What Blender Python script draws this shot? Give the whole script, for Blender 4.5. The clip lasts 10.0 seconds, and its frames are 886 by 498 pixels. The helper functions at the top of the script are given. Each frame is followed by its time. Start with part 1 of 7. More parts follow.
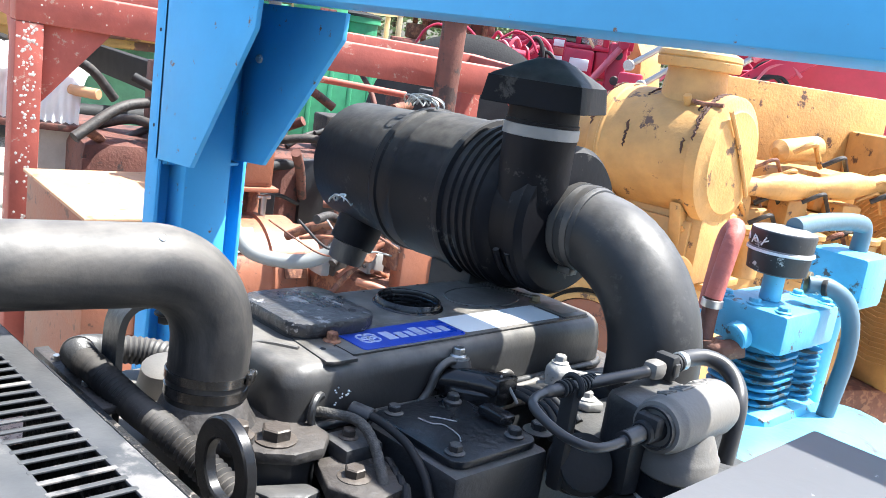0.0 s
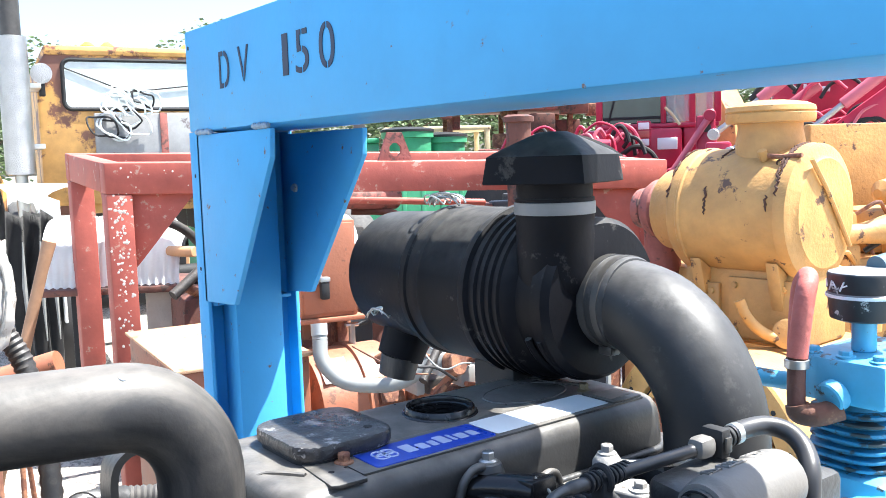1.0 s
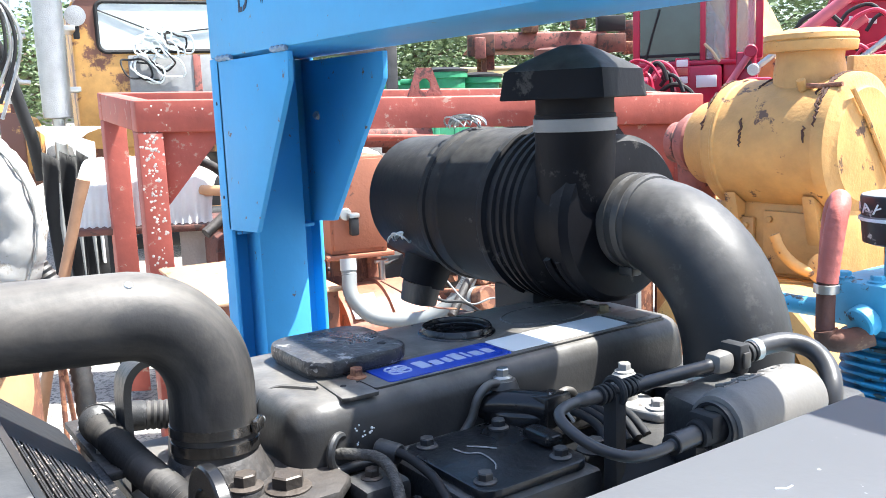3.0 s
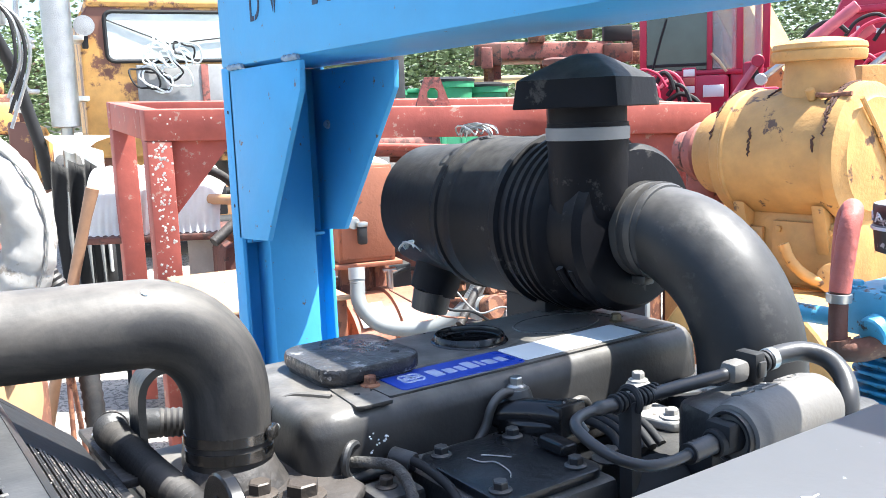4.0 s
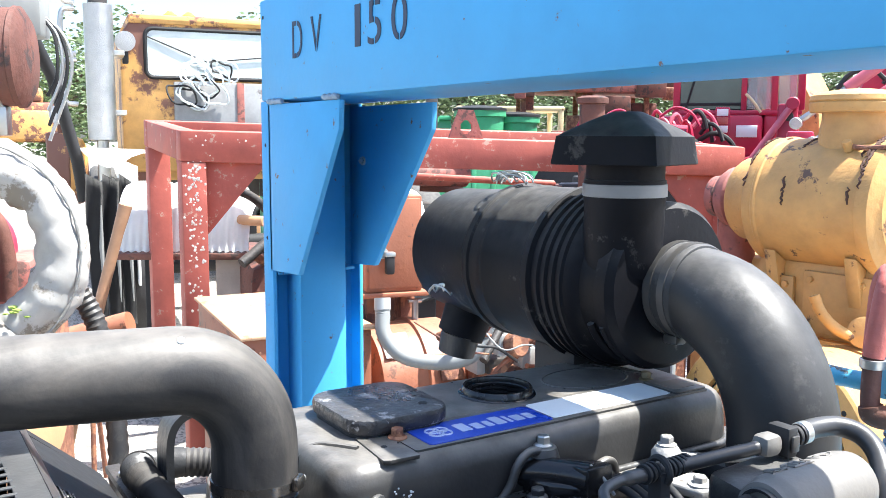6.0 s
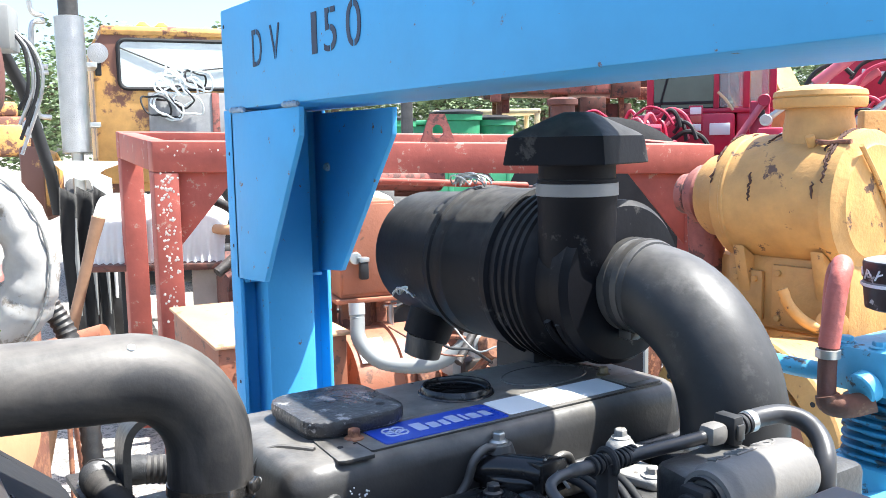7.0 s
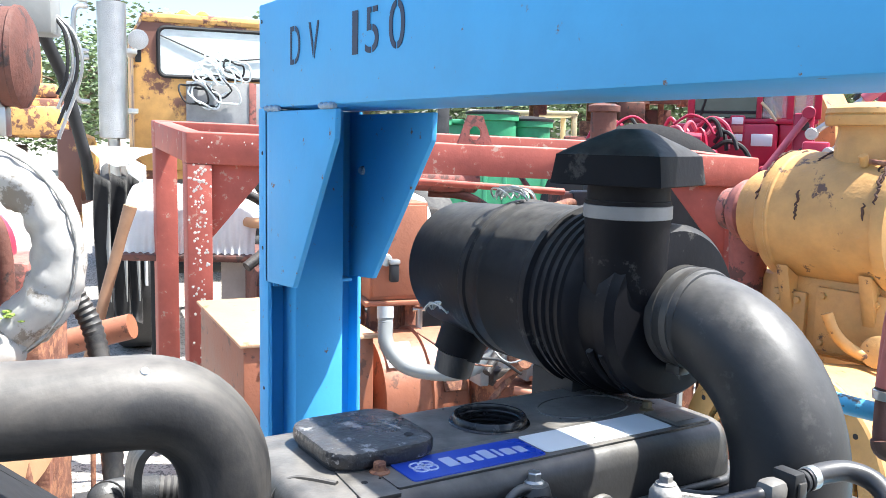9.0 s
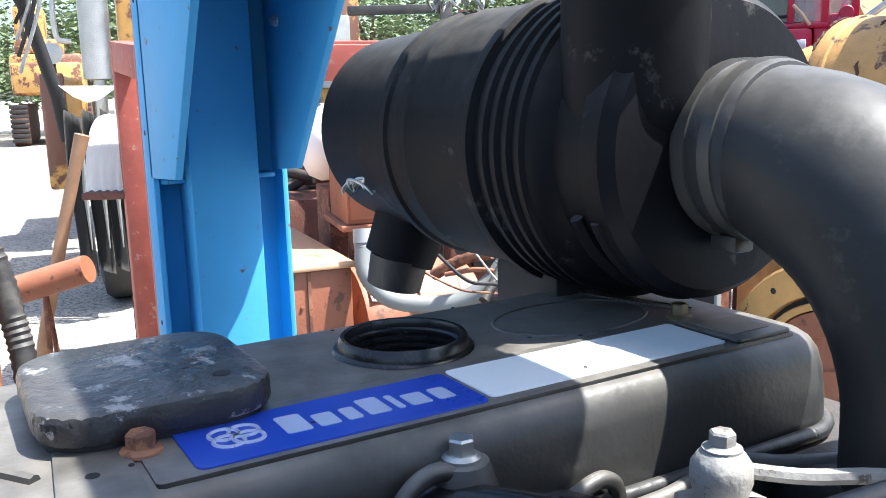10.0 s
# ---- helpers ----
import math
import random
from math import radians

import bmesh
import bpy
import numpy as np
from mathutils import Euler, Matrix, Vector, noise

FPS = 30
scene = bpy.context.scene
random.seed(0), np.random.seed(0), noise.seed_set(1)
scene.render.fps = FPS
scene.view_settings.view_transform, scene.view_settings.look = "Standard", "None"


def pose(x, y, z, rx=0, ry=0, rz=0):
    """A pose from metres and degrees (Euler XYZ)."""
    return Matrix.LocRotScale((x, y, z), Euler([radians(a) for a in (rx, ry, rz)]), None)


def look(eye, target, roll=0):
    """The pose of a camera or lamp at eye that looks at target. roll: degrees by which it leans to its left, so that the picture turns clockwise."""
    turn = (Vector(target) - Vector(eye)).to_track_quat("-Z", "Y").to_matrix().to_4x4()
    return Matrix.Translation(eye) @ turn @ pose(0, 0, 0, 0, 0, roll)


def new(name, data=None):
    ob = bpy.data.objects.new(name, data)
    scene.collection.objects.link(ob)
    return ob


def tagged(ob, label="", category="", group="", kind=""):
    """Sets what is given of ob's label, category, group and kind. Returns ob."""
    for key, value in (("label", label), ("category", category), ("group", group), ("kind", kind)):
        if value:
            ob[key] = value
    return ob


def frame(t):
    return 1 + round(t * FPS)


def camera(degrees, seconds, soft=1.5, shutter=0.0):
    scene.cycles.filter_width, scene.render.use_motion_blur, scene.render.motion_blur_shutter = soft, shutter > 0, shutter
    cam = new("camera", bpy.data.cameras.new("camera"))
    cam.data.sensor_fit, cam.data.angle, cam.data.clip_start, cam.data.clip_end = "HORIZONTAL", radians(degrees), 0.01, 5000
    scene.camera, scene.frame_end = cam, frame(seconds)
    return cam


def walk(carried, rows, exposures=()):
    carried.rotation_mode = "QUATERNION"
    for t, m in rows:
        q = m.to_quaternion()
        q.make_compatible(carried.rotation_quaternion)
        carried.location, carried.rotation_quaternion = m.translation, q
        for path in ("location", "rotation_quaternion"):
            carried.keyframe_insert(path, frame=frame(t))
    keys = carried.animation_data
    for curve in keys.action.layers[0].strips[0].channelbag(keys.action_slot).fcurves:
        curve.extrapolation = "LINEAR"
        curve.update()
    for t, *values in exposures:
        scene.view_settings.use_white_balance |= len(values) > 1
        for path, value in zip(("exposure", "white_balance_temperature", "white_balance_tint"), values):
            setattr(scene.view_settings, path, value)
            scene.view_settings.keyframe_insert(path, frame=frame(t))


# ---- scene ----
cam = camera(52.9, 10.0, soft=0.8)
PATH = [
    (0, (0.071, -0.031, 1.707), (-1.302, 1.358, 1.274), 8.5),
    (0.2, (0.046, 0.052, 1.697), (-1.369, 1.363, 1.169), 5.5),
    (0.5, (0.094, 0.112, 1.684), (-1.429, 1.371, 1.378), -0.4),
    (1, (0.125, 0.14, 1.683), (-1.467, 1.333, 1.48), -1.8),
    (1.5, (0.146, 0.168, 1.654), (-1.477, 1.304, 1.377), -1.9),
    (2, (0.145, 0.172, 1.645), (-1.48, 1.294, 1.328), -2.0),
    (2.5, (0.133, 0.173, 1.642), (-1.493, 1.291, 1.312), -2.2),
    (4, (0.122, 0.164, 1.64), (-1.517, 1.27, 1.339), -2.2),
    (4.5, (0.057, 0.147, 1.625), (-1.621, 1.159, 1.224), -0.3),
    (5, (0.069, 0.172, 1.664), (-1.591, 1.229, 1.305), 0.8),
    (5.5, (0.099, 0.165, 1.695), (-1.551, 1.266, 1.44), 1.2),
    (5.7, (0.107, 0.151, 1.689), (-1.555, 1.236, 1.443), 1.0),
    (6.8, (0.131, 0.179, 1.664), (-1.552, 1.225, 1.393), -1.1),
    (7, (0.149, 0.179, 1.676), (-1.505, 1.277, 1.439), -1.1),
    (7.5, (0.13, 0.173, 1.677), (-1.56, 1.216, 1.441), -0.8),
    (8, (0.129, 0.175, 1.678), (-1.549, 1.233, 1.423), -0.5),
    (8.5, (0.127, 0.188, 1.661), (-1.547, 1.252, 1.396), -1.9),
    (9, (0.074, 0.212, 1.697), (-1.615, 1.254, 1.454), 1.2),
    (9.2, (-0.004, 0.27, 1.707), (-1.69, 1.304, 1.412), 0.6),
    (9.3, (-0.062, 0.313, 1.693), (-1.766, 1.307, 1.378), 0.8),
    (9.4, (-0.118, 0.383, 1.675), (-1.83, 1.357, 1.327), 1.1),
    (9.5, (-0.157, 0.45, 1.64), (-1.858, 1.445, 1.298), 0.6),
    (9.6, (-0.19, 0.485, 1.619), (-1.845, 1.56, 1.29), 1.0),
    (9.7, (-0.235, 0.544, 1.569), (-1.895, 1.611, 1.246), 0.4),
    (9.8, (-0.265, 0.564, 1.545), (-1.93, 1.613, 1.208), -0.8),
    (10, (-0.301, 0.586, 1.516), (-2.003, 1.571, 1.151), -1.6),
]
EXPOSURES = [(0.0, 1.09), (1.0, 1.14), (2.5, 1.06), (4.5, 1.1), (5.0, 1.13), (5.5, 1.13), (7.5, 0.95), (9.0, 0.95), (10.0, 1.0)]
EXPOSURES = [(t, e + (0.7 if t < 9.2 else 0.54), 6050, 8) for t, e in EXPOSURES]
walk(cam, [(t, look(eye, target, roll)) for t, eye, target, roll in PATH], EXPOSURES)

# ---- world and sun ----
SUN_DIR = Vector((0.26, 0.365, 0.91)).normalized()
world = bpy.data.worlds.new("sky")
scene.world = world
world.use_nodes = True
wn = world.node_tree
sky = wn.nodes.new("ShaderNodeTexSky")
sky.sky_type = "NISHITA"
sky.sun_disc = False
sky.sun_elevation = math.asin(SUN_DIR.z)
sky.sun_rotation = math.atan2(SUN_DIR.x, SUN_DIR.y)
sky.air_density, sky.dust_density, sky.ozone_density = 1.0, 2.5, 1.0
wn.links.new(sky.outputs[0], wn.nodes["Background"].inputs["Color"])
wn.nodes["Background"].inputs["Strength"].default_value = 0.115
sun = new("sun", bpy.data.lights.new("sun", "SUN"))
sun.data.energy, sun.data.angle, sun.data.color = 5.0, radians(0.55), (1.0, 0.95, 0.87)
sun.matrix_world = look(SUN_DIR * 30, (0, 0, 0))


# ---- materials ----
def mat(name, color, rough=0.5, metal=0.0, vary=0.12, scale=8.0, wear=None, wear_amt=0.0, wear_scale=14.0,
        bump=0.15, bump_scale=60.0, dust=0.0, coat=0.0, gloss=0.5, dust_color=(0.45, 0.42, 0.37), grain=None, soft_edge=0.04):
    """Paint or metal with tone drift, worn patches of another colour, fine relief and dust on faces that look up."""
    m = bpy.data.materials.new(name)
    m.use_nodes = True
    nt = m.node_tree
    n, l = nt.nodes, nt.links
    b = n["Principled BSDF"]
    b.inputs["Metallic"].default_value = metal
    b.inputs["Coat Weight"].default_value = coat
    b.inputs["Specular IOR Level"].default_value = gloss
    tc = n.new("ShaderNodeTexCoord")
    oi = n.new("ShaderNodeObjectInfo")
    add = n.new("ShaderNodeVectorMath")
    add.operation = "ADD"
    sc = n.new("ShaderNodeVectorMath")
    sc.operation = "SCALE"
    sc.inputs["Scale"].default_value = 7.0
    l.new(oi.outputs["Random"], sc.inputs[0])
    l.new(tc.outputs["Object"], add.inputs[0])
    l.new(sc.outputs[0], add.inputs[1])
    big = n.new("ShaderNodeTexNoise")
    big.inputs["Scale"].default_value = scale
    big.inputs["Detail"].default_value = 6
    big.inputs["Roughness"].default_value = 0.6
    l.new(add.outputs[0], big.inputs["Vector"])
    ramp = n.new("ShaderNodeMapRange")
    ramp.inputs["From Min"].default_value, ramp.inputs["From Max"].default_value = 0.3, 0.7
    ramp.inputs["To Min"].default_value, ramp.inputs["To Max"].default_value = 1 - vary, 1 + vary
    l.new(big.outputs["Fac"], ramp.inputs["Value"])
    tint = n.new("ShaderNodeVectorMath")
    tint.operation = "SCALE"
    tint.inputs[0].default_value = color
    l.new(ramp.outputs[0], tint.inputs["Scale"])
    col = tint.outputs[0]
    roughness = n.new("ShaderNodeMapRange")
    roughness.inputs["To Min"].default_value, roughness.inputs["To Max"].default_value = max(0.04, rough - 0.12), min(1, rough + 0.12)
    l.new(big.outputs["Fac"], roughness.inputs["Value"])
    l.new(roughness.outputs[0], b.inputs["Roughness"])
    if wear:
        wnoise = n.new("ShaderNodeTexNoise")
        wnoise.inputs["Scale"].default_value = wear_scale
        wnoise.inputs["Detail"].default_value = 9
        wnoise.inputs["Roughness"].default_value = 0.68
        if grain:
            stretch = n.new("ShaderNodeVectorMath")
            stretch.operation = "MULTIPLY"
            stretch.inputs[1].default_value = grain
            l.new(add.outputs[0], stretch.inputs[0])
            l.new(stretch.outputs[0], wnoise.inputs["Vector"])
        else:
            l.new(add.outputs[0], wnoise.inputs["Vector"])
        step = n.new("ShaderNodeMapRange")
        step.inputs["From Min"].default_value, step.inputs["From Max"].default_value = 0.66 - wear_amt * 0.3, 0.66 + soft_edge - wear_amt * 0.3
        l.new(wnoise.outputs["Fac"], step.inputs["Value"])
        mix = n.new("ShaderNodeMix")
        mix.data_type = "RGBA"
        mix.inputs["B"].default_value = (*wear, 1)
        l.new(step.outputs[0], mix.inputs["Factor"])
        l.new(col, mix.inputs["A"])
        col = mix.outputs["Result"]
    if dust:
        geo = n.new("ShaderNodeNewGeometry")
        sep = n.new("ShaderNodeSeparateXYZ")
        l.new(geo.outputs["Normal"], sep.inputs[0])
        up = n.new("ShaderNodeMapRange")
        up.inputs["From Min"].default_value, up.inputs["From Max"].default_value = 0.2, 1.0
        up.inputs["To Max"].default_value = dust
        l.new(sep.outputs["Z"], up.inputs["Value"])
        dn = n.new("ShaderNodeTexNoise")
        dn.inputs["Scale"].default_value = 35
        dn.inputs["Detail"].default_value = 8
        l.new(add.outputs[0], dn.inputs["Vector"])
        dm = n.new("ShaderNodeMath")
        dm.operation = "MULTIPLY"
        l.new(up.outputs[0], dm.inputs[0])
        l.new(dn.outputs["Fac"], dm.inputs[1])
        mix = n.new("ShaderNodeMix")
        mix.data_type = "RGBA"
        mix.inputs["B"].default_value = (*dust_color, 1)
        l.new(dm.outputs[0], mix.inputs["Factor"])
        l.new(col, mix.inputs["A"])
        col = mix.outputs["Result"]
    l.new(col, b.inputs["Base Color"])
    if bump:
        fine = n.new("ShaderNodeTexNoise")
        fine.inputs["Scale"].default_value = bump_scale
        fine.inputs["Detail"].default_value = 5
        l.new(add.outputs[0], fine.inputs["Vector"])
        bp = n.new("ShaderNodeBump")
        bp.inputs["Strength"].default_value = bump
        bp.inputs["Distance"].default_value = 0.01
        l.new(fine.outputs["Fac"], bp.inputs["Height"])
        l.new(bp.outputs[0], b.inputs["Normal"])
    return m


M = {
    "blue": mat("blue_gloss_paint", (0.075, 0.34, 0.64), 0.5, gloss=0.2, vary=0.07, scale=5, wear=(0.16, 0.1, 0.07), wear_amt=0.06, wear_scale=30, bump=0.05),
    "blue_deep": mat("blue_machine_paint", (0.11, 0.41, 0.6), 0.42, vary=0.2, wear=(0.08, 0.075, 0.07), wear_amt=0.24, wear_scale=18, bump=0.1),
    "weld": mat("weld_metal", (0.2, 0.28, 0.36), 0.5, vary=0.3, bump=0.4, bump_scale=200),
    "stencil": mat("stencil_ink", (0.02, 0.035, 0.07), 0.6, vary=0.2, bump=0),
    "black_paint": mat("black_engine_paint", (0.022, 0.023, 0.025), 0.4, vary=0.3, bump=0.12, bump_scale=120, dust=0.25),
    "cover": mat("black_valve_cover_plastic", (0.03, 0.029, 0.028), 0.38, vary=0.25, bump=0.06, bump_scale=150, dust=0.85, dust_color=(0.3, 0.275, 0.24)),
    "plastic": mat("black_filter_plastic", (0.007, 0.007, 0.009), 0.55, vary=0.35, bump=0.05, bump_scale=90, dust=0.7, dust_color=(0.19, 0.18, 0.165), gloss=0.12, wear=(0.05, 0.047, 0.044), wear_amt=0.16, wear_scale=11),
    "rubber": mat("black_hose_rubber", (0.022, 0.021, 0.021), 0.55, vary=0.35, scale=5, bump=0.08, bump_scale=70, dust=0.9, dust_color=(0.22, 0.2, 0.175), wear=(0.1, 0.088, 0.075), wear_amt=0.6, wear_scale=16, grain=(2.2, 0.22, 0.25), soft_edge=0.3),
    "steel": mat("zinc_steel", (0.5, 0.5, 0.48), 0.35, metal=0.9, vary=0.15, bump=0.05),
    "dark_steel": mat("dark_steel", (0.08, 0.075, 0.07), 0.45, metal=0.5, vary=0.3, bump=0.1),
    "dirty_iron": mat("dusty_cast_iron", (0.03, 0.027, 0.025), 0.6, vary=0.5, scale=25, bump=0.25, bump_scale=90, wear=(0.016, 0.015, 0.015), wear_amt=0.5, wear_scale=22, dust=0.5, dust_color=(0.14, 0.115, 0.095)),
    "alu": mat("cast_aluminium", (0.17, 0.158, 0.142), 0.55, metal=0.15, vary=0.15, bump=0.08, bump_scale=180, wear=(0.2, 0.18, 0.16), wear_amt=0.2),
    "label_blue": mat("blue_label", (0.02, 0.06, 0.42), 0.3, vary=0.05, bump=0),
    "label_white": mat("white_label", (0.75, 0.78, 0.78), 0.35, vary=0.03, bump=0),
    "label_print": mat("grey_label_print", (0.4, 0.45, 0.62), 0.35, vary=0.05, bump=0),
    "grey": mat("grey_sheet_paint", (0.105, 0.106, 0.11), 0.5, vary=0.06, scale=3, bump=0.03, wear=(0.5, 0.5, 0.5), wear_amt=0.05, wear_scale=40),
    "red_frame": mat("faded_red_primer", (0.36, 0.085, 0.06), 0.6, vary=0.2, wear=(0.42, 0.26, 0.2), wear_amt=0.2, wear_scale=16, bump=0.1, dust=0.35, dust_color=(0.5, 0.33, 0.26)),
    "lichen": mat("pale_lichen", (0.62, 0.58, 0.52), 0.9, vary=0.25, bump=0.5),
    "yellow": mat("flaking_yellow_paint", (0.5, 0.27, 0.085), 0.55, vary=0.2, wear=(0.1, 0.05, 0.03), wear_amt=0.2, wear_scale=9, bump=0.25, dust=0.2, dust_color=(0.58, 0.4, 0.2)),
    "rust": mat("rusty_iron", (0.16, 0.065, 0.04), 0.75, vary=0.4, wear=(0.28, 0.13, 0.07), wear_amt=0.5, wear_scale=20, bump=0.4),
    "orange": mat("orange_brown_paint", (0.28, 0.1, 0.052), 0.5, vary=0.12, wear=(0.12, 0.05, 0.03), wear_amt=0.22, wear_scale=14, bump=0.15, dust=0.25, dust_color=(0.6, 0.4, 0.26)),
    "conduit": mat("grey_conduit", (0.22, 0.225, 0.215), 0.5, vary=0.08, bump=0.05),
    "white_wrap": mat("dirty_white_wrap", (0.36, 0.34, 0.31), 0.8, vary=0.3, scale=5, wear=(0.2, 0.17, 0.135), wear_amt=0.4, wear_scale=6, bump=0.3, bump_scale=18),
    "white_sheet": mat("white_corrugated_sheet", (0.85, 0.85, 0.83), 0.5, vary=0.05, bump=0.05),
    "truck": mat("weathered_yellow_cab_paint", (0.6, 0.33, 0.1), 0.5, vary=0.15, wear=(0.17, 0.075, 0.05), wear_amt=0.55, wear_scale=1.8, bump=0.1),
    "chrome": mat("perforated_steel_shield", (0.5, 0.49, 0.47), 0.34, metal=1.0, vary=0.1, bump=0.6, bump_scale=90),
    "tyre": mat("tyre_rubber", (0.025, 0.025, 0.026), 0.8, vary=0.3, bump=0.2, dust=0.3),
    "crimson": mat("crimson_paint", (0.42, 0.02, 0.06), 0.38, vary=0.12, bump=0.08, dust=0.25, dust_color=(0.6, 0.35, 0.35)),
    "pale_crimson": mat("sun_faded_crimson", (0.5, 0.12, 0.16), 0.45, vary=0.15, bump=0.08),
    "green": mat("green_paint", (0.06, 0.3, 0.15), 0.5, vary=0.15, bump=0.1, dust=0.3, dust_color=(0.35, 0.5, 0.38)),
    "wood": mat("bare_wood", (0.36, 0.21, 0.12), 0.6, vary=0.2, bump=0.2),
    "board": mat("tan_plywood", (0.5, 0.29, 0.15), 0.6, vary=0.12, bump=0.1),
    "black": mat("black_matt", (0.012, 0.012, 0.013), 0.7, vary=0.2, bump=0.1),
    "red_hose": mat("faded_red_hose", (0.5, 0.13, 0.1), 0.6, vary=0.2, bump=0.3),
    "concrete": mat("pale_grey_block", (0.4, 0.37, 0.32), 0.8, vary=0.15, bump=0.3),
    "ground": mat("pale_gravel", (0.42, 0.385, 0.335), 0.9, vary=0.2, scale=1.2, wear=(0.16, 0.15, 0.135), wear_amt=0.5, wear_scale=40, bump=0.6, bump_scale=45),
    "leaf": mat("foliage", (0.11, 0.16, 0.065), 0.6, vary=0.5, scale=0.6, bump=0),
    "bark": mat("bark", (0.12, 0.09, 0.06), 0.9, vary=0.3, bump=0.5),
    "rust_pink": mat("pink_rust_primer", (0.3, 0.1, 0.08), 0.7, vary=0.3, wear=(0.12, 0.06, 0.05), wear_amt=0.4, wear_scale=14, bump=0.3, dust=0.3, dust_color=(0.45, 0.28, 0.22)),
    "rust_brown": mat("dark_rust_brown", (0.13, 0.05, 0.035), 0.7, vary=0.3, wear=(0.05, 0.03, 0.025), wear_amt=0.4, wear_scale=10, bump=0.3),
    # pale tan version of the orange paint: sunlight on the lid put into colour
    "sunlit_tan": mat("orange_paint_sunlit_to_tan", (0.5, 0.3, 0.17), 0.55, vary=0.12, wear=(0.32, 0.15, 0.08), wear_amt=0.25, wear_scale=8, bump=0.1),
    "green_tag": mat("green_plastic", (0.03, 0.4, 0.25), 0.4, vary=0.1),
    "green_pale": mat("pale_green_paint", (0.16, 0.42, 0.27), 0.5, vary=0.15, bump=0.1),
    "cream": mat("cream_paint", (0.6, 0.5, 0.3), 0.5, vary=0.12, wear=(0.25, 0.14, 0.08), wear_amt=0.25, wear_scale=4),
    "flake_dark": mat("bare_rust_under_paint", (0.07, 0.03, 0.018), 0.8, vary=0.4, bump=0.4),
    "chalky_black": mat("scratched_black_plastic", (0.02, 0.02, 0.021), 0.5, vary=0.3, wear=(0.45, 0.45, 0.44), wear_amt=0.14, wear_scale=40, bump=0.1, dust=0.7, dust_color=(0.55, 0.55, 0.55)),
    "fin_blue": mat("greasy_blue_fins", (0.03, 0.2, 0.36), 0.45, vary=0.3, wear=(0.03, 0.04, 0.045), wear_amt=0.5, wear_scale=12, bump=0.2),
    "hose_blue": mat("blue_grey_hose", (0.09, 0.15, 0.19), 0.5, vary=0.15, bump=0.1),
    "dirty_rope": mat("grey_rope", (0.25, 0.24, 0.22), 0.9, vary=0.4, bump=0.6),
    "moss": mat("yellow_green_moss", (0.2, 0.27, 0.05), 0.9, vary=0.4, bump=0.5),
    "grey_panel": mat("flat_grey_primer", (0.3, 0.3, 0.3), 0.6, vary=0.15, bump=0.1, wear=(0.12, 0.1, 0.1), wear_amt=0.15, wear_scale=3),
    "amber": mat("amber_lens", (0.7, 0.32, 0.05), 0.3, vary=0.1, bump=0),
    "sky_glass": mat("window_with_sky_sheen", (0.55, 0.6, 0.6), 0.12, metal=0.0, vary=0.2, scale=1.5, bump=0),
    "dark_glass": mat("dark_cab_glass", (0.05, 0.075, 0.07), 0.06, vary=0.2, scale=2, bump=0, coat=1.0),
    "black_gloss": mat("black_gloss_moulding", (0.014, 0.014, 0.015), 0.25, vary=0.2, bump=0.03),
    "black_plate": mat("black_flat_plate", (0.008, 0.0105, 0.014), 0.3, vary=0.3, bump=0.15, bump_scale=90, dust=0.04),
    "crackle": mat("crackled_black_paint", (0.028, 0.028, 0.031), 0.3, vary=0.3, bump=0.45, bump_scale=55, wear=(0.3, 0.29, 0.28), wear_amt=0.26, wear_scale=38, dust=0.2),
    "dull_tag": mat("dull_tag_metal", (0.2, 0.17, 0.14), 0.5, vary=0.2, bump=0.1),
    "old_brass": mat("dull_passivated_steel", (0.25, 0.2, 0.12), 0.45, metal=0.6, vary=0.3),
    "dirty_bolt": mat("dusty_dark_bolt", (0.05, 0.042, 0.036), 0.5, metal=0.3, vary=0.4, bump=0.3, dust=0.4, dust_color=(0.25, 0.2, 0.16)),
    "braid": mat("grey_braid", (0.07, 0.066, 0.06), 0.75, vary=0.6, scale=120, bump=0.35, bump_scale=260),
    "white_bowl": mat("white_canister", (0.6, 0.62, 0.62), 0.4, vary=0.08, bump=0.03),
    "hose_grey": mat("dark_grey_fuel_hose", (0.026, 0.026, 0.028), 0.38, vary=0.25, bump=0.06, dust=0.3, dust_color=(0.2, 0.19, 0.18)),
    "pale_cast": mat("dusty_pale_casting", (0.34, 0.325, 0.3), 0.6, metal=0.2, vary=0.2, bump=0.3, wear=(0.15, 0.13, 0.11), wear_amt=0.25, wear_scale=50),
    "band_grey": mat("grey_band", (0.2, 0.2, 0.2), 0.5, vary=0.15, bump=0.1),
    "rubber_smooth": mat("smooth_intake_rubber", (0.022, 0.022, 0.023), 0.5, gloss=0.36, vary=0.4, scale=5, bump=0.05, wear=(0.09, 0.085, 0.08), wear_amt=0.32, wear_scale=22, soft_edge=0.2, dust=0.75, dust_color=(0.2, 0.19, 0.18)),
    "clamp_steel": mat("dark_shiny_clamp", (0.16, 0.15, 0.14), 0.22, metal=0.9, vary=0.3, bump=0.05),
    "guard": mat("worn_black_guard", (0.034, 0.036, 0.039), 0.4, vary=0.25, scale=6, wear=(0.16, 0.15, 0.14), wear_amt=0.35, wear_scale=7, bump=0.08, dust=0.3, dust_color=(0.25, 0.24, 0.22)),
    "fin": mat("dusty_black_fins", (0.02, 0.019, 0.018), 0.5, vary=0.4, bump=0.3, bump_scale=160, wear=(0.16, 0.14, 0.12), wear_amt=0.35, wear_scale=90),
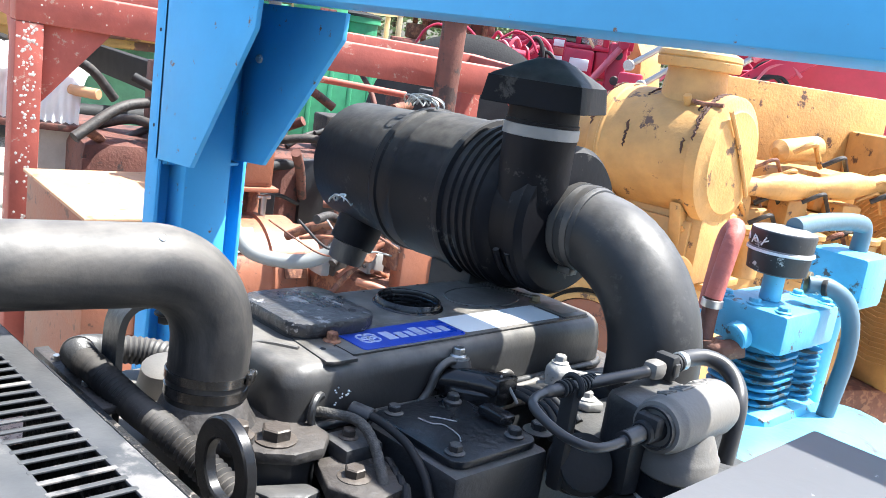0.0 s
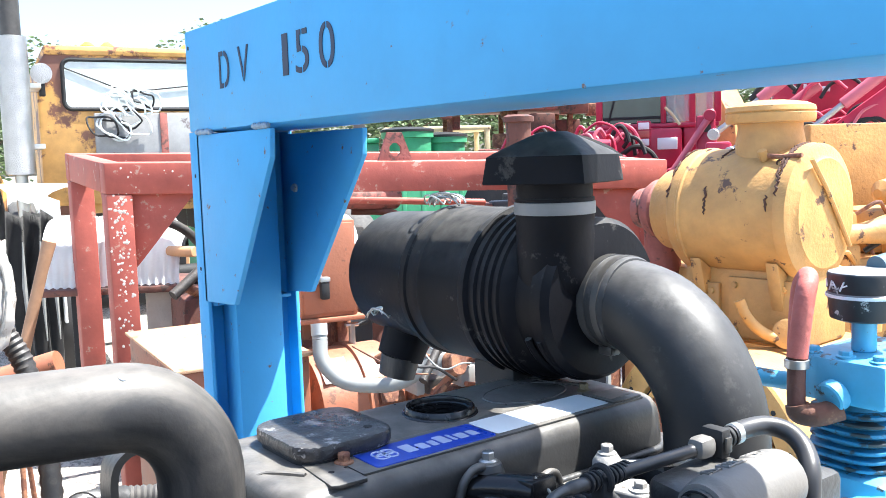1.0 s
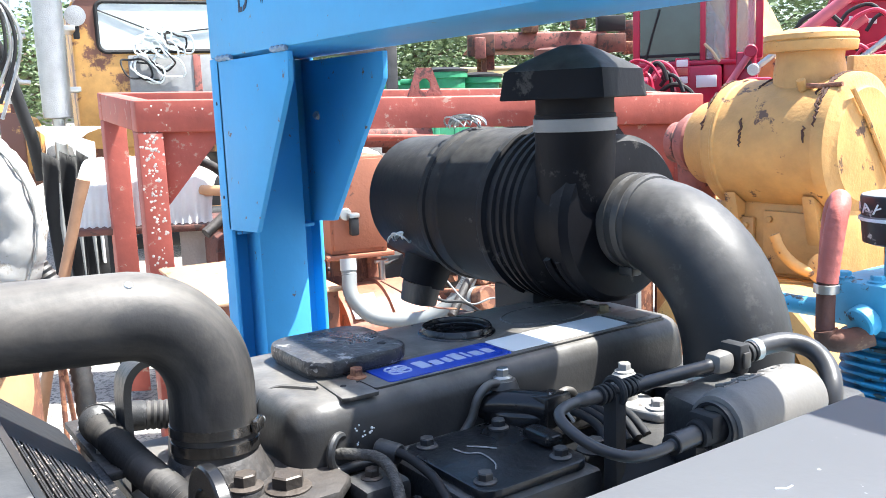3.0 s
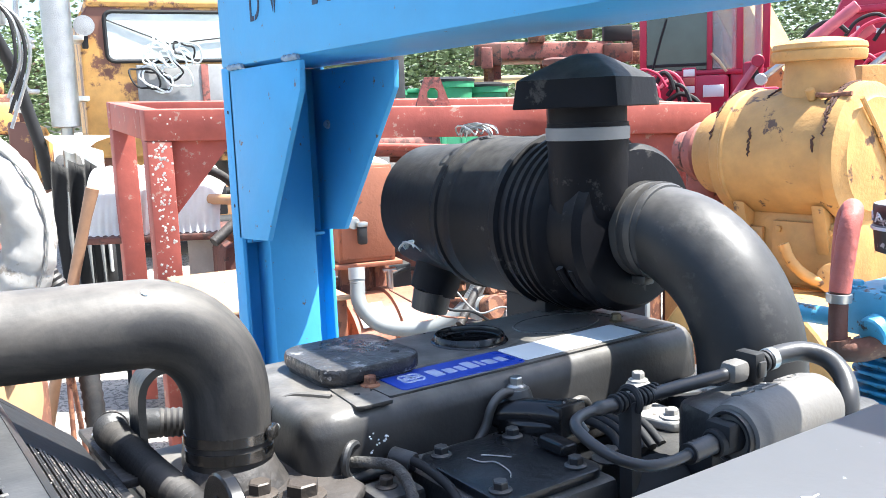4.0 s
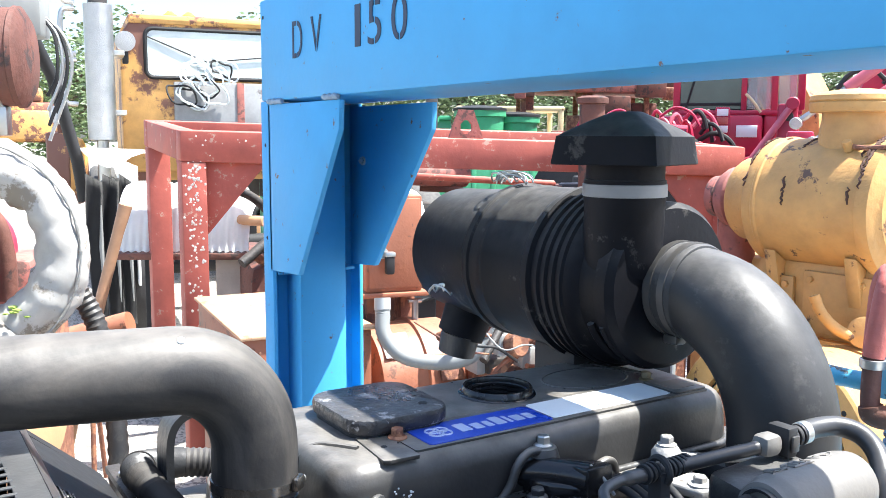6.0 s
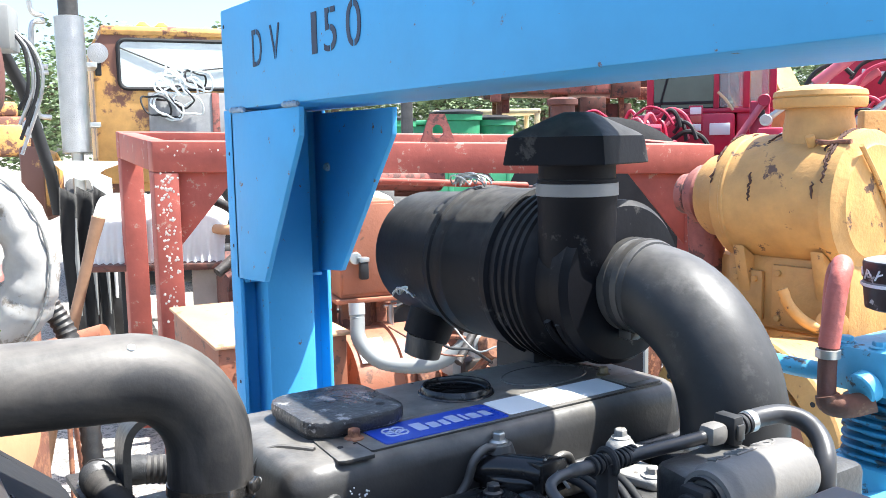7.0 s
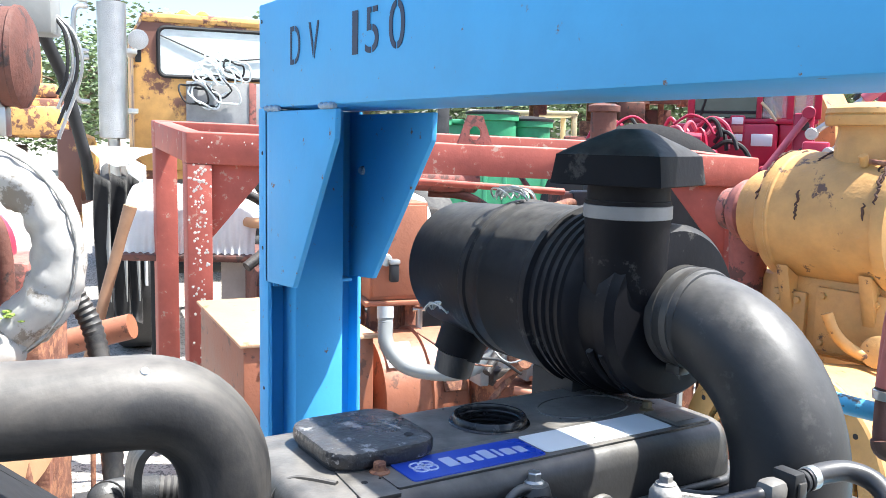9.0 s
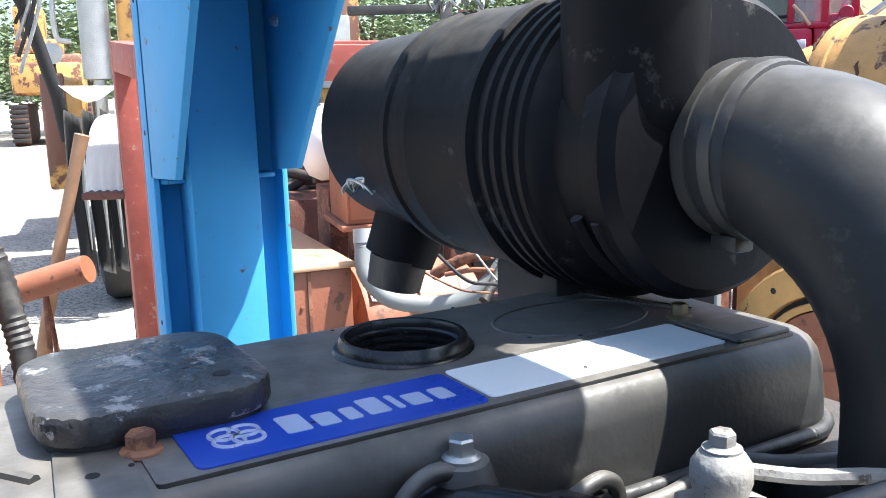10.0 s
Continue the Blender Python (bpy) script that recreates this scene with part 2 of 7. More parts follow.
    "asphalt_grey": mat("grey_housing", (0.33, 0.33, 0.32), 0.55, vary=0.15, bump=0.1),
}
glass = bpy.data.materials.new("window_glass")
glass.use_nodes = True
gb = glass.node_tree.nodes["Principled BSDF"]
gb.inputs["Base Color"].default_value = (0.75, 0.82, 0.8, 1)
gb.inputs["Roughness"].default_value = 0.05
gb.inputs["Transmission Weight"].default_value = 0.75
gb.inputs["IOR"].default_value = 1.2
M["glass"] = glass


# ---- building blocks ----
def V(*a):
    return Vector(a)


def basis(d, up=(0, 0, 1)):
    d = Vector(d).normalized()
    u = Vector(up)
    if abs(d.dot(u)) > 0.98:
        u = Vector((1, 0, 0))
    s = u.cross(d).normalized()
    return s, d.cross(s), d


def box(bm, lo, hi, bevel=0.004, rot=None, pivot=None, seg=2):
    """A box between two corners with rounded edges; rot: a matrix that turns it about pivot."""
    c = [(a + b) / 2 for a, b in zip(lo, hi)]
    size = [abs(b - a) for a, b in zip(lo, hi)]
    m = Matrix.Translation(c) @ Matrix.Diagonal((*size, 1))
    if rot is not None:
        p = Matrix.Translation(pivot if pivot is not None else c)
        m = p @ rot.to_4x4() @ p.inverted() @ m
    made = bmesh.ops.create_cube(bm, size=1, matrix=m)["verts"]
    if bevel:
        edges = list({e for v in made for e in v.link_edges})
        bmesh.ops.bevel(bm, geom=edges, offset=min(bevel, min(size) * 0.45), segments=seg, affect="EDGES", profile=0.5)
    return bm


def rings(bm, stations, seg=32, caps=True):
    """A skin over rings; each station is (centre, side, up, half-width, half-height)."""
    loops = []
    for c, s, u, a, b in stations:
        loops.append([bm.verts.new(Vector(c) + s * (a * math.cos(2 * math.pi * k / seg)) + u * (b * math.sin(2 * math.pi * k / seg))) for k in range(seg)])
    for p, q in zip(loops, loops[1:]):
        for k in range(seg):
            bm.faces.new((p[k], p[(k + 1) % seg], q[(k + 1) % seg], q[k]))
    if caps:
        bm.faces.new(loops[0][::-1])
        bm.faces.new(loops[-1])
    return bm


def lathe(bm, p0, d, profile, seg=40, caps=True):
    """A turned body: profile rows are (distance along d from p0, radius)."""
    s, u, d = basis(d)
    return rings(bm, [(Vector(p0) + d * h, s, u, max(r, 1e-4), max(r, 1e-4)) for h, r in profile], seg, caps)


def rod(bm, a, b, r, r2=None, seg=20, edge=0.0):
    a, b = Vector(a), Vector(b)
    h = (b - a).length
    r2 = r if r2 is None else r2
    e = edge or min(r, r2, h) * 0.12
    return lathe(bm, a, b - a, [(0, r - e), (e, r), (h - e, r2), (h, r2 - e)], seg)


def spline(points, n=10):
    """Points of a smooth curve through the given ones."""
    p = [Vector(q) for q in points]
    p = [p[0] * 2 - p[1], *p, p[-1] * 2 - p[-2]]
    out = []
    for i in range(1, len(p) - 2):
        for k in range(n):
            t = k / n
            out.append(0.5 * ((2 * p[i]) + (p[i + 1] - p[i - 1]) * t + (2 * p[i - 1] - 5 * p[i] + 4 * p[i + 1] - p[i + 2]) * t * t
                              + (3 * p[i] - p[i - 1] - 3 * p[i + 1] + p[i + 2]) * t * t * t))
    out.append(p[-2])
    return out


def tube(bm, points, r, seg=20, caps=True, wave=0.0, squash=1.0):
    """A round tube along points; r may be a function of the share of its length; wave: depth of its corrugation."""
    pts = [Vector(q) for q in points]
    n = len(pts)
    side = None
    st = []
    for i, q in enumerate(pts):
        d = (pts[min(i + 1, n - 1)] - pts[max(i - 1, 0)]).normalized()
        if side is None:
            side, up, _ = basis(d)
        side = (side - d * side.dot(d)).normalized()
        up = d.cross(side)
        rr = r(i / (n - 1)) if callable(r) else r
        if wave and i % 2:
            rr -= wave
        st.append((q, side, up, rr, rr * squash))
    return rings(bm, st, seg, caps)


def prism(bm, outline, axis, a, b, bevel=0.0):
    """An outline of 2D points pulled along an axis from a to b. axis x: points are (y, z); y: (x, z); z: (x, y)."""
    put = {"x": lambda p, h: (h, p[0], p[1]), "y": lambda p, h: (p[0], h, p[1]), "z": lambda p, h: (p[0], p[1], h)}[axis]
    lo = [bm.verts.new(put(p, a)) for p in outline]
    hi = [bm.verts.new(put(p, b)) for p in outline]
    faces = [bm.faces.new(lo), bm.faces.new(hi[::-1])]
    n = len(outline)
    for k in range(n):
        faces.append(bm.faces.new((lo[k], hi[k], hi[(k + 1) % n], lo[(k + 1) % n])))
    bmesh.ops.recalc_face_normals(bm, faces=faces)
    if bevel:
        edges = list({e for f in faces for e in f.edges})
        bmesh.ops.bevel(bm, geom=edges, offset=bevel, segments=2, affect="EDGES", profile=0.5)
    return bm


def rounded(x0, y0, x1, y1, r, n=6):
    """Outline of a rectangle with round corners."""
    out = []
    for cx, cy, a in ((x1 - r, y1 - r, 0), (x0 + r, y1 - r, 90), (x0 + r, y0 + r, 180), (x1 - r, y0 + r, 270)):
        for k in range(n + 1):
            t = radians(a + 90 * k / n)
            out.append((cx + r * math.cos(t), cy + r * math.sin(t)))
    return out


ROOTS = {}


def thing(name, at, label, category, group="", kind=""):
    ob = new(name)
    ob.empty_display_size = 0.05
    ob.location = at
    ROOTS[ob] = Vector(at)
    return tagged(ob, label, category, group, kind)


def mesh_of(name, bm, material, smooth=40):
    bmesh.ops.recalc_face_normals(bm, faces=bm.faces)
    if smooth:
        lim = radians(smooth)
        for f in bm.faces:
            f.smooth = True
        for e in bm.edges:
            if len(e.link_faces) == 2 and e.calc_face_angle(0) > lim:
                e.smooth = False
    me = bpy.data.meshes.new(name)
    bm.to_mesh(me)
    bm.free()
    me.materials.append(M[material] if isinstance(material, str) else material)
    return me


def part(name, bm, material, parent, label="", smooth=40):
    """Links a bmesh, drawn in world places, as one part under a thing or under a part."""
    root = ROOTS[parent]
    bm.transform(Matrix.Translation(-root))
    ob = new(name, mesh_of(name, bm, material, smooth))
    ob.parent = parent
    ROOTS[ob] = root
    return tagged(ob, label)


def single(name, bm, material, label, category, group="", kind="", smooth=40):
    """A thing of one mesh, with its origin at its base."""
    lo = Vector((min(v.co.x for v in bm.verts), min(v.co.y for v in bm.verts), min(v.co.z for v in bm.verts)))
    hi = Vector((max(v.co.x for v in bm.verts), max(v.co.y for v in bm.verts), max(v.co.z for v in bm.verts)))
    at = Vector(((lo.x + hi.x) / 2, (lo.y + hi.y) / 2, lo.z))
    bm.transform(Matrix.Translation(-at))
    ob = new(name, mesh_of(name, bm, material, smooth))
    ob.location = at
    ROOTS[ob] = at
    return tagged(ob, label, category, group, kind)


def B():
    return bmesh.new()


def hex_bolt(parent, at, d, r=0.009, h=0.008, material="dark_steel", name="bolt", label="", flange=1.45):
    """A hexagon head on a round flange, standing on at and facing d."""
    bm = B()
    s, u, d = basis(d)
    at = Vector(at)
    lathe(bm, at, d, [(0, r * flange), (0.002, r * flange), (0.004, r * 1.1)], 20)
    rings(bm, [(at + d * 0.003, s, u, r, r), (at + d * (h - 0.0015), s, u, r, r), (at + d * h, s, u, r * 0.86, r * 0.86)], 6)
    return part(name, bm, material, parent, label, smooth=25)


# ---- ground ----
bm = B()
N = 60
for i in range(N + 1):
    for j in range(N + 1):
        gx, gy = -300 + 600 * i / N, -300 + 600 * j / N
        bm.verts.new((gx, gy, 0))
bm.verts.ensure_lookup_table()
for i in range(N):
    for j in range(N):
        k = i * (N + 1) + j
        bm.faces.new((bm.verts[k], bm.verts[k + N + 1], bm.verts[k + N + 2], bm.verts[k + 1]))
ground = new("ground", mesh_of("ground", bm, "ground", 0))
tagged(ground, "pale grey gravel yard under bright sun", "ground", kind="structure")

# ---- blue lifting frame over the engine ----
frame_blue = thing("lifting_frame", (-0.85, 0.99, 0), "sky blue painted steel lifting frame with stencilled lettering over the engine", "machine frame")
YF, YB = 0.905, 1.135
bm = B()
prism(bm, [(YF, 1.758), (YB, 1.758), (YB, 1.98), (YF, 1.98)], "x", -1.835, 0.32, 0.005)
part("beam", bm, "blue", frame_blue)
for wx0, wx1 in ((-1.79, -1.71), (-1.5, -1.435)):
    bm = B()
    tube(bm, [(wx0 + (wx1 - wx0) * k / 9, YF - 0.001 - 0.0012 * (k % 3), 1.756 + 0.002 * math.sin(k * 2.1)) for k in range(10)], 0.0055, 8)
    part("weld_bead", bm, "weld", frame_blue, "rough grey weld bead")
for hx, hz in ((-1.815, 1.942), (-1.815, 1.66), (-1.815, 1.45), (-1.81, 1.13), (-0.72, 1.885)):
    bm = B()
    lathe(bm, (hx, YF - 0.0008, hz), (0, 1, 0), [(0, 0.0042), (0.0006, 0.0046)], 12)
    part("bolt_hole", bm, "black", frame_blue, "small dark bolt hole")
for x0, x1, face in ((-1.84, -1.785, 1), (0.27, 0.325, -1)):
    bm = B()
    t = 0.01
    prism(bm, [(x0, YF), (x1, YF), (x1, YF + t), (x0 + t, YF + t), (x0 + t, YB - t), (x1, YB - t), (x1, YB), (x0, YB)] if face > 0 else
          [(x1, YF), (x0, YF), (x0, YF + t), (x1 - t, YF + t), (x1 - t, YB - t), (x0, YB - t), (x0, YB), (x1, YB)], "z", 0.25, 1.7575, 0.0025)
    part("post", bm, "blue", frame_blue)
    bm = B()
    bx = (x0 + 0.0105, x0 + 0.088) if face > 0 else (x1 - 0.088, x1 - 0.0105)
    box(bm, (bx[0], 0.957, 0.25), (bx[1], 1.073, 1.757), 0.004)
    part("centre_bar", bm, "blue", frame_blue)
    for gy, low in ((YF, 0.145), (1.112, 0.1)):
        tip = x1 if face > 0 else x0
        k = face
        bm = B()
        prism(bm, [(tip - 0.012 * k, 1.75), (tip + 0.352 * k, 1.75), (tip + 0.348 * k, 1.695), (tip + low * k, 1.386), (tip - 0.012 * k, 1.377)], "y", gy, gy + 0.012, 0.0015)
        part("gusset_plate", bm, "blue", frame_blue)
    for ya, yb in ((YF + 0.0125, 0.9565), (1.0735, YB - 0.0245)):
        bm = B()
        q = (x0 + 0.011, x1 + 0.004) if face > 0 else (x0 - 0.004, x1 - 0.011)
        box(bm, (q[0], ya, 1.366), (q[1], yb, 1.374), 0.002)
        part("stiffener_plate", bm, "blue", frame_blue)
for rx in (-1.91, 0.24):
    bm = B()
    box(bm, (rx, -0.6, 0.12), (rx + 0.16, 2.9, 0.26), 0.004)
    part("skid_rail", bm, "blue", frame_blue)
for ry in (-0.5, 0.93, 2.6):
    bm = B()
    box(bm, (-1.75, ry, 0.121), (0.24, ry + 0.12, 0.255), 0.004)
    part("cross_member", bm, "blue", frame_blue)
for ry in (-0.45, 2.55):
    for rx in (-1.91, 0.24):
        bm = B()
        box(bm, (rx - 0.01, ry, 0), (rx + 0.17, ry + 0.22, 0.122), 0.01)
        part("timber_block", bm, "wood", frame_blue, "grey timber block")
hex_bolt(frame_blue, (-1.735, 1.111, 1.625), (0.4, -1, 0), 0.007, 0.01, "steel", "bolt", "bright zinc bolt")


def stencil(text, x, z, h, wide, bridges=()):
    """Stencilled characters on the beam's face, with the bridges of a stencil cut through them."""
    cu = bpy.data.curves.new("lettering", "FONT")
    cu.body, cu.size, cu.extrude, cu.space_character = text, h / 0.72, 0.0004, 1.0
    ob = bpy.data.objects.new("lettering", cu)
    scene.collection.objects.link(ob)
    dg = bpy.context.evaluated_depsgraph_get()
    me = bpy.data.meshes.new_from_object(ob.evaluated_get(dg))
    bpy.data.objects.remove(ob)
    b2 = B()
    b2.from_mesh(me)
    bpy.data.meshes.remove(me)
    lo, hi = min(v.co.x for v in b2.verts), max(v.co.x for v in b2.verts)
    k = wide / (hi - lo)
    for cut in bridges:
        for off in (-0.0028 / k, 0.0028 / k):
            bmesh.ops.bisect_plane(b2, geom=b2.verts[:] + b2.edges[:] + b2.faces[:], plane_co=(lo + (hi - lo) * cut + off, 0, 0), plane_no=(1, 0, 0))
        mid = lo + (hi - lo) * cut
        gone = [f for f in b2.faces if abs(f.calc_center_median().x - mid) < 0.0027 / k]
        bmesh.ops.delete(b2, geom=gone, context="FACES")
    for v in b2.verts:
        v.co = Vector((x + (v.co.x - lo) * k, YF - 0.001 - v.co.z, z + v.co.y))
    return part("lettering", b2, "stencil", frame_blue, "dark stencilled lettering " + text, 0)


for ch, lx, lw, cuts in (("D", -1.65, 0.05, (0.45,)), ("V", -1.557, 0.05, (0.5,)), ("1", -1.364, 0.022, ()), ("5", -1.314, 0.049, (0.5,)), ("0", -1.228, 0.052, (0.5,))):
    stencil(ch, lx, 1.841, 0.079, lw, cuts)

# ---- diesel engine ----
engine = thing("diesel_engine", (-0.85, 0.9, 0.26), "black painted four cylinder diesel engine with a dusty valve cover", "engine")
bm = B()
box(bm, (-1.06, 0.52, 0.45), (-0.72, 1.3, 1.2), 0.02)
part("block", bm, "black_paint", engine)
bm = B()
box(bm, (-1.03, 0.57, 1.2), (-0.715, 1.27, 1.228), 0.006)
part("cylinder_head", bm, "dirty_iron", engine)
# valve cover: rounded body with a lower flange lip
bm = B()
CX0, CX1, CY0, CY1, CZ = -1.012, -0.736, 0.558, 1.214, 1.312
FX, FY = -0.905, 0.897
prof = [(0.0, 1.232), (0.0005, 1.26), (0.0025, 1.283), (0.006, 1.297), (0.011, 1.3055), (0.017, 1.31), (0.025, CZ)]
loops = []
for inset, z in prof:
    out = rounded(CX0 + inset, CY0 + inset, CX1 - inset, CY1 - inset, 0.04 - inset * 0.5, 8)
    loops.append([bm.verts.new((x, y, z)) for x, y in out])
for p, q in zip(loops, loops[1:]):
    for k in range(len(p)):
        bm.faces.new((p[k], p[(k + 1) % len(p)], q[(k + 1) % len(p)], q[k]))
ring = [bm.verts.new((FX + 0.047 * math.cos(a), FY + 0.047 * math.sin(a), CZ)) for a in (radians(7.5 * i) for i in range(48))]
edges = [bm.edges.new((ring[i], ring[(i + 1) % 48])) for i in range(48)]
edges += [bm.edges.get((loops[-1][i], loops[-1][(i + 1) % len(loops[-1])])) for i in range(len(loops[-1]))]
bmesh.ops.triangle_fill(bm, use_beauty=True, edges=edges, normal=(0, 0, 1))
bm.faces.new(loops[0][::-1])
cover = part("valve_cover", bm, "cover", engine, "satin black valve cover dulled with pale dust", 50)
bm = B()
rim = rounded(CX0 - 0.005, CY0 - 0.005, CX1 + 0.006, CY1 + 0.005, 0.054, 8)
tube(bm, [(x, y, 1.2365) for x, y in rim + rim[:1]], 0.0062, 10, False)
part("gasket_lip", bm, "black_paint", cover)
# raised bead that outlines the near end
bm = B()
bead = [(-0.80, 0.618, CZ), (-0.825, 0.6, CZ), (-0.842, 0.585, 1.31), (-0.85, 0.572, 1.302), (-0.852, 0.562, 1.285), (-0.85, 0.558, 1.262), (-0.846, 0.557, 1.24)]
tube(bm, spline(bead, 6), 0.004, 8)
part("bead", bm, "cover", cover)
# raised strip that carries the labels
bm = B()
prism(bm, rounded(-0.84, 0.672, -0.755, 1.172, 0.004, 3), "z", CZ - 0.004, CZ + 0.0015, 0.0008)
part("label_strip", bm, "cover", cover)
bm = B()
prism(bm, rounded(-0.826, 0.695, -0.76, 0.885, 0.006, 4), "z", CZ + 0.001, CZ + 0.0028, 0.0005)
plate_blue = part("label_plate", bm, "label_blue", cover, "glossy royal blue plate with pale bars", 0)
# a knot of rings and a row of plain strokes stand for the mark
for k in range(4):
    a = radians(45 + 90 * k)
    cx, cy = -0.794 + 0.0078 * math.cos(a), 0.727 + 0.0085 * math.sin(a)
    bm = B()
    tube(bm, [(cx + 0.009 * math.cos(b), cy + 0.009 * math.sin(b), CZ + 0.0029) for b in (radians(20 * i) for i in range(19))], 0.0014, 6, False)
    part("ring_mark", bm, "label_print", plate_blue)
for k, (w, tall) in enumerate(((0.013, 1.0), (0.011, 0.72), (0.008, 0.72), (0.012, 1.0), (0.004, 0.9), (0.012, 0.72), (0.010, 0.72))):
    y0 = 0.754 + (0, 0.0165, 0.031, 0.0425, 0.058, 0.0655, 0.081)[k] * 1.28
    bm = B()
    prism(bm, rounded(-0.779 - 0.029 * tall, y0, -0.779, y0 + w * 1.25, 0.0018, 2), "z", CZ + 0.0026, CZ + 0.0033)
    part("letter_bar", bm, "label_print", plate_blue, smooth=0)
bm = B()
prism(bm, rounded(-0.829, 0.889, -0.765, 1.106, 0.004, 3), "z", CZ + 0.001, CZ + 0.0026, 0.0005)
part("label_plate", bm, "label_white", cover, "blank white label plate", 0)
bm = B()
prism(bm, rounded(-0.826, 1.108, -0.757, 1.17, 0.004, 3), "z", CZ + 0.0012, CZ + 0.0045, 0.001)
tag = part("tag_frame", bm, "cover", cover)
bm = B()
prism(bm, rounded(-0.808, 1.116, -0.77, 1.16, 0.002, 2), "z", CZ + 0.004, CZ + 0.0052)
part("tag", bm, "dull_tag", tag, "dull brown tag plate", 0)
# near end recess with its raised flat
bm = B()
prism(bm, [(-0.832, 0.63), (-0.745, 0.622), (-0.741, 0.63), (-0.74, 0.668), (-0.84, 0.668)], "z", CZ - 0.003, CZ + 0.0022, 0.001)
part("raised_pad", bm, "cover", cover)
bm = B()
rod(bm, (-0.785, 0.645, CZ + 0.001), (-0.785, 0.645, CZ + 0.0026), 0.004)
part("plug", bm, "black", cover)
# oil filler: a short open neck with threads inside
bm = B()
thread = []
for k in range(6):
    thread += [(0.004 - 0.0065 * k, 0.0455), (0.0025 - 0.0065 * k, 0.043), (0.0 - 0.0065 * k, 0.043), (-0.0015 - 0.0065 * k, 0.0455)]
lathe(bm, (FX, FY, CZ), (0, 0, 1), [(0.0004, 0.0565), (0.002, 0.0555), (0.003, 0.0525), (0.009, 0.0515), (0.0115, 0.0495), (0.011, 0.0465), (0.008, 0.0455)] + thread + [(-0.04, 0.046)], 56, False)
part("filler_neck", bm, "black_gloss", cover, "glossy threaded black filler neck without its cap")
bm = B()
rod(bm, (FX, FY, CZ - 0.05), (FX, FY, CZ - 0.041), 0.0455)
part("filler_well", bm, "black", cover)
# breather cover: bevelled block with clipped corners
bm = B()
PX0, PX1, PY0, PY1 = -0.967, -0.813, 0.622, 0.766
shape = rounded(PX0, PY0, PX1, PY1, 0.034, 5)
prism(bm, shape, "z", CZ + 0.005, CZ + 0.026, 0.006)
breather = part("breather_cover", bm, "crackle", engine, "black breather cover with cracked glossy paint", 30)
bm = B()
ins = [(x * 0.93 + -0.89 * 0.07, y * 0.93 + 0.695 * 0.07) for x, y in shape]
prism(bm, ins, "z", CZ - 0.002, CZ + 0.007)
part("breather_base", bm, "black_paint", breather)
bm = B()
rod(bm, (-0.845, 0.735, CZ + 0.025), (-0.845, 0.735, CZ + 0.0266), 0.006)
part("breather_hole", bm, "black", breather)
# faint oval relief and two ribs behind the labels
bm = B()
tube(bm, [(-0.9 + 0.05 * math.cos(a), 1.06 + 0.075 * math.sin(a), CZ - 0.0002) for a in (radians(12 * i) for i in range(31))], 0.0016, 6, False)
part("relief_oval", bm, "cover", cover)
for ry in (1.15, 1.165):
    bm = B()
    tube(bm, [(-0.975, ry - 0.03, CZ - 0.0004), (-0.91, ry - 0.012, CZ - 0.0004), (-0.86, ry, CZ - 0.0004)], 0.0016, 6)
    part("relief_rib", bm, "cover", cover)
random.seed(5)
for k in range(26):
    bm = B()
    hx, hy = random.uniform(-0.99, -0.765), random.uniform(0.6, 1.18)
    if (hx - FX) ** 2 + (hy - FY) ** 2 < 0.004 or (hx < -0.8 and hy < 0.78):
        bm.free()
        continue
    lathe(bm, (hx, hy, CZ - 0.0005), (0, 0, 1), [(0, 0.0022), (0.0035 if hx > -0.83 else 0.001, 0.0016)], 8)
    part("grime_speck", bm, "black", cover)
# cover bolts on bosses
for at, r, mt, lb in (((-0.806, 0.675, CZ + 0.001), 0.0085, "rust", "rusted hexagon bolt"), ((-0.84, 1.13, CZ + 0.001), 0.0075, "old_brass", "dull brass-coloured bolt")):
    hex_bolt(cover, at, (0, 0, 1), r, 0.013, mt, "bolt", lb)
bm = B()
lathe(bm, (-0.735, 0.846, 1.24), (0, 0, 1), [(0, 0.026), (0.03, 0.024), (0.047, 0.019), (0.052, 0.017), (0.053, 0.012)], 24)
part("bolt_boss", bm, "cover", cover)
hex_bolt(cover, (-0.735, 0.846, 1.293), (0, 0, 1), 0.0085, 0.014, "steel", "bolt", "bright zinc flange bolt")
# arched rim on the side of the cover and the breather duct out of it
bm = B()
arch = [(-0.728, 0.775, 1.236), (-0.727, 0.79, 1.255), (-0.727, 0.80, 1.278), (-0.728, 0.815, 1.29), (-0.729, 0.832, 1.29), (-0.727, 0.846, 1.275), (-0.725, 0.85, 1.25)]
tube(bm, spline(arch, 5), 0.006, 10)
part("arched_rim", bm, "cover", cover)
bm = B()
arm = spline([(-0.748, 0.82, 1.262), (-0.722, 0.838, 1.265), (-0.695, 0.855, 1.2665), (-0.672, 0.869, 1.266)], 6)
tube(bm, arm, lambda t: 0.0205 - 0.002 * math.sin(math.pi * t), 28)
duct = part("breather_duct", bm, "black_gloss", engine, "black moulded breather duct")
bm = B()
prism(bm, [(-0.736, 0.812), (-0.71, 0.814), (-0.668, 0.85), (-0.672, 0.892), (-0.736, 0.9)], "z", 1.2365, 1.262, 0.006)
part("duct_foot", bm, "black_gloss", duct)
bm = B()
prism(bm, [(-0.688, 0.846), (-0.66, 0.854), (-0.664, 0.9), (-0.69, 0.886)], "z", 1.24, 1.283, 0.004)
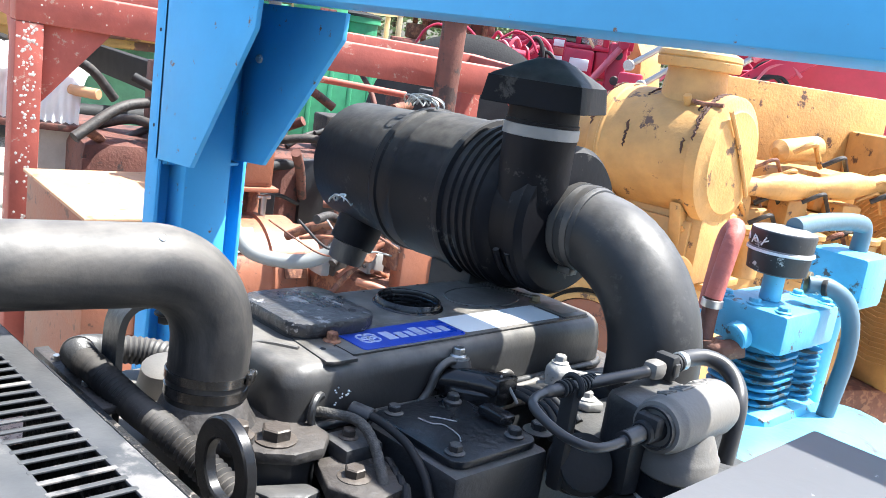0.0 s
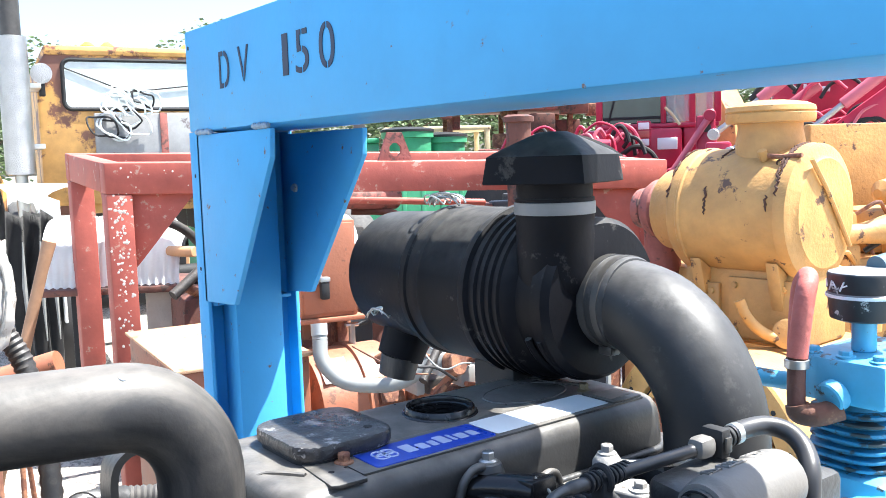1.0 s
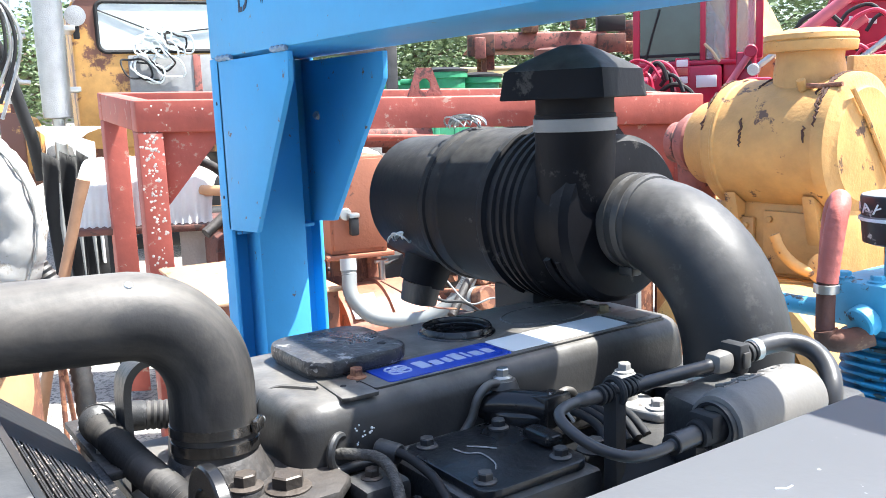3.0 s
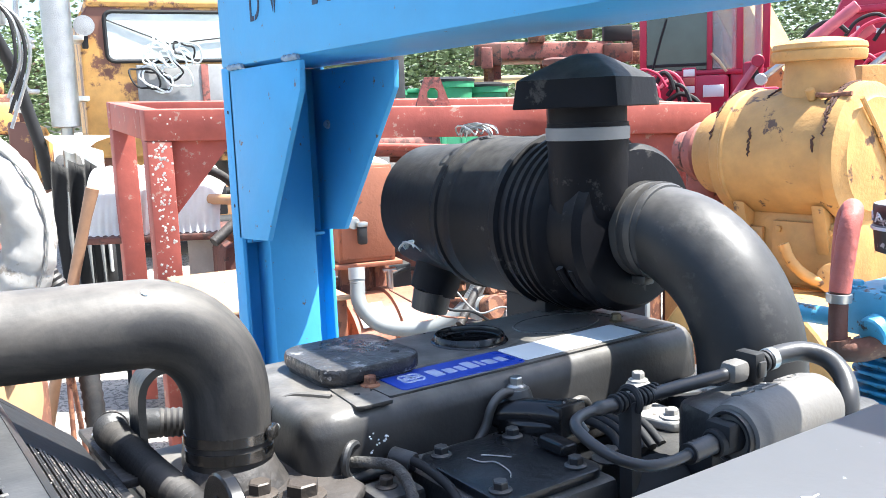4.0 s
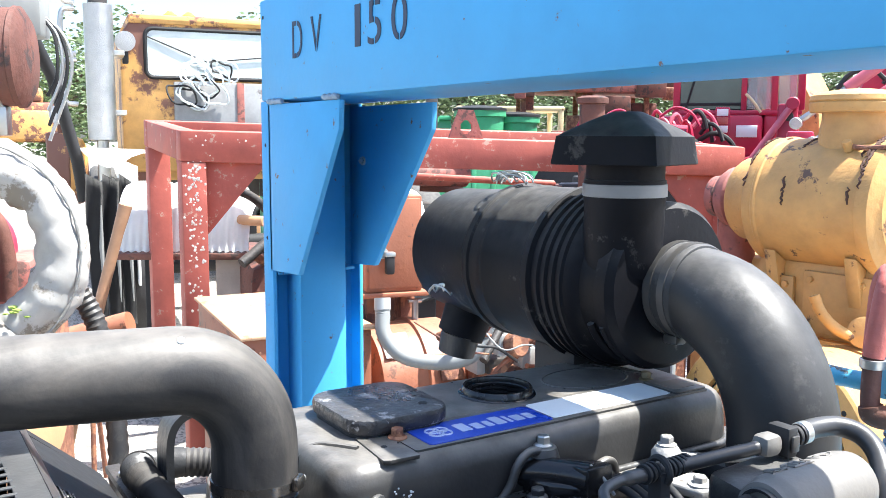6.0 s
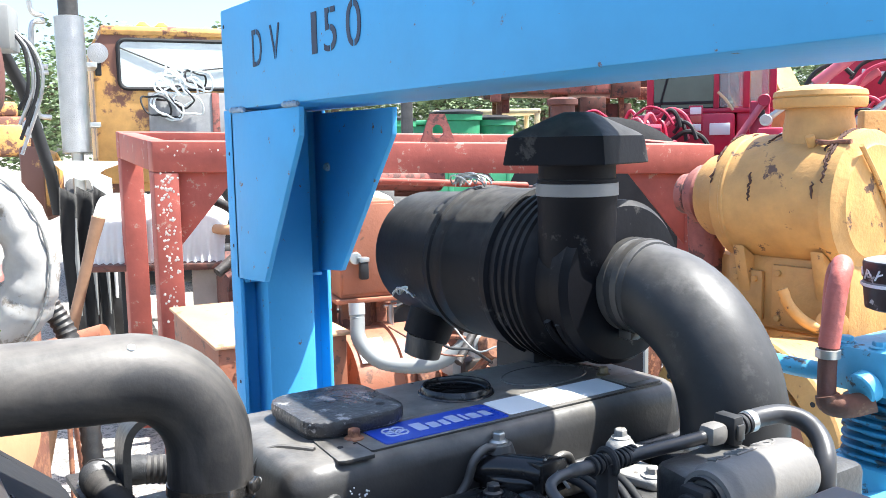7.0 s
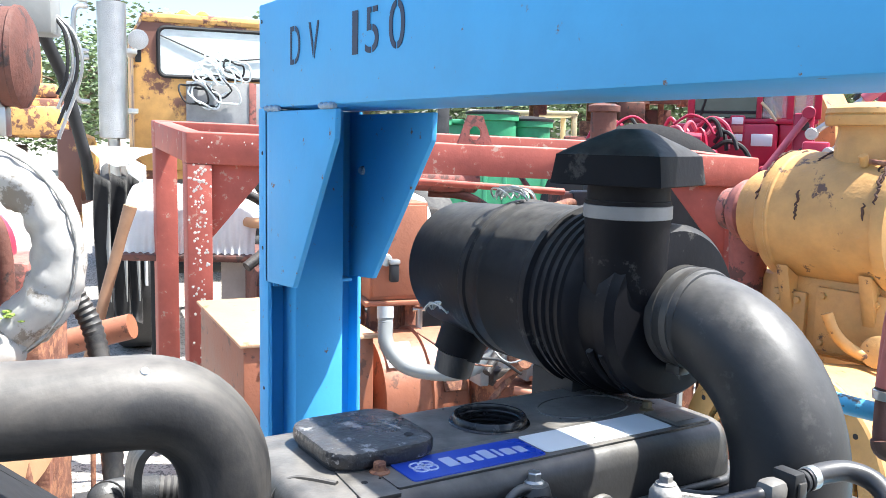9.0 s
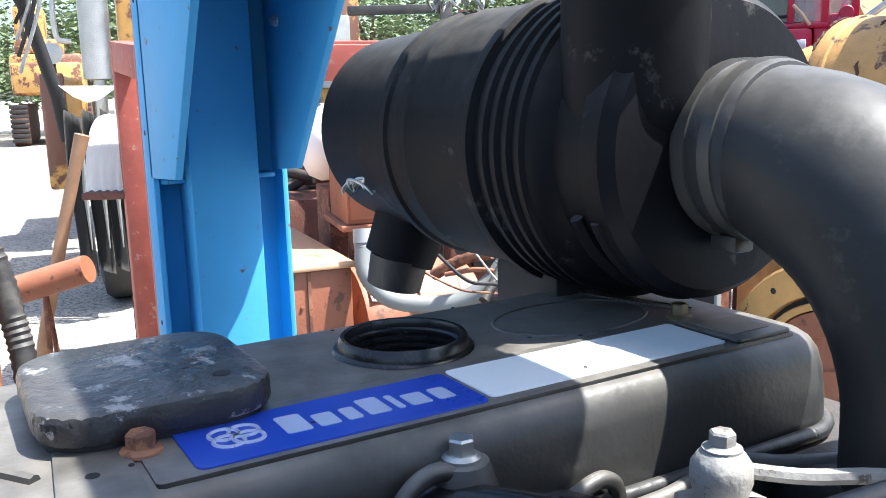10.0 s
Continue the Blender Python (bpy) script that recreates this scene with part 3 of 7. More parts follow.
part("duct_mouth", bm, "black_gloss", duct)
bm = B()
tube(bm, [(-0.672, 0.868, 1.284), (-0.664, 0.882, 1.268), (-0.655, 0.894, 1.246)], 0.0022, 8)
part("edge_trim", bm, "asphalt_grey", duct)
for k in range(5):
    bm = B()
    tube(bm, spline([(-0.69 + 0.004 * k, 0.892 + 0.014 * k, 1.252), (-0.66, 0.9 + 0.015 * k, 1.256), (-0.62, 0.9 + 0.014 * k, 1.25), (-0.585, 0.885 + 0.016 * k, 1.236)], 5), 0.0055, 10)
    part("wiring_loom", bm, "black", engine)
bm = B()
prism(bm, rounded(-0.652, 0.806, -0.602, 0.832, 0.008, 4), "z", 1.249, 1.262, 0.004)
part("loom_clip", bm, "black_gloss", engine)
# second arch and pipe low on the cover
bm = B()
tube(bm, spline([(-0.729, 0.905, 1.235), (-0.727, 0.92, 1.247), (-0.727, 0.945, 1.256), (-0.728, 0.96, 1.25), (-0.728, 0.965, 1.235)], 5), 0.006, 10)
part("arched_rim", bm, "cover", cover)
bm = B()
tube(bm, spline([(-0.715, 0.96, 1.235), (-0.716, 1.0, 1.236), (-0.715, 1.03, 1.243), (-0.712, 1.06, 1.247), (-0.7, 1.1, 1.24), (-0.68, 1.15, 1.238)], 6), 0.006, 10)
part("fuel_return_pipe", bm, "alu", engine, "pale dusty metal pipe")
# injection pump cover plate
bm = B()
box(bm, (-0.722, 0.672, 0.85), (-0.548, 0.842, 1.236), 0.01)
pump = part("pump_housing", bm, "black_paint", engine)
bm = B()
prism(bm, rounded(-0.722, 0.682, -0.558, 0.832, 0.02, 5), "z", 1.236, 1.247, 0.003)
plate = part("pump_cover_plate", bm, "black_plate", pump, "flat black cover plate with scratches")
for bx, by in ((-0.582, 0.7), (-0.697, 0.808), (-0.581, 0.805), (-0.703, 0.707)):
    hex_bolt(plate, (bx, by, 1.247), (0, 0, 1), 0.0088, 0.012, "black_paint")
for k, pts in enumerate((((-0.675, 0.725), (-0.655, 0.73), (-0.645, 0.742), (-0.615, 0.738), (-0.60, 0.728)), ((-0.672, 0.742), (-0.662, 0.752), (-0.645, 0.765)))):
    bm = B()
    tube(bm, spline([(x, y, 1.2482) for x, y in pts], 4), 0.0009, 5)
    part("scratch", bm, "asphalt_grey", plate)
# dusty iron ledge at the near end
bm = B()
prism(bm, [(-0.86, 0.462), (-0.74, 0.466), (-0.715, 0.484), (-0.69, 0.505), (-0.67, 0.535), (-0.67, 0.575), (-0.70, 0.605), (-0.86, 0.60)], "z", 1.227, 1.243, 0.005)
ledge = part("head_ledge", bm, "dirty_iron", engine, "cast iron ledge caked with dust")
bm = B()
prism(bm, [(-0.70, 0.482), (-0.66, 0.498), (-0.64, 0.535), (-0.645, 0.56), (-0.67, 0.555)], "z", 1.16, 1.205, 0.006)
part("casting_step", bm, "black_paint", ledge)
bm = B()
prism(bm, [(-0.85, 0.475), (-0.745, 0.478), (-0.72, 0.495), (-0.70, 0.515), (-0.685, 0.54), (-0.685, 0.57), (-0.71, 0.595), (-0.85, 0.595)], "z", 1.15, 1.2268, 0.004)
part("ledge_body", bm, "black_paint", ledge)
hex_bolt(ledge, (-0.712, 0.535, 1.243), (0, 0, 1), 0.018, 0.017, "dirty_bolt", "bolt", "large dusty hexagon bolt", 1.4)
bm = B()
lathe(bm, (-0.728, 0.494, 1.235), (0, 0, 1), [(0, 0.02), (0.012, 0.019), (0.016, 0.016)], 24)
part("bolt_boss", bm, "dirty_iron", ledge)
hex_bolt(ledge, (-0.728, 0.494, 1.25), (0, 0, 1), 0.0125, 0.016, "dirty_bolt", "bolt", "", 1.5)
bm = B()
prism(bm, [(-0.69, 0.578), (-0.63, 0.552), (-0.575, 0.575), (-0.585, 0.635), (-0.64, 0.655), (-0.688, 0.642)], "z", 1.2, 1.219, 0.004)
brk = part("support_bracket", bm, "dirty_iron", engine, "dusty flat bracket")
hex_bolt(brk, (-0.632, 0.592, 1.218), (0, 0, 1), 0.0125, 0.014, "dirty_bolt", "bolt", "", 1.6)
hex_bolt(brk, (-0.69, 0.625, 1.236), (0, 0, 1), 0.0085, 0.012, "dirty_bolt", "bolt", "", 1.5)
bm = B()
box(bm, (-0.715, 0.6, 1.2), (-0.66, 0.66, 1.237), 0.008)
part("bracket_block", bm, "black_paint", brk)
bm = B()
box(bm, (-0.70, 0.5, 0.9), (-0.46, 0.675, 1.17), 0.02)
part("timing_case", bm, "black_paint", engine)
for k in range(4):
    bm = B()
    tube(bm, spline([(-0.665 + 0.02 * k, 0.66 - 0.006 * k, 1.2), (-0.645 + 0.02 * k, 0.655 - 0.008 * k, 1.218), (-0.62 + 0.02 * k, 0.645 - 0.01 * k, 1.205), (-0.61 + 0.02 * k, 0.635, 1.16)], 5), 0.005, 8)
    part("wiring_loom", bm, "black", engine)
# braided hose and its loop clamp
bm = B()
pts = spline([(-0.748, 0.603, 1.252), (-0.722, 0.618, 1.256), (-0.692, 0.634, 1.257), (-0.662, 0.634, 1.25), (-0.625, 0.622, 1.232), (-0.59, 0.608, 1.2), (-0.56, 0.595, 1.14), (-0.54, 0.58, 1.05)], 14)
tube(bm, pts, 0.0068, 14, wave=0.0006)
part("braided_hose", bm, "braid", engine, "grey braided hose")
bm = B()
tube(bm, [(-0.736 + 0.009 * math.cos(a), 0.609 - 0.015 * math.cos(a), 1.256 + 0.019 * math.sin(a)) for a in (radians(15 * i - 60) for i in range(21))], 0.005, 8)
part("hose_loop", bm, "black_paint", engine)
bm = B()
tube(bm, spline([(-0.72, 0.655, 1.256), (-0.69, 0.667, 1.252), (-0.655, 0.671, 1.246), (-0.62, 0.668, 1.238), (-0.575, 0.66, 1.205), (-0.54, 0.64, 1.12)], 8), 0.0055, 10)
part("thin_hose", bm, "black", engine)
bm = B()
rod(bm, (-0.727, 0.655, 1.252), (-0.70, 0.668, 1.249), 0.012)
part("pipe_stub", bm, "black_paint", engine)
random.seed(3)
bm = B()
for k in range(14):
    a = Vector((-0.731 + random.uniform(0, 0.004), 0.64 + random.uniform(-0.012, 0.012), 1.262 + random.uniform(0, 0.022)))
    bmesh.ops.create_icosphere(bm, subdivisions=1, radius=random.uniform(0.0007, 0.0018), matrix=Matrix.Translation(a))
tagged(part("paint_flecks", bm, "label_white", engine), kind="stuff")
# corrugated hose, lifting eye and strap by the big hose
bm = B()
path = spline([(-1.02, 0.47, 1.255), (-0.99, 0.425, 1.27), (-0.945, 0.398, 1.283), (-0.895, 0.4, 1.28), (-0.83, 0.414, 1.262), (-0.76, 0.428, 1.25), (-0.7, 0.446, 1.228), (-0.63, 0.462, 1.202), (-0.54, 0.475, 1.17)], 60)
tube(bm, [q for k, q in enumerate(path[:151]) if k % 2 == 0], 0.0198, 20, wave=0.0018)
part("conduit_sleeve", bm, "black_paint", engine, "black corrugated sleeve")
bm = B()
tube(bm, [q for k, q in enumerate(path[149:]) if k % 3 == 0], 0.0188, 20, wave=0.004)
part("corrugated_conduit", bm, "rubber", engine, "dusty corrugated conduit")
bm = B()
tube(bm, [path[108] + (path[110] - path[108]) * k for k in (-1, 0, 1)], 0.0212, 20)
part("sleeve_band", bm, "dark_steel", engine)
bm = B()
tube(bm, spline([(-1.02, 0.47, 1.255), (-1.0, 0.52, 1.25), (-0.95, 0.56, 1.245)], 14), 0.02, 18, wave=0.002)
part("corrugated_conduit", bm, "rubber", engine)
bm = B()
ring_c = V(-0.648, 0.43, 1.262)
prof = [(0.049, -0.007), (0.051, -0.005), (0.051, 0.005), (0.049, 0.007), (0.031, 0.007), (0.029, 0.005), (0.029, -0.005), (0.031, -0.007)]
ls = []
for i in range(36):
    a = radians(10 * i)
    ls.append([bm.verts.new(ring_c + V(r * math.cos(a), h, r * math.sin(a) * 1.08)) for r, h in prof])
for i in range(36):
    p, q = ls[i], ls[(i + 1) % 36]
    for k in range(8):
        bm.faces.new((p[k], p[(k + 1) % 8], q[(k + 1) % 8], q[k]))
eye = part("lifting_eye", bm, "black_gloss", engine, "black forged lifting eye")
bm = B()
box(bm, (ring_c.x - 0.02, ring_c.y - 0.006, 1.16), (ring_c.x + 0.02, ring_c.y + 0.006, ring_c.z - 0.038), 0.002)
part("lifting_eye_stem", bm, "black_paint", engine)
bm = B()
st = spline([(-0.9, 0.424, 1.2), (-0.9, 0.424, 1.29), (-0.9, 0.426, 1.335), (-0.9, 0.437, 1.353), (-0.9, 0.455, 1.357), (-0.9, 0.485, 1.352), (-0.9, 0.5, 1.33)], 6)
for i, q in enumerate(st):
    d = (st[min(i + 1, len(st) - 1)] - st[max(i - 1, 0)]).normalized()
    nrm = V(0, -d.z, d.y)
    for sx, sn in ((-0.02, 0), (0.02, 0), (0.02, 0.009), (-0.02, 0.009)):
        bm.verts.new(q + V(sx, 0, 0) + nrm * sn)
bm.verts.ensure_lookup_table()
for i in range(len(st) - 1):
    for k in range(4):
        bm.faces.new((bm.verts[4 * i + k], bm.verts[4 * i + (k + 1) % 4], bm.verts[4 * i + 4 + (k + 1) % 4], bm.verts[4 * i + 4 + k]))
part("strap_bracket", bm, "black_paint", engine, "bent black steel strap")
hex_bolt(engine, (-0.9, 0.485, 1.343), (0, 0, -1), 0.01, 0.014, "dark_steel")
bm = B()
box(bm, (-1.04, 0.41, 1.1), (-0.82, 0.56, 1.215), 0.01)
part("thermostat_housing", bm, "alu", engine, "dusty pale casting")
bm = B()
lathe(bm, (-0.95, 0.52, 1.21), (0.2, -0.2, 1), [(0, 0.04), (0.02, 0.036), (0.045, 0.03), (0.05, 0.02)], 20)
part("pipe_elbow", bm, "alu", engine)
# fuel filter with cast head
FXc, FZc = -0.436, 1.304
bm = B()
lathe(bm, (FXc, 0.887, FZc), (-0.03, 1, 0), [(0, 0.028), (0.001, 0.032), (0.012, 0.0335), (0.016, 0.036), (0.022, 0.0365), (0.135, 0.038), (0.15, 0.035), (0.157, 0.026), (0.159, 0.01)], 44)
filt = part("fuel_filter_head", bm, "alu", engine, "dusty cast aluminium filter head with raised symbols")
bm = B()
lathe(bm, (FXc, 0.884, FZc), (0, 1, 0), [(0.006, 0.012), (0.004, 0.0225), (-0.002, 0.0235), (-0.0025, 0.0265), (0.002, 0.0275), (0.006, 0.0275)], 40)
part("filter_face", bm, "black_paint", filt)
bm = B()
prism(bm, [(FXc - 0.09, 0.905), (FXc - 0.03, 0.893), (FXc - 0.01, 1.03), (FXc - 0.1, 1.04)], "z", 1.19, 1.318, 0.012)
part("filter_bracket", bm, "black_paint", filt)
bm = B()
lathe(bm, (FXc - 0.004, 0.965, 1.29), (0, 0, -1), [(0, 0.036), (0.02, 0.045), (0.032, 0.049), (0.036, 0.052), (0.06, 0.052), (0.064, 0.048)], 36)
part("filter_skirt", bm, "alu", filt)
bm = B()
lathe(bm, (FXc - 0.004, 0.965, 1.226), (0, 0, -1), [(0, 0.05), (0.02, 0.051), (0.03, 0.05)], 36)
part("filter_collar", bm, "black_plate", filt)
bm = B()
lathe(bm, (FXc - 0.004, 0.965, 1.196), (0, 0, -1), [(0, 0.049), (0.12, 0.049), (0.15, 0.046), (0.16, 0.03)], 36)
part("filter_bowl", bm, "white_bowl", filt, "white filter canister")


def symbol(points, y, closed=True):
    """A raised outline on the top of the filter head."""
    b = B()
    q = [(FXc - 0.014 + px * 0.8, y + py * 1.25, FZc + math.sqrt(max(0, 0.0372 ** 2 - (-0.011 + px * 0.8) ** 2))) for px, py in points]
    tube(b, q + (q[:1] if closed else []), 0.0021, 6, False)
    part("cast_symbol", b, "alu", filt)


symbol([(-0.012, 0.0), (0.01, -0.008), (0.01, 0.008)], 0.918)
symbol([(-0.008, -0.012), (-0.008, 0.012), (0.012, 0.012), (0.012, -0.012)], 0.955)
symbol([(-0.008, -0.004), (0.01, -0.004)], 0.955, False)
symbol([(-0.008, 0.004), (0.01, 0.004)], 0.955, False)
symbol([(0.012 * math.cos(radians(30 * i)), 0.012 * math.sin(radians(30 * i))) for i in range(12)], 0.996)
symbol([(-0.009, 0.0), (0.009, 0.0)], 0.996, False)
symbol([(0, -0.009), (0, 0.009)], 0.996, False)
# plug and fuel line
bm = B()
rod(bm, (FXc, 0.89, FZc), (FXc - 0.002, 0.858, FZc - 0.002), 0.0165, 0.0145)
plug = part("connector", bm, "black", engine, "black plug connector")
bm = B()
box(bm, (FXc - 0.017, 0.864, FZc - 0.006), (FXc + 0.015, 0.882, FZc + 0.019), 0.004)
part("plug_latch", bm, "black", plug)
bm = B()
line = spline([(FXc - 0.002, 0.862, FZc - 0.002), (-0.436, 0.83, 1.302), (-0.436, 0.795, 1.3), (-0.442, 0.766, 1.302), (-0.462, 0.745, 1.31), (-0.492, 0.738, 1.321), (-0.518, 0.748, 1.328), (-0.531, 0.782, 1.329), (-0.531, 0.8365, 1.328), (-0.523, 0.9, 1.331), (-0.511, 0.975, 1.335)], 10)
tube(bm, line, lambda t: 0.0105 if t < 0.13 else (0.0058 if t < 0.72 else 0.0078), 16)
part("fuel_line", bm, "hose_grey", engine, "dark grey fuel line")
for (x, y, z), n in (((-0.5315, 0.815, 1.3285), 3), ((-0.529, 0.848, 1.329), 5), ((-0.436, 0.82, 1.3015), 4)):
    for k in range(n):
        bm = B()
        rod(bm, (x - 0.0006 * k, y + 0.007 * k, z), (x - 0.0006 * k - 0.0005, y + 0.007 * k + 0.004, z), 0.0108)
        part("ribbed_collar", bm, "black", engine)
bm = B()
box(bm, (-0.542, 0.83, 1.19), (-0.52, 0.848, 1.33), 0.006)
part("clip_stem", bm, "black", engine)
bm = B()
tube(bm, [(-0.531 + 0.0145 * math.cos(a), 0.839, 1.328 + 0.0145 * math.sin(a)) for a in (radians(20 * i - 40) for i in range(14))], 0.004, 8)
part("clip", bm, "black", engine)
bm = B()
box(bm, (-0.522, 0.97, 1.324), (-0.496, 1.0, 1.35), 0.009)
part("coupling_shell", bm, "alu", engine, "pale grey coupling shell")
bm = B()
box(bm, (-0.524, 1.002, 1.32), (-0.493, 1.02, 1.356), 0.004)
cpl = part("coupling", bm, "black", engine)
bm = B()
box(bm, (-0.493, 1.005, 1.328), (-0.489, 1.017, 1.347), 0.002)
part("coupling_latch", bm, "dark_steel", cpl)
for k in range(3):
    bm = B()
    rod(bm, (-0.509, 1.022 + 0.009 * k, 1.338), (-0.509, 1.028 + 0.009 * k, 1.338), 0.0125)
    part("ribbed_collar", bm, "black", engine)
bm = B()
tube(bm, spline([(-0.509, 1.04, 1.339), (-0.508, 1.07, 1.341), (-0.498, 1.1, 1.341), (-0.475, 1.113, 1.334), (-0.448, 1.104, 1.318), (-0.43, 1.085, 1.29), (-0.425, 1.07, 1.22)], 8), 0.012, 18)
part("return_hose", bm, "hose_grey", engine, "dusty black rubber hose")
bm = B()
lathe(bm, (-0.509, 1.043, 1.339), (0.05, 1, 0.05), [(0, 0.0121), (0.0005, 0.0134), (0.01, 0.0134), (0.0105, 0.0121)], 24, False)
part("hose_clamp", bm, "steel", engine)
bm = B()
box(bm, (-0.64, 0.93, 1.19), (-0.46, 1.12, 1.236), 0.02)
part("filter_shelf", bm, "black_paint", engine)
bm = B()
lathe(bm, (-0.545, 0.89, 1.205), (0.5, -0.35, 0.3), [(0, 0.034), (0.01, 0.04), (0.018, 0.04), (0.022, 0.034), (0.03, 0.034), (0.034, 0.04), (0.042, 0.04), (0.046, 0.034), (0.056, 0.034), (0.06, 0.02)], 32)
part("pump_body", bm, "black", engine)
hex_bolt(engine, (-0.592, 0.868, 1.236), (0, 0, 1), 0.011, 0.014, "black_paint", "bolt", "", 1.9)
# pale cast bracket with its bolt
bm = B()
lathe(bm, (-0.672, 1.0, 1.235), (0, 0, 1), [(0, 0.02), (0.02, 0.017), (0.03, 0.02), (0.04, 0.0195), (0.047, 0.015), (0.05, 0.012)], 24)
cast = part("cast_bracket", bm, "pale_cast", engine, "pale cast bracket")
hex_bolt(cast, (-0.672, 1.0, 1.284), (0, 0, 1), 0.0085, 0.013, "pale_cast", "bolt", "", 1.5)
bm = B()
prism(bm, [(-0.7, 0.985), (-0.66, 0.97), (-0.6, 0.985), (-0.59, 1.01), (-0.63, 1.03), (-0.69, 1.03)], "z", 1.236, 1.25, 0.004)
part("bracket_foot", bm, "pale_cast", cast)
hex_bolt(cast, (-0.615, 1.0, 1.25), (0, 0, 1), 0.0085, 0.012, "pale_cast", "bolt", "", 1.8)
bm = B()
tube(bm, spline([(-0.665, 1.012, 1.27), (-0.64, 1.04, 1.268), (-0.61, 1.07, 1.272), (-0.58, 1.1, 1.27)], 5), 0.0055, 8)
part("pipe", bm, "pale_cast", engine)
# right side clutter beneath the intake
bm = B()
box(bm, (-0.72, 1.1, 1.05), (-0.5, 1.29, 1.24), 0.015)
part("intake_manifold", bm, "black_paint", engine)
bm = B()
box(bm, (-0.50, 0.86, 0.6), (-0.36, 1.2, 1.19), 0.03)
part("pump_casting", bm, "black_paint", engine)
for fx in (-1.0, -0.78):
    for fy in (0.6, 1.2):
        bm = B()
        rod(bm, (fx, fy, 0.2555), (fx, fy, 0.47), 0.05)
        part("engine_mount", bm, "black", engine)

# ---- air cleaner ----
AY, AZ = 1.154, 1.458
cleaner = thing("air_cleaner", (-1.1, AY, AZ - 0.15), "black plastic canister air cleaner with a rain cap", "air filter")
bm = B()
ribs = [(0.428 + 0.0185 * k + dx, r) for k in range(4) for dx, r in ((0.0, 0.137), (0.003, 0.1415), (0.009, 0.1415), (0.012, 0.137))]
lathe(bm, (-1.402, AY, AZ), (1, 0, 0), [(0, 0.07), (0.003, 0.098), (0.010, 0.112), (0.022, 0.12), (0.2, 0.1265), (0.214, 0.127), (0.218, 0.136), (0.224, 0.1395), (0.238, 0.1395), (0.242, 0.136), (0.275, 0.1365), (0.277, 0.138), (0.283, 0.138), (0.285, 0.1365), (0.396, 0.138), (0.399, 0.1435), (0.404, 0.145), (0.414, 0.1445), (0.418, 0.137),
      *ribs, (0.507, 0.134), (0.516, 0.122), (0.55, 0.12), (0.553, 0.127), (0.575, 0.127), (0.578, 0.124), (0.586, 0.118), (0.592, 0.08), (0.593, 0.05)], 72)
part("canister", bm, "plastic", cleaner)
NX, NY = -0.86, 1.094
bm = B()
lathe(bm, (NX, NY, AZ), (0, 0, 1), [(-0.012, 0.012), (-0.004, 0.03), (0.008, 0.046), (0.024, 0.056), (0.045, 0.0595), (0.125, 0.0595), (0.13, 0.0605), (0.16, 0.0605), (0.161, 0.058), (0.235, 0.058)], 44)
part("inlet_neck", bm, "plastic", cleaner)
bm = B()
lathe(bm, (NX, NY, AZ + 0.1355), (0, 0, 1), [(0, 0.0607), (0.0006, 0.0622), (0.0184, 0.0622), (0.019, 0.0607)], 44, False)
part("band", bm, "band_grey", cleaner, "grey clamping band")
# rain cap: a square hood with a flared skirt, a step at each corner and a domed top
CAP_TURN = radians(22.3)
CAPZ = 1.6405
bm = B()


def cap_ring(z, half, soft):
    """A square ring with corners rounded by soft (0 to 1: a circle)."""
    out = []
    for k in range(64):
        a = 2 * math.pi * k / 64
        sq = half / max(abs(math.cos(a)), abs(math.sin(a)))
        r = min(sq, half * 1.36) * (1 - soft) + half * 1.04 * soft
        out.append(bm.verts.new((NX + r * math.cos(a + CAP_TURN), NY + r * math.sin(a + CAP_TURN), z)))
    return out


loops = [cap_ring(CAPZ + z, h, c) for z, h, c in ((0.004, 0.07, 0.2), (0.0, 0.083, 0.0), (0.0015, 0.0845, 0.0), (0.041, 0.079, 0.0), (0.0425, 0.077, 0.05), (0.046, 0.074, 0.12), (0.057, 0.058, 0.35), (0.069, 0.038, 0.7), (0.0755, 0.024, 1.0), (0.077, 0.02, 1.0), (0.0775, 0.004, 1.0))]
for p, q in zip(loops, loops[1:]):
    for k in range(64):
        bm.faces.new((p[k], p[(k + 1) % 64], q[(k + 1) % 64], q[k]))
bm.faces.new(loops[0][::-1])
bm.faces.new(loops[-1])
part("rain_cap", bm, "plastic", cleaner, "", 22)
bm = B()
tube(bm, spline([(-1.318, 1.14, 1.375), (-1.322, 1.124, 1.325), (-1.326, 1.112, 1.292)], 8), lambda t: 0.05 - 0.004 * t, 28)
valve = part("dust_valve", bm, "plastic", cleaner)
bm = B()
tube(bm, [(-1.326, 1.113, 1.295), (-1.328, 1.109, 1.275), (-1.33, 1.105, 1.256)], lambda t: 0.048 - 0.003 * t, 24, squash=0.8)
part("rubber_lip", bm, "rubber", valve)
random.seed(11)
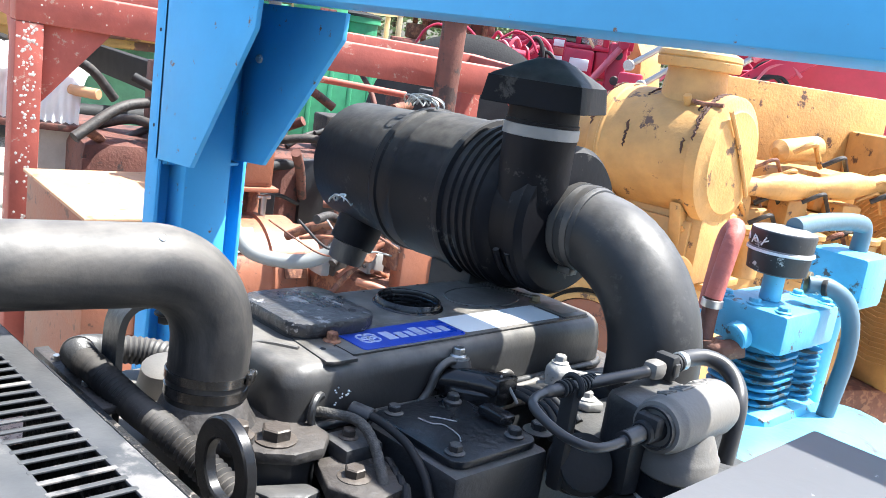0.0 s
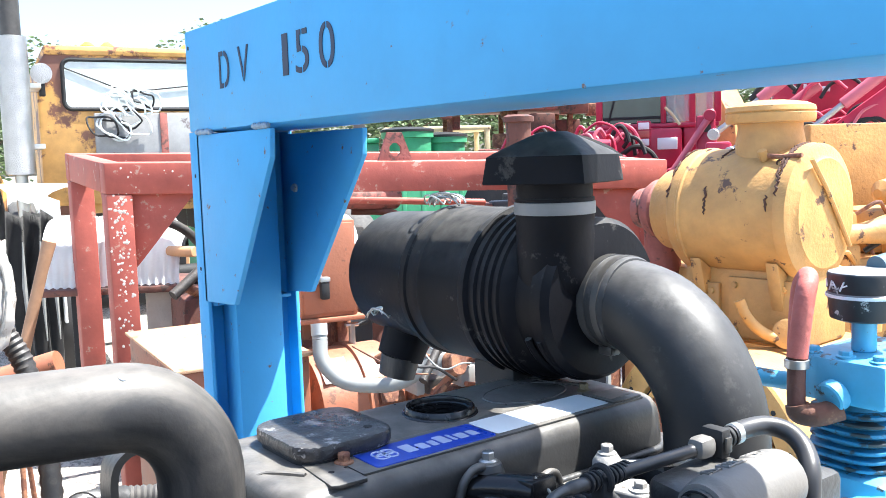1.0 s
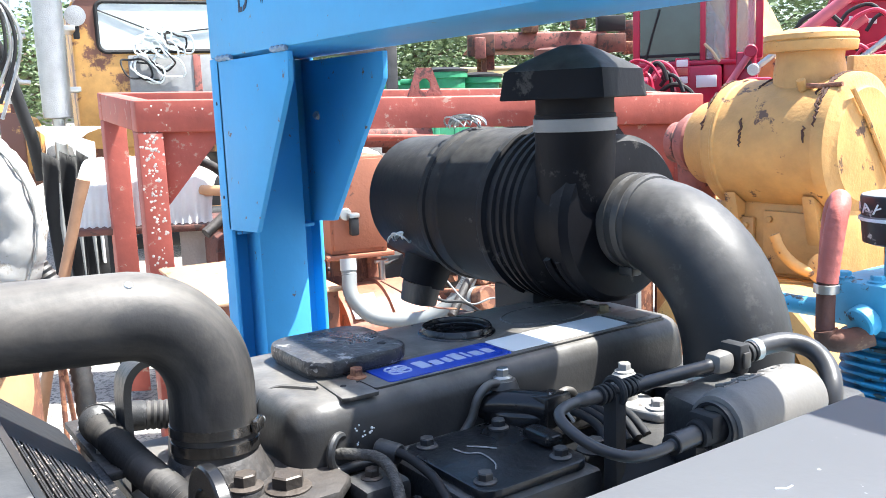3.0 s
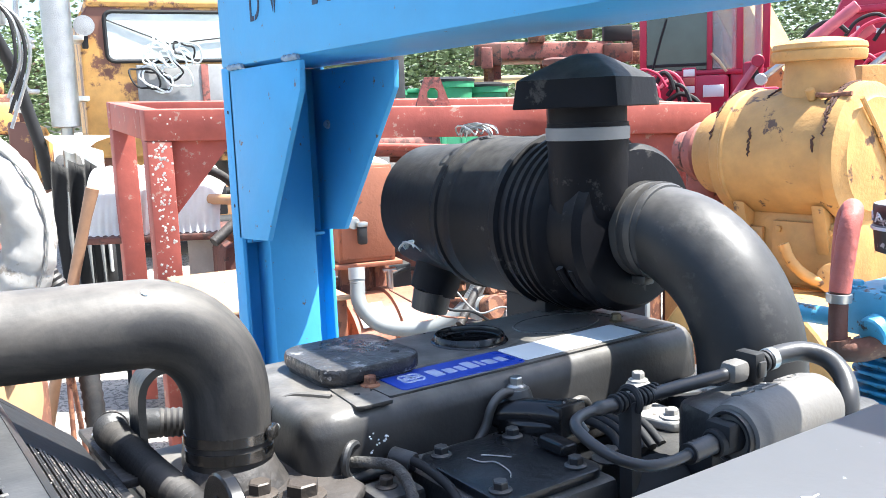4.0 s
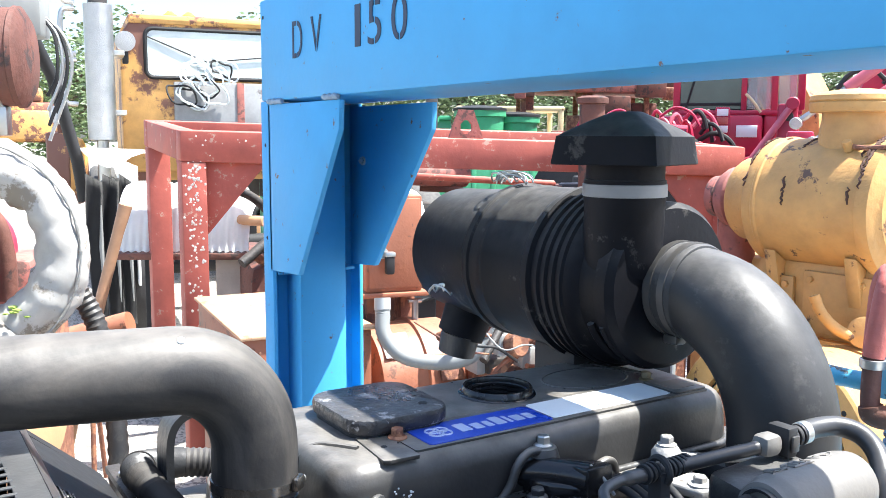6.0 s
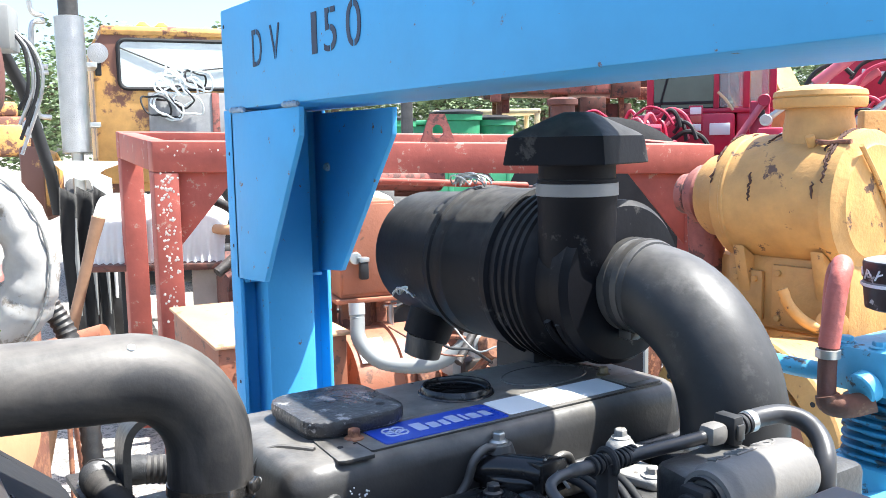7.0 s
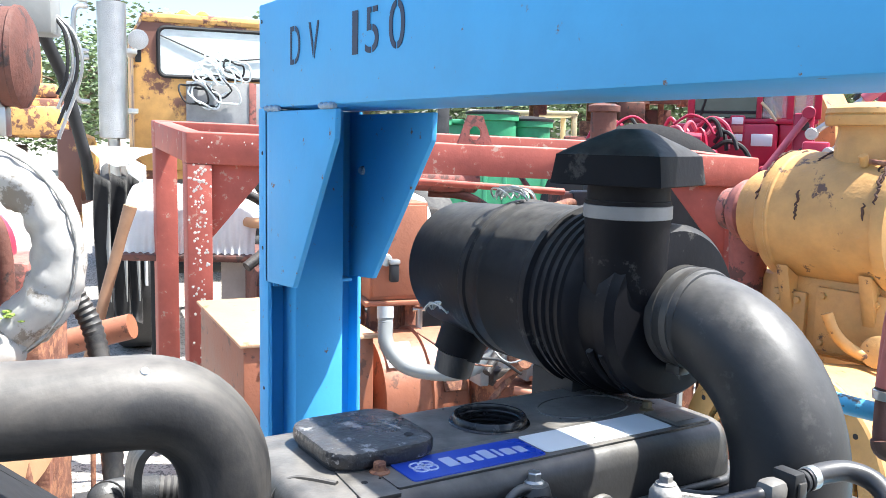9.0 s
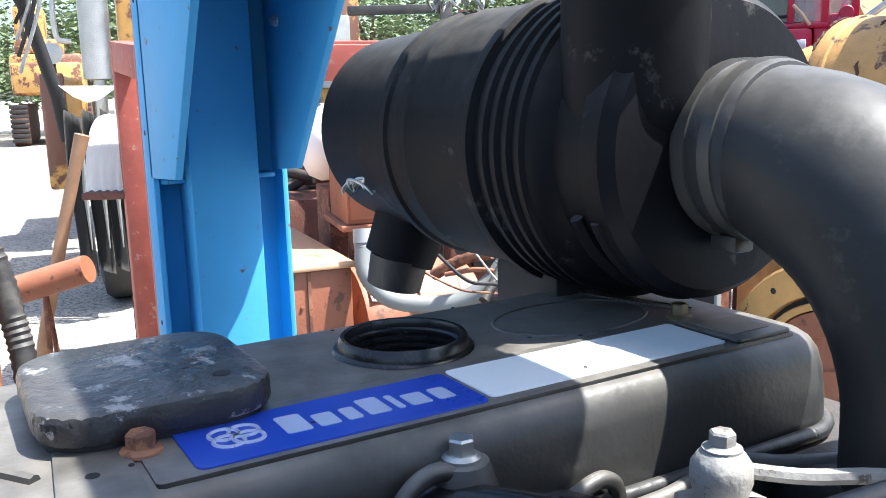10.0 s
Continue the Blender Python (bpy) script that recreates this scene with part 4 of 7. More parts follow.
for base, n, r in (((-1.178, AY - 0.035, AZ + 0.137), 6, 0.022), ((-1.275, AY - 0.106, AZ - 0.072), 5, 0.022)):
    for k in range(n):
        c = Vector(base) + V(random.uniform(-0.015, 0.015), random.uniform(-0.01, 0.01), random.uniform(0, 0.008))
        t0 = random.uniform(0, 3)
        bm = B()
        if r < 0.023:
            tube(bm, [c + V(r * math.cos(a), 0.7 * r * math.sin(a + t0), 0.8 * r * abs(math.sin(a))) for a in (radians(12 * i) for i in range(31))], 0.0017, 6, False)
        else:
            tube(bm, [c + V(r * 1.2 * math.cos(a), -0.004 - 0.003 * math.cos(a), 0.55 * r * math.sin(a + t0)) for a in (radians(12 * i) for i in range(31))], 0.0012, 6, False)
        part("tie_wire", bm, "steel" if r < 0.023 else "dark_steel", cleaner, "loop of bright tie wire" if r < 0.023 else "")
for k, dx in enumerate((-0.842, -0.868)):
    bm = B()
    tube(bm, [(dx, AY + 0.125 * math.cos(a), AZ + 0.125 * math.sin(a)) for a in (radians(205 + 6 * i) for i in range(11))], 0.006, 8)
    part("clip_lug", bm, "plastic", cleaner)
bm = B()
box(bm, (-1.07, AY - 0.06, 1.2), (-0.965, AY + 0.04, 1.335), 0.006)
part("mounting_bracket", bm, "black", cleaner, "black folded steel mounting bracket")

# ---- intake elbow ----
elbow = thing("intake_elbow", (-0.7, AY, 1.2), "black rubber intake elbow with a steel worm clamp", "hose")
EX, ER = -0.79, 0.179
bm = B()
pts = [(EX - 0.025, AY, AZ), (EX - 0.01, AY, AZ)]
for k in range(17):
    a = radians(90 * k / 16)
    pts.append((EX + ER * math.sin(a), AY, AZ - ER + ER * math.cos(a)))
pts += [(EX + ER, AY, 1.27), (EX + ER, AY, 1.24)]
tube(bm, pts, lambda t: 0.066 + 0.006 * min(1, max(0, (t - 0.12) * 5)), 44)
part("elbow", bm, "rubber_smooth", elbow)
bm = B()
lathe(bm, (EX - 0.022, AY, AZ), (1, 0, 0), [(0, 0.062), (0.0, 0.0685), (0.004, 0.07), (0.05, 0.07), (0.054, 0.068), (0.056, 0.062)], 48, False)
cuff = part("cuff", bm, "rubber_smooth", elbow)
for off in (0.006, 0.032):
    bm = B()
    lathe(bm, (EX - 0.022 + off, AY, AZ), (1, 0, 0), [(0, 0.0698), (0.0006, 0.0718), (0.0124, 0.0718), (0.013, 0.0698)], 48, False)
    part("clamp_band", bm, "dark_steel", cuff)
bm = B()
box(bm, (EX - 0.015, AY - 0.028, AZ - 0.08), (EX + 0.012, AY - 0.006, AZ - 0.066), 0.003)
part("clamp_screw", bm, "dark_steel", cuff)

# ---- big hose ----
hose = thing("coolant_hose", (-0.8, 0.488, 1.24), "large black rubber hose held by a steel worm clamp", "hose")
HX, HR = -0.797, 0.0468
bm = B()
pts = [(HX - 0.004, 0.49, 1.255), (HX - 0.003, 0.49, 1.29), (HX - 0.001, 0.49, 1.32)]
for k in range(0, 15):
    a = radians(90 * k / 14)
    pts.append((HX, 0.398 + 0.092 * math.cos(a), 1.342 + 0.096 * math.sin(a)))
pts += [(HX - 0.006 * k, 0.398 - 0.05 * k, 1.438 + 0.0015 * k) for k in range(1, 9)]
tube(bm, pts, lambda t: HR - 0.004 * max(0, t - 0.45), 44)
part("hose", bm, "rubber", hose)
bm = B()
tube(bm, [pts[-1], (HX - 0.05, -0.03, 1.45), (HX - 0.05, -0.05, 1.43), (HX - 0.05, -0.055, 1.36)], 0.0435, 32)
part("tank_neck", bm, "black_paint", hose)
for z0, w in ((1.274, 0.013), (1.293, 0.012)):
    bm = B()
    lathe(bm, (HX - 0.003, 0.49, z0), (-0.05, 0.06, 1), [(0, HR + 0.0002), (0.0006, HR + 0.002), (w - 0.0006, HR + 0.002), (w, HR + 0.0002)], 48, False)
    part("clamp_band", bm, "clamp_steel", hose, "shiny worm drive clamp band")
bm = B()
box(bm, (HX + 0.0315, 0.5155, 1.295), (HX + 0.0395, 0.5355, 1.311), 0.003, Matrix.Rotation(radians(43), 3, "Z"))
housing = part("clamp_housing", bm, "clamp_steel", hose)
hex_bolt(housing, (HX + 0.0285, 0.533, 1.304), (-0.68, 0.73, 0.05), 0.003, 0.004, "steel", "clamp_screw")
bm = B()
lathe(bm, (HX - 0.004, 0.49, 1.237), (0, 0, 1), [(0, 0.066), (0.008, 0.062), (0.018, 0.055), (0.03, 0.05), (0.034, 0.046)], 40)
part("outlet_flange", bm, "dirty_iron", hose)
bm = B()
lathe(bm, (HX + 0.028, 0.405, 1.4748), (0.6, 0, 0.8), [(-0.001, 0.0042), (0.0008, 0.004), (0.0016, 0.002)], 14)
part("paint_spot", bm, "label_white", hose)

# ---- radiator ----
rad = thing("radiator", (-0.5, 0.15, 0.26), "black radiator with a slotted top guard and dusty finned core", "radiator")
bm = B()
box(bm, (-1.0, -0.06, 0.2585), (0.05, 0.236, 1.2), 0.004)
part("shroud", bm, "black_paint", rad)
# slotted guard: a sheet with a row of long holes
SL_Y0, SL_Y1, ZG = 0.186, 0.237, 1.381
bm = B()
n_slots, pitch, x_start = 22, 0.0172, -0.765
box(bm, (-1.0, -0.06, ZG - 0.003), (0.05, SL_Y0, ZG), 0.0008)
box(bm, (-1.0, SL_Y1, ZG - 0.003), (0.05, 0.263, ZG), 0.0008)
box(bm, (-1.0, SL_Y0, ZG - 0.003), (x_start, SL_Y1, ZG), 0)
box(bm, (x_start + n_slots * pitch, SL_Y0, ZG - 0.003), (0.05, SL_Y1, ZG), 0)
guard = part("guard", bm, "guard", rad, "black guard sheet with worn grey patches")
for k in range(n_slots):
    bm = B()
    xs = x_start + k * pitch
    prism(bm, rounded(xs + 0.0115, SL_Y0 - 0.003, xs + pitch, SL_Y1 + 0.003, 0.001, 2), "z", ZG - 0.0014, ZG + 0.0003, 0.0004)
    part("guard_bar", bm, "guard", guard)
bm = B()
box(bm, (-1.0, -0.064, 1.19), (0.05, -0.061, ZG - 0.003), 0.0005)
part("guard_skirt", bm, "guard", guard)
bm = B()
prism(bm, [(0.262, ZG - 0.003), (0.2635, ZG), (0.283, 1.345), (0.28, 1.343)], "x", -1.0, 0.05)
part("guard_lip", bm, "guard", guard)
for x in (-1.0, 0.046):
    bm = B()
    box(bm, (x, -0.058, 1.2005), (x + 0.004, 0.262, ZG - 0.0035), 0.0005)
    part("end_plate", bm, "black_paint", rad)
bm = B()
prism(bm, [(0.263, 1.2), (0.263, 1.372), (0.281, 1.342), (0.3665, 1.267), (0.3665, 1.2)], "x", -1.0, -0.975)
part("end_cheek", bm, "black", rad)
bm = B()
box(bm, (-0.9, 0.17, 1.2005), (0.0, 0.2, 1.3), 0.003)
part("core_frame", bm, "black", rad)
# added black sheets that give the shade below the guard's slots as colour
bm = B()
box(bm, (-0.995, -0.055, 1.2005), (0.045, 0.169, 1.205), 0.001)
part("inner_floor", bm, "black", rad)
bm = B()
box(bm, (-0.995, 0.2005, 1.2005), (0.045, 0.26, 1.205), 0.001)
part("inner_floor", bm, "black", rad)
random.seed(8)
for k in range(10):
    bm = B()
    cx = random.uniform(-0.72, -0.42)
    box(bm, (cx, random.uniform(0.172, 0.18), 1.2995), (cx + random.uniform(0.004, 0.01), random.uniform(0.186, 0.198), random.uniform(1.304, 1.31)), 0.001)
    part("debris", bm, random.choice(("rust", "concrete", "rust", "dirty_iron")), rad)
# finned core seen from above: many thin fins
for k in range(20):
    bm = B()
    y0 = 0.284 + 0.0042 * k
    box(bm, (-0.8, y0, 1.22), (0.02, y0 + 0.0016, 1.34 - 0.86 * (y0 - 0.284) + 0.0012 * math.sin(k * 2.3)), 0)
    part("fin", bm, "fin", rad)
bm = B()
box(bm, (-0.87, 0.253, 0.3), (0.03, 0.366, 1.219), 0.003)
part("core", bm, "fin", rad)
bm = B()
box(bm, (-0.875, 0.3685, 0.3), (0.03, 0.379, 1.264), 0.002)
part("side_strip", bm, "fin", rad, "dusty black edge strip")
bm = B()
prism(bm, [(0.2845, 1.325), (0.2845, 1.339), (0.367, 1.269), (0.367, 1.255)], "x", -0.97, -0.801)
part("end_cover", bm, "black", rad)
bm = B()
box(bm, (-1.04, 0.3795, 1.252), (-0.83, 0.398, 1.262), 0.002)
part("seal_flap", bm, "dirty_iron", rad)
random.seed(21)
bm = B()
for k in range(70):
    x, y = random.uniform(-0.79, -0.3), random.uniform(0.286, 0.366)
    bmesh.ops.create_icosphere(bm, subdivisions=1, radius=random.uniform(0.0004, 0.0011), matrix=Matrix.Translation((x, y, 1.341 - 0.86 * (y - 0.284))))
tagged(part("grit", bm, "lichen", rad), kind="stuff")
for x in (-0.99, -0.9):
    bm = B()
    rod(bm, (x, 0.39, 1.25), (x, 0.39, 1.268), 0.005)
    part("rivet", bm, "steel", rad)

# ---- grey cabinet close to the camera ----
cab = thing("control_cabinet", (0.2, 0.5, 0.2555), "grey painted sheet metal cabinet with a scuffed lid", "cabinet")
bm = B()
box(bm, (-0.203, 0.02, 0.2555), (0.55, 0.744, 1.414), 0.004)
part("body", bm, "grey", cab)
bm = B()
box(bm, (-0.207, 0.016, 1.414), (0.554, 0.748, 1.429), 0.004)
part("lid", bm, "grey", cab)
random.seed(4)
for k in range(9):
    bm = B()
    x, y = random.uniform(-0.19, 0.0), random.uniform(0.4, 0.72)
    a = random.uniform(0, 3)
    tube(bm, [(x, y, 1.4288), (x + 0.006 * math.cos(a), y + 0.006 * math.sin(a), 1.4288), (x + 0.011 * math.cos(a + 0.4), y + 0.011 * math.sin(a + 0.4), 1.4288)], 0.0007, 5)
    part("scuff", bm, "label_white", cab)
# ---- red stand frame ----
def frame_of(origin, ex, tilt=0.0):
    """A local frame at origin: x along ex, y to its left, z up; tilt: metres that it falls per metre along x."""
    ex = Vector((*ex, 0)).normalized()
    fx = (ex + V(0, 0, -tilt)).normalized()
    fy = V(-ex.y, ex.x, 0)
    return Matrix.Translation(origin) @ Matrix((fx, fy, fx.cross(fy))).transposed().to_4x4()


def moved(bm, m):
    bm.transform(m)
    return bm


def lbox(m, lo, hi, bevel=0.006):
    return moved(box(B(), lo, hi, bevel), m)


def lprism(m, outline, axis, a, b, bevel=0.003):
    return moved(prism(B(), outline, axis, a, b, bevel), m)


def lrod(m, a, b, r, r2=None, seg=20):
    return moved(rod(B(), a, b, r, r2, seg), m)


red = thing("stand", (-3.6, 2.6, 0), "faded red steel stand with lichen-spotted posts on gravel", "steel stand")
RFX, RFY = V(0.47, 0.883, -0.025).normalized(), V(-0.995, 0.07, 0.07)
RF = Matrix.Translation((-4.2, 1.4, 0)) @ Matrix((RFX, RFY, V(0, 0, 1))).transposed().to_4x4()
LEN, WID, RT = 2.8, 0.85, 1.71
for v0 in (0.0, WID):
    part("rail", lbox(RF, (0, v0, RT - 0.15), (LEN, v0 + 0.1, RT), 0.008), "red_frame", red)
for u0 in (0, LEN - 0.1):
    part("end_rail", lbox(RF, (u0, 0.101, RT - 0.149), (u0 + 0.1, WID - 0.001, RT - 0.002), 0.008), "red_frame", red)
random.seed(2)
for u0 in (0.002, LEN - 0.122):
    for v0 in (0.002, WID - 0.01):
        post = part("post", lbox(RF, (u0, v0, 0.0 + 0.022 * u0), (u0 + 0.12, v0 + 0.1, RT - 0.151), 0.006), "red_frame", red, "red post with peeling paint")
        if u0 < 1 and v0 < 0.3:
            bm = B()
            for k in range(150):
                x = u0 + random.gauss(0.06, 0.022)
                z = RT - 0.14 - abs(random.gauss(0, 0.45))
                if not u0 + 0.006 < x < u0 + 0.114 or z < 0.2:
                    continue
                bmesh.ops.create_icosphere(bm, subdivisions=1, radius=random.uniform(0.003, 0.0085), matrix=Matrix.Translation((x, v0 - 0.0005, z)) @ Matrix.Diagonal((1, 0.25, 1, 1)))
            tagged(part("lichen", moved(bm, RF), "lichen", post), kind="stuff")
            bm = B()
            for k in range(15):
                bmesh.ops.create_icosphere(bm, subdivisions=1, radius=random.uniform(0.002, 0.006), matrix=Matrix.Translation((random.uniform(0, 0.8), -0.0005, RT - random.uniform(0.01, 0.12))) @ Matrix.Diagonal((1, 0.25, 1, 1)))
            tagged(part("lichen", moved(bm, RF), "lichen", red), kind="stuff")
for u0, s in ((0.122, 1), (LEN - 0.122, -1)):
    part("gusset", lprism(RF, [(u0, RT - 0.152), (u0 + 0.3 * s, RT - 0.152), (u0, RT - 0.52)], "y", 0.045, 0.055), "red_frame", red)
    part("gusset", lprism(RF, [(0.13 if s > 0 else WID - 0.03, RT - 0.152), (0.36 if s > 0 else WID - 0.25, RT - 0.152), (0.13 if s > 0 else WID - 0.03, RT - 0.5)], "x", 0.05, 0.06) if u0 < 1 else
         lprism(RF, [(0.13, RT - 0.152), (0.36, RT - 0.152), (0.13, RT - 0.5)], "x", LEN - 0.06, LEN - 0.05), "red_frame", red)
# lifting lug with its hole, on the front rail
lug_u, bm = 1.4, B()
outer = [(lug_u - 0.085, RT), (lug_u - 0.035, RT + 0.14), (lug_u + 0.035, RT + 0.14), (lug_u + 0.085, RT)]
hole = [(lug_u + 0.032 * math.cos(radians(45 * k + 22)), RT + 0.055 + 0.036 * math.sin(radians(45 * k + 22))) for k in range(8)]
for y in (0.035, 0.05):
    o = [bm.verts.new((x, y, z)) for x, z in outer]
    h = [bm.verts.new((x, y, z)) for x, z in hole]
    es = [bm.edges.new((r[k], r[(k + 1) % len(r)])) for r in (o, h) for k in range(len(r))]
    bmesh.ops.triangle_fill(bm, edges=es, use_beauty=True)
bm.verts.ensure_lookup_table()
for base, n in ((0, 4), (4, 8)):
    for k in range(n):
        bm.faces.new((bm.verts[base + k], bm.verts[base + (k + 1) % n], bm.verts[12 + base + (k + 1) % n], bm.verts[12 + base + k]))
part("lifting_lug", moved(bm, RF), "rust_pink", red, "rusty pink lifting lug with a round hole")
part("stay", lrod(RF, (0.95, 0.3, 1.5), (2.0, 0.3, 1.47), 0.018), "red_frame", red)
# ---- orange generator set in front of the red stand ----
gen = thing("generator_set", (-2.7, 2.0, 0), "orange brown generator set with rusty pipes and an electrical box", "generator")
GF = frame_of((-2.95, 1.35, 0), (0.12, 0.99))
part("skid", lbox(GF, (0.46, -0.5, 0.12), (1.35, 0.35, 0.3), 0.02), "rust", gen, "rusty channel skid")
for u in (0.5, 1.1):
    for v in (-0.45, 0.15):
        part("foot", lbox(GF, (u, v, 0), (u + 0.2, v + 0.15, 0.121), 0.01), "rust", gen)
# square terminal housing with seams, rust spots and a lid coloured tan as if sunlit
tb = part("terminal_box", lbox(GF, (-0.1, 0.0, 0.5), (0.4, 0.9, 0.94), 0.008), "orange", gen, "dull orange terminal housing")
part("lid", lbox(GF, (-0.115, -0.015, 0.941), (0.415, 0.915, 0.955), 0.004), "sunlit_tan", tb, "tan lid with the sunlight put into its colour")
part("lower_box", lbox(GF, (-0.09, 0.01, 0), (0.39, 0.89, 0.496), 0.008), "orange", gen)
for u in (0.09, 0.25):
    part("seam_strip", lbox(GF, (u, -0.006, 0.505), (u + 0.012, -0.0005, 0.935), 0.001), "rust", tb)
random.seed(19)
for k in range(14):
    u, z = random.choice((-0.04, 0.0, 0.18, 0.23, 0.4)), random.uniform(0.53, 0.92)
    part("rivet", lrod(GF, (u, -0.005, z), (u, 0.0, z), random.uniform(0.004, 0.009)), "rust", tb)
part("alternator", moved(lathe(B(), (0.45, 0.26, 0.64), (1, 0, 0), [(0, 0.2), (0.01, 0.255), (0.04, 0.26), (0.2, 0.262), (0.205, 0.275), (0.235, 0.275), (0.24, 0.262), (0.36, 0.262), (0.38, 0.23), (0.46, 0.22)], 44), GF), "orange", gen, "orange brown alternator drum with a white label")
part("label", lbox(GF @ Matrix.Translation((0.48, 0.26, 0.64)) @ Matrix.Rotation(radians(-50), 4, "X"), (0.0, -0.268, -0.06), (0.12, -0.26, 0.06), 0.002), "label_white", gen, "sun-bleached white label")
part("vent_cover", lbox(GF @ Matrix.Translation((0.7, 0.26, 0.64)) @ Matrix.Rotation(radians(-25), 4, "X"), (0, -0.276, -0.06), (0.1, -0.26, 0.05), 0.004), "rust", gen)
part("alternator_foot", lbox(GF, (0.5, 0.1, 0.3), (0.85, 0.4, 0.46), 0.01), "orange", gen)
# electrical box on a shelf
FAR = Matrix.Translation((0.133 * -0.17, 0.173 * -0.17, 1.642 * -0.17)) @ Matrix.Scale(1.17, 4)
SB = FAR @ frame_of((-2.66, 1.60, 0), (0.22, 0.975))
sbox = part("switch_box", lbox(SB, (0, 0, 1.125), (0.21, 0.27, 1.47), 0.006), "orange", gen, "orange brown switch box with a black rotary handle")
part("door", lbox(SB, (0.01, -0.008, 1.14), (0.2, -0.001, 1.46), 0.004), "orange", sbox)
part("shelf", lbox(SB, (-0.02, -0.02, 1.108), (0.23, 0.29, 1.124), 0.003), "orange", sbox)
part("handle_base", lrod(SB, (0.055, -0.008, 1.27), (0.055, -0.022, 1.27), 0.022), "steel", sbox)
part("handle", lbox(SB, (0.062, -0.05, 1.195), (0.095, -0.02, 1.262), 0.008), "black", sbox, "black handle")
part("handle_cap", lbox(SB, (0.06, -0.052, 1.258), (0.097, -0.018, 1.275), 0.004), "steel", sbox)
part("box_post", lbox(SB, (0.03, 0.1, 0.24), (0.07, 0.15, 1.107), 0.004), "rust", gen)
part("box_post", lbox(SB, (0.16, 0.1, 0.24), (0.2, 0.15, 1.107), 0.004), "rust", gen)
part("fuel_tank", moved(lathe(B(), (-0.06, 0.42, 1.35), (1, 0, 0), [(0, 0.07), (0.02, 0.11), (0.06, 0.13), (0.34, 0.13), (0.38, 0.11), (0.4, 0.07)], 28), SB), "white_sheet", gen, "chalky white fuel tank")
for u in (0.0, 0.22):
    part("tank_saddle", lbox(SB, (u, 0.3, 0.24), (u + 0.06, 0.54, 1.2), 0.004), "rust", gen)
part("tank_cap", lrod(SB, (-0.02, 0.4, 1.482), (-0.02, 0.4, 1.505), 0.035), "black", gen)
# ribbed conduit that sags from the box
pts = spline([(-2.674, 1.672, 1.085), (-2.664, 1.668, 1.03), (-2.64, 1.662, 0.955), (-2.595, 1.707, 0.885), (-2.535, 1.788, 0.862), (-2.478, 1.872, 0.868), (-2.437, 1.945, 0.908), (-2.415, 1.994, 0.966), (-2.405, 2.022, 1.02), (-2.41, 2.05, 1.1)], 14)
pts = [V(0.133, 0.173, 1.642) + (q - V(0.133, 0.173, 1.642)) * 1.07 + V(0, 0, 0.02) for q in pts]
bm = B()
tube(bm, pts[:12], 0.032, 20)
part("conduit_fitting", bm, "asphalt_grey", gen)
bm = B()
tube(bm, pts[10:], 0.03, 20, wave=0.0018)
part("conduit", bm, "conduit", gen, "grey ribbed plastic conduit")
# the generator's own engine: lumps, pipes, brackets
part("crankcase", lbox(GF, (0.84, -0.42, 0.3), (1.25, 0.12, 0.78), 0.04), "rust", gen, "rusty engine crankcase")
random.seed(17)
for k in range(46):
    u, v, z = random.uniform(0.78, 1.2), random.uniform(-0.45, -0.1), random.uniform(0.72, 1.02)
    kind = random.random()
    mt = random.choice(("rust", "orange", "dirty_iron", "rust", "asphalt_grey", "orange"))
    if kind < 0.4:
        s = [random.uniform(0.03, 0.11) for _ in range(3)]
        part("casting", lbox(GF, (u, v, z - s[2]), (u + s[0], v + s[1], z), 0.008), mt, gen)
    elif kind < 0.75:
        a = V(u, v, z)
        d = V(random.uniform(-1, 1), random.uniform(-0.6, 0.6), random.uniform(-0.6, 0.5)).normalized()
        part("pipe", moved(tube(B(), spline([a, a + d * 0.1 + V(0, 0, -0.02), a + d * 0.22 + V(0, 0, -0.08)], 6), random.uniform(0.006, 0.02), 12), GF), mt, gen)
    else:
        part("flange", lrod(GF, (u, v, z), (u + random.uniform(-0.03, 0.03), v - 0.05, z + 0.01), random.uniform(0.02, 0.05)), mt, gen)
for k in range(7):
    u = 0.45 + 0.12 * k
    part("cable", moved(tube(B(), spline([(u, -0.3, 1.02), (u + 0.05, -0.42, 0.98 - 0.03 * (k % 3)), (u + 0.14, -0.44, 0.93), (u + 0.25, -0.4, 0.9 - 0.04 * (k % 2))], 8), 0.0035 + 0.002 * (k % 2), 8), GF), ("rust", "black", "conduit")[k % 3], gen)
part("tap", lrod(SB, (0.19, 0.02, 1.0), (0.19, 0.02, 1.09), 0.012), "steel", gen)
part("tap_handle", lrod(SB, (0.165, 0.02, 1.085), (0.215, 0.02, 1.085), 0.008), "steel", gen)
part("orange_guard", lbox(GF, (0.95, -0.46, 0.68), (1.15, -0.38, 0.98), 0.01), "orange", gen)
part("yellow_tag", lbox(GF, (1.1, -0.475, 0.86), (1.15, -0.461, 0.95), 0.002), "yellow", gen)
part("green_tag", lbox(GF, (1.17, -0.45, 0.93), (1.2, -0.435, 1.02), 0.004), "green_tag", gen)

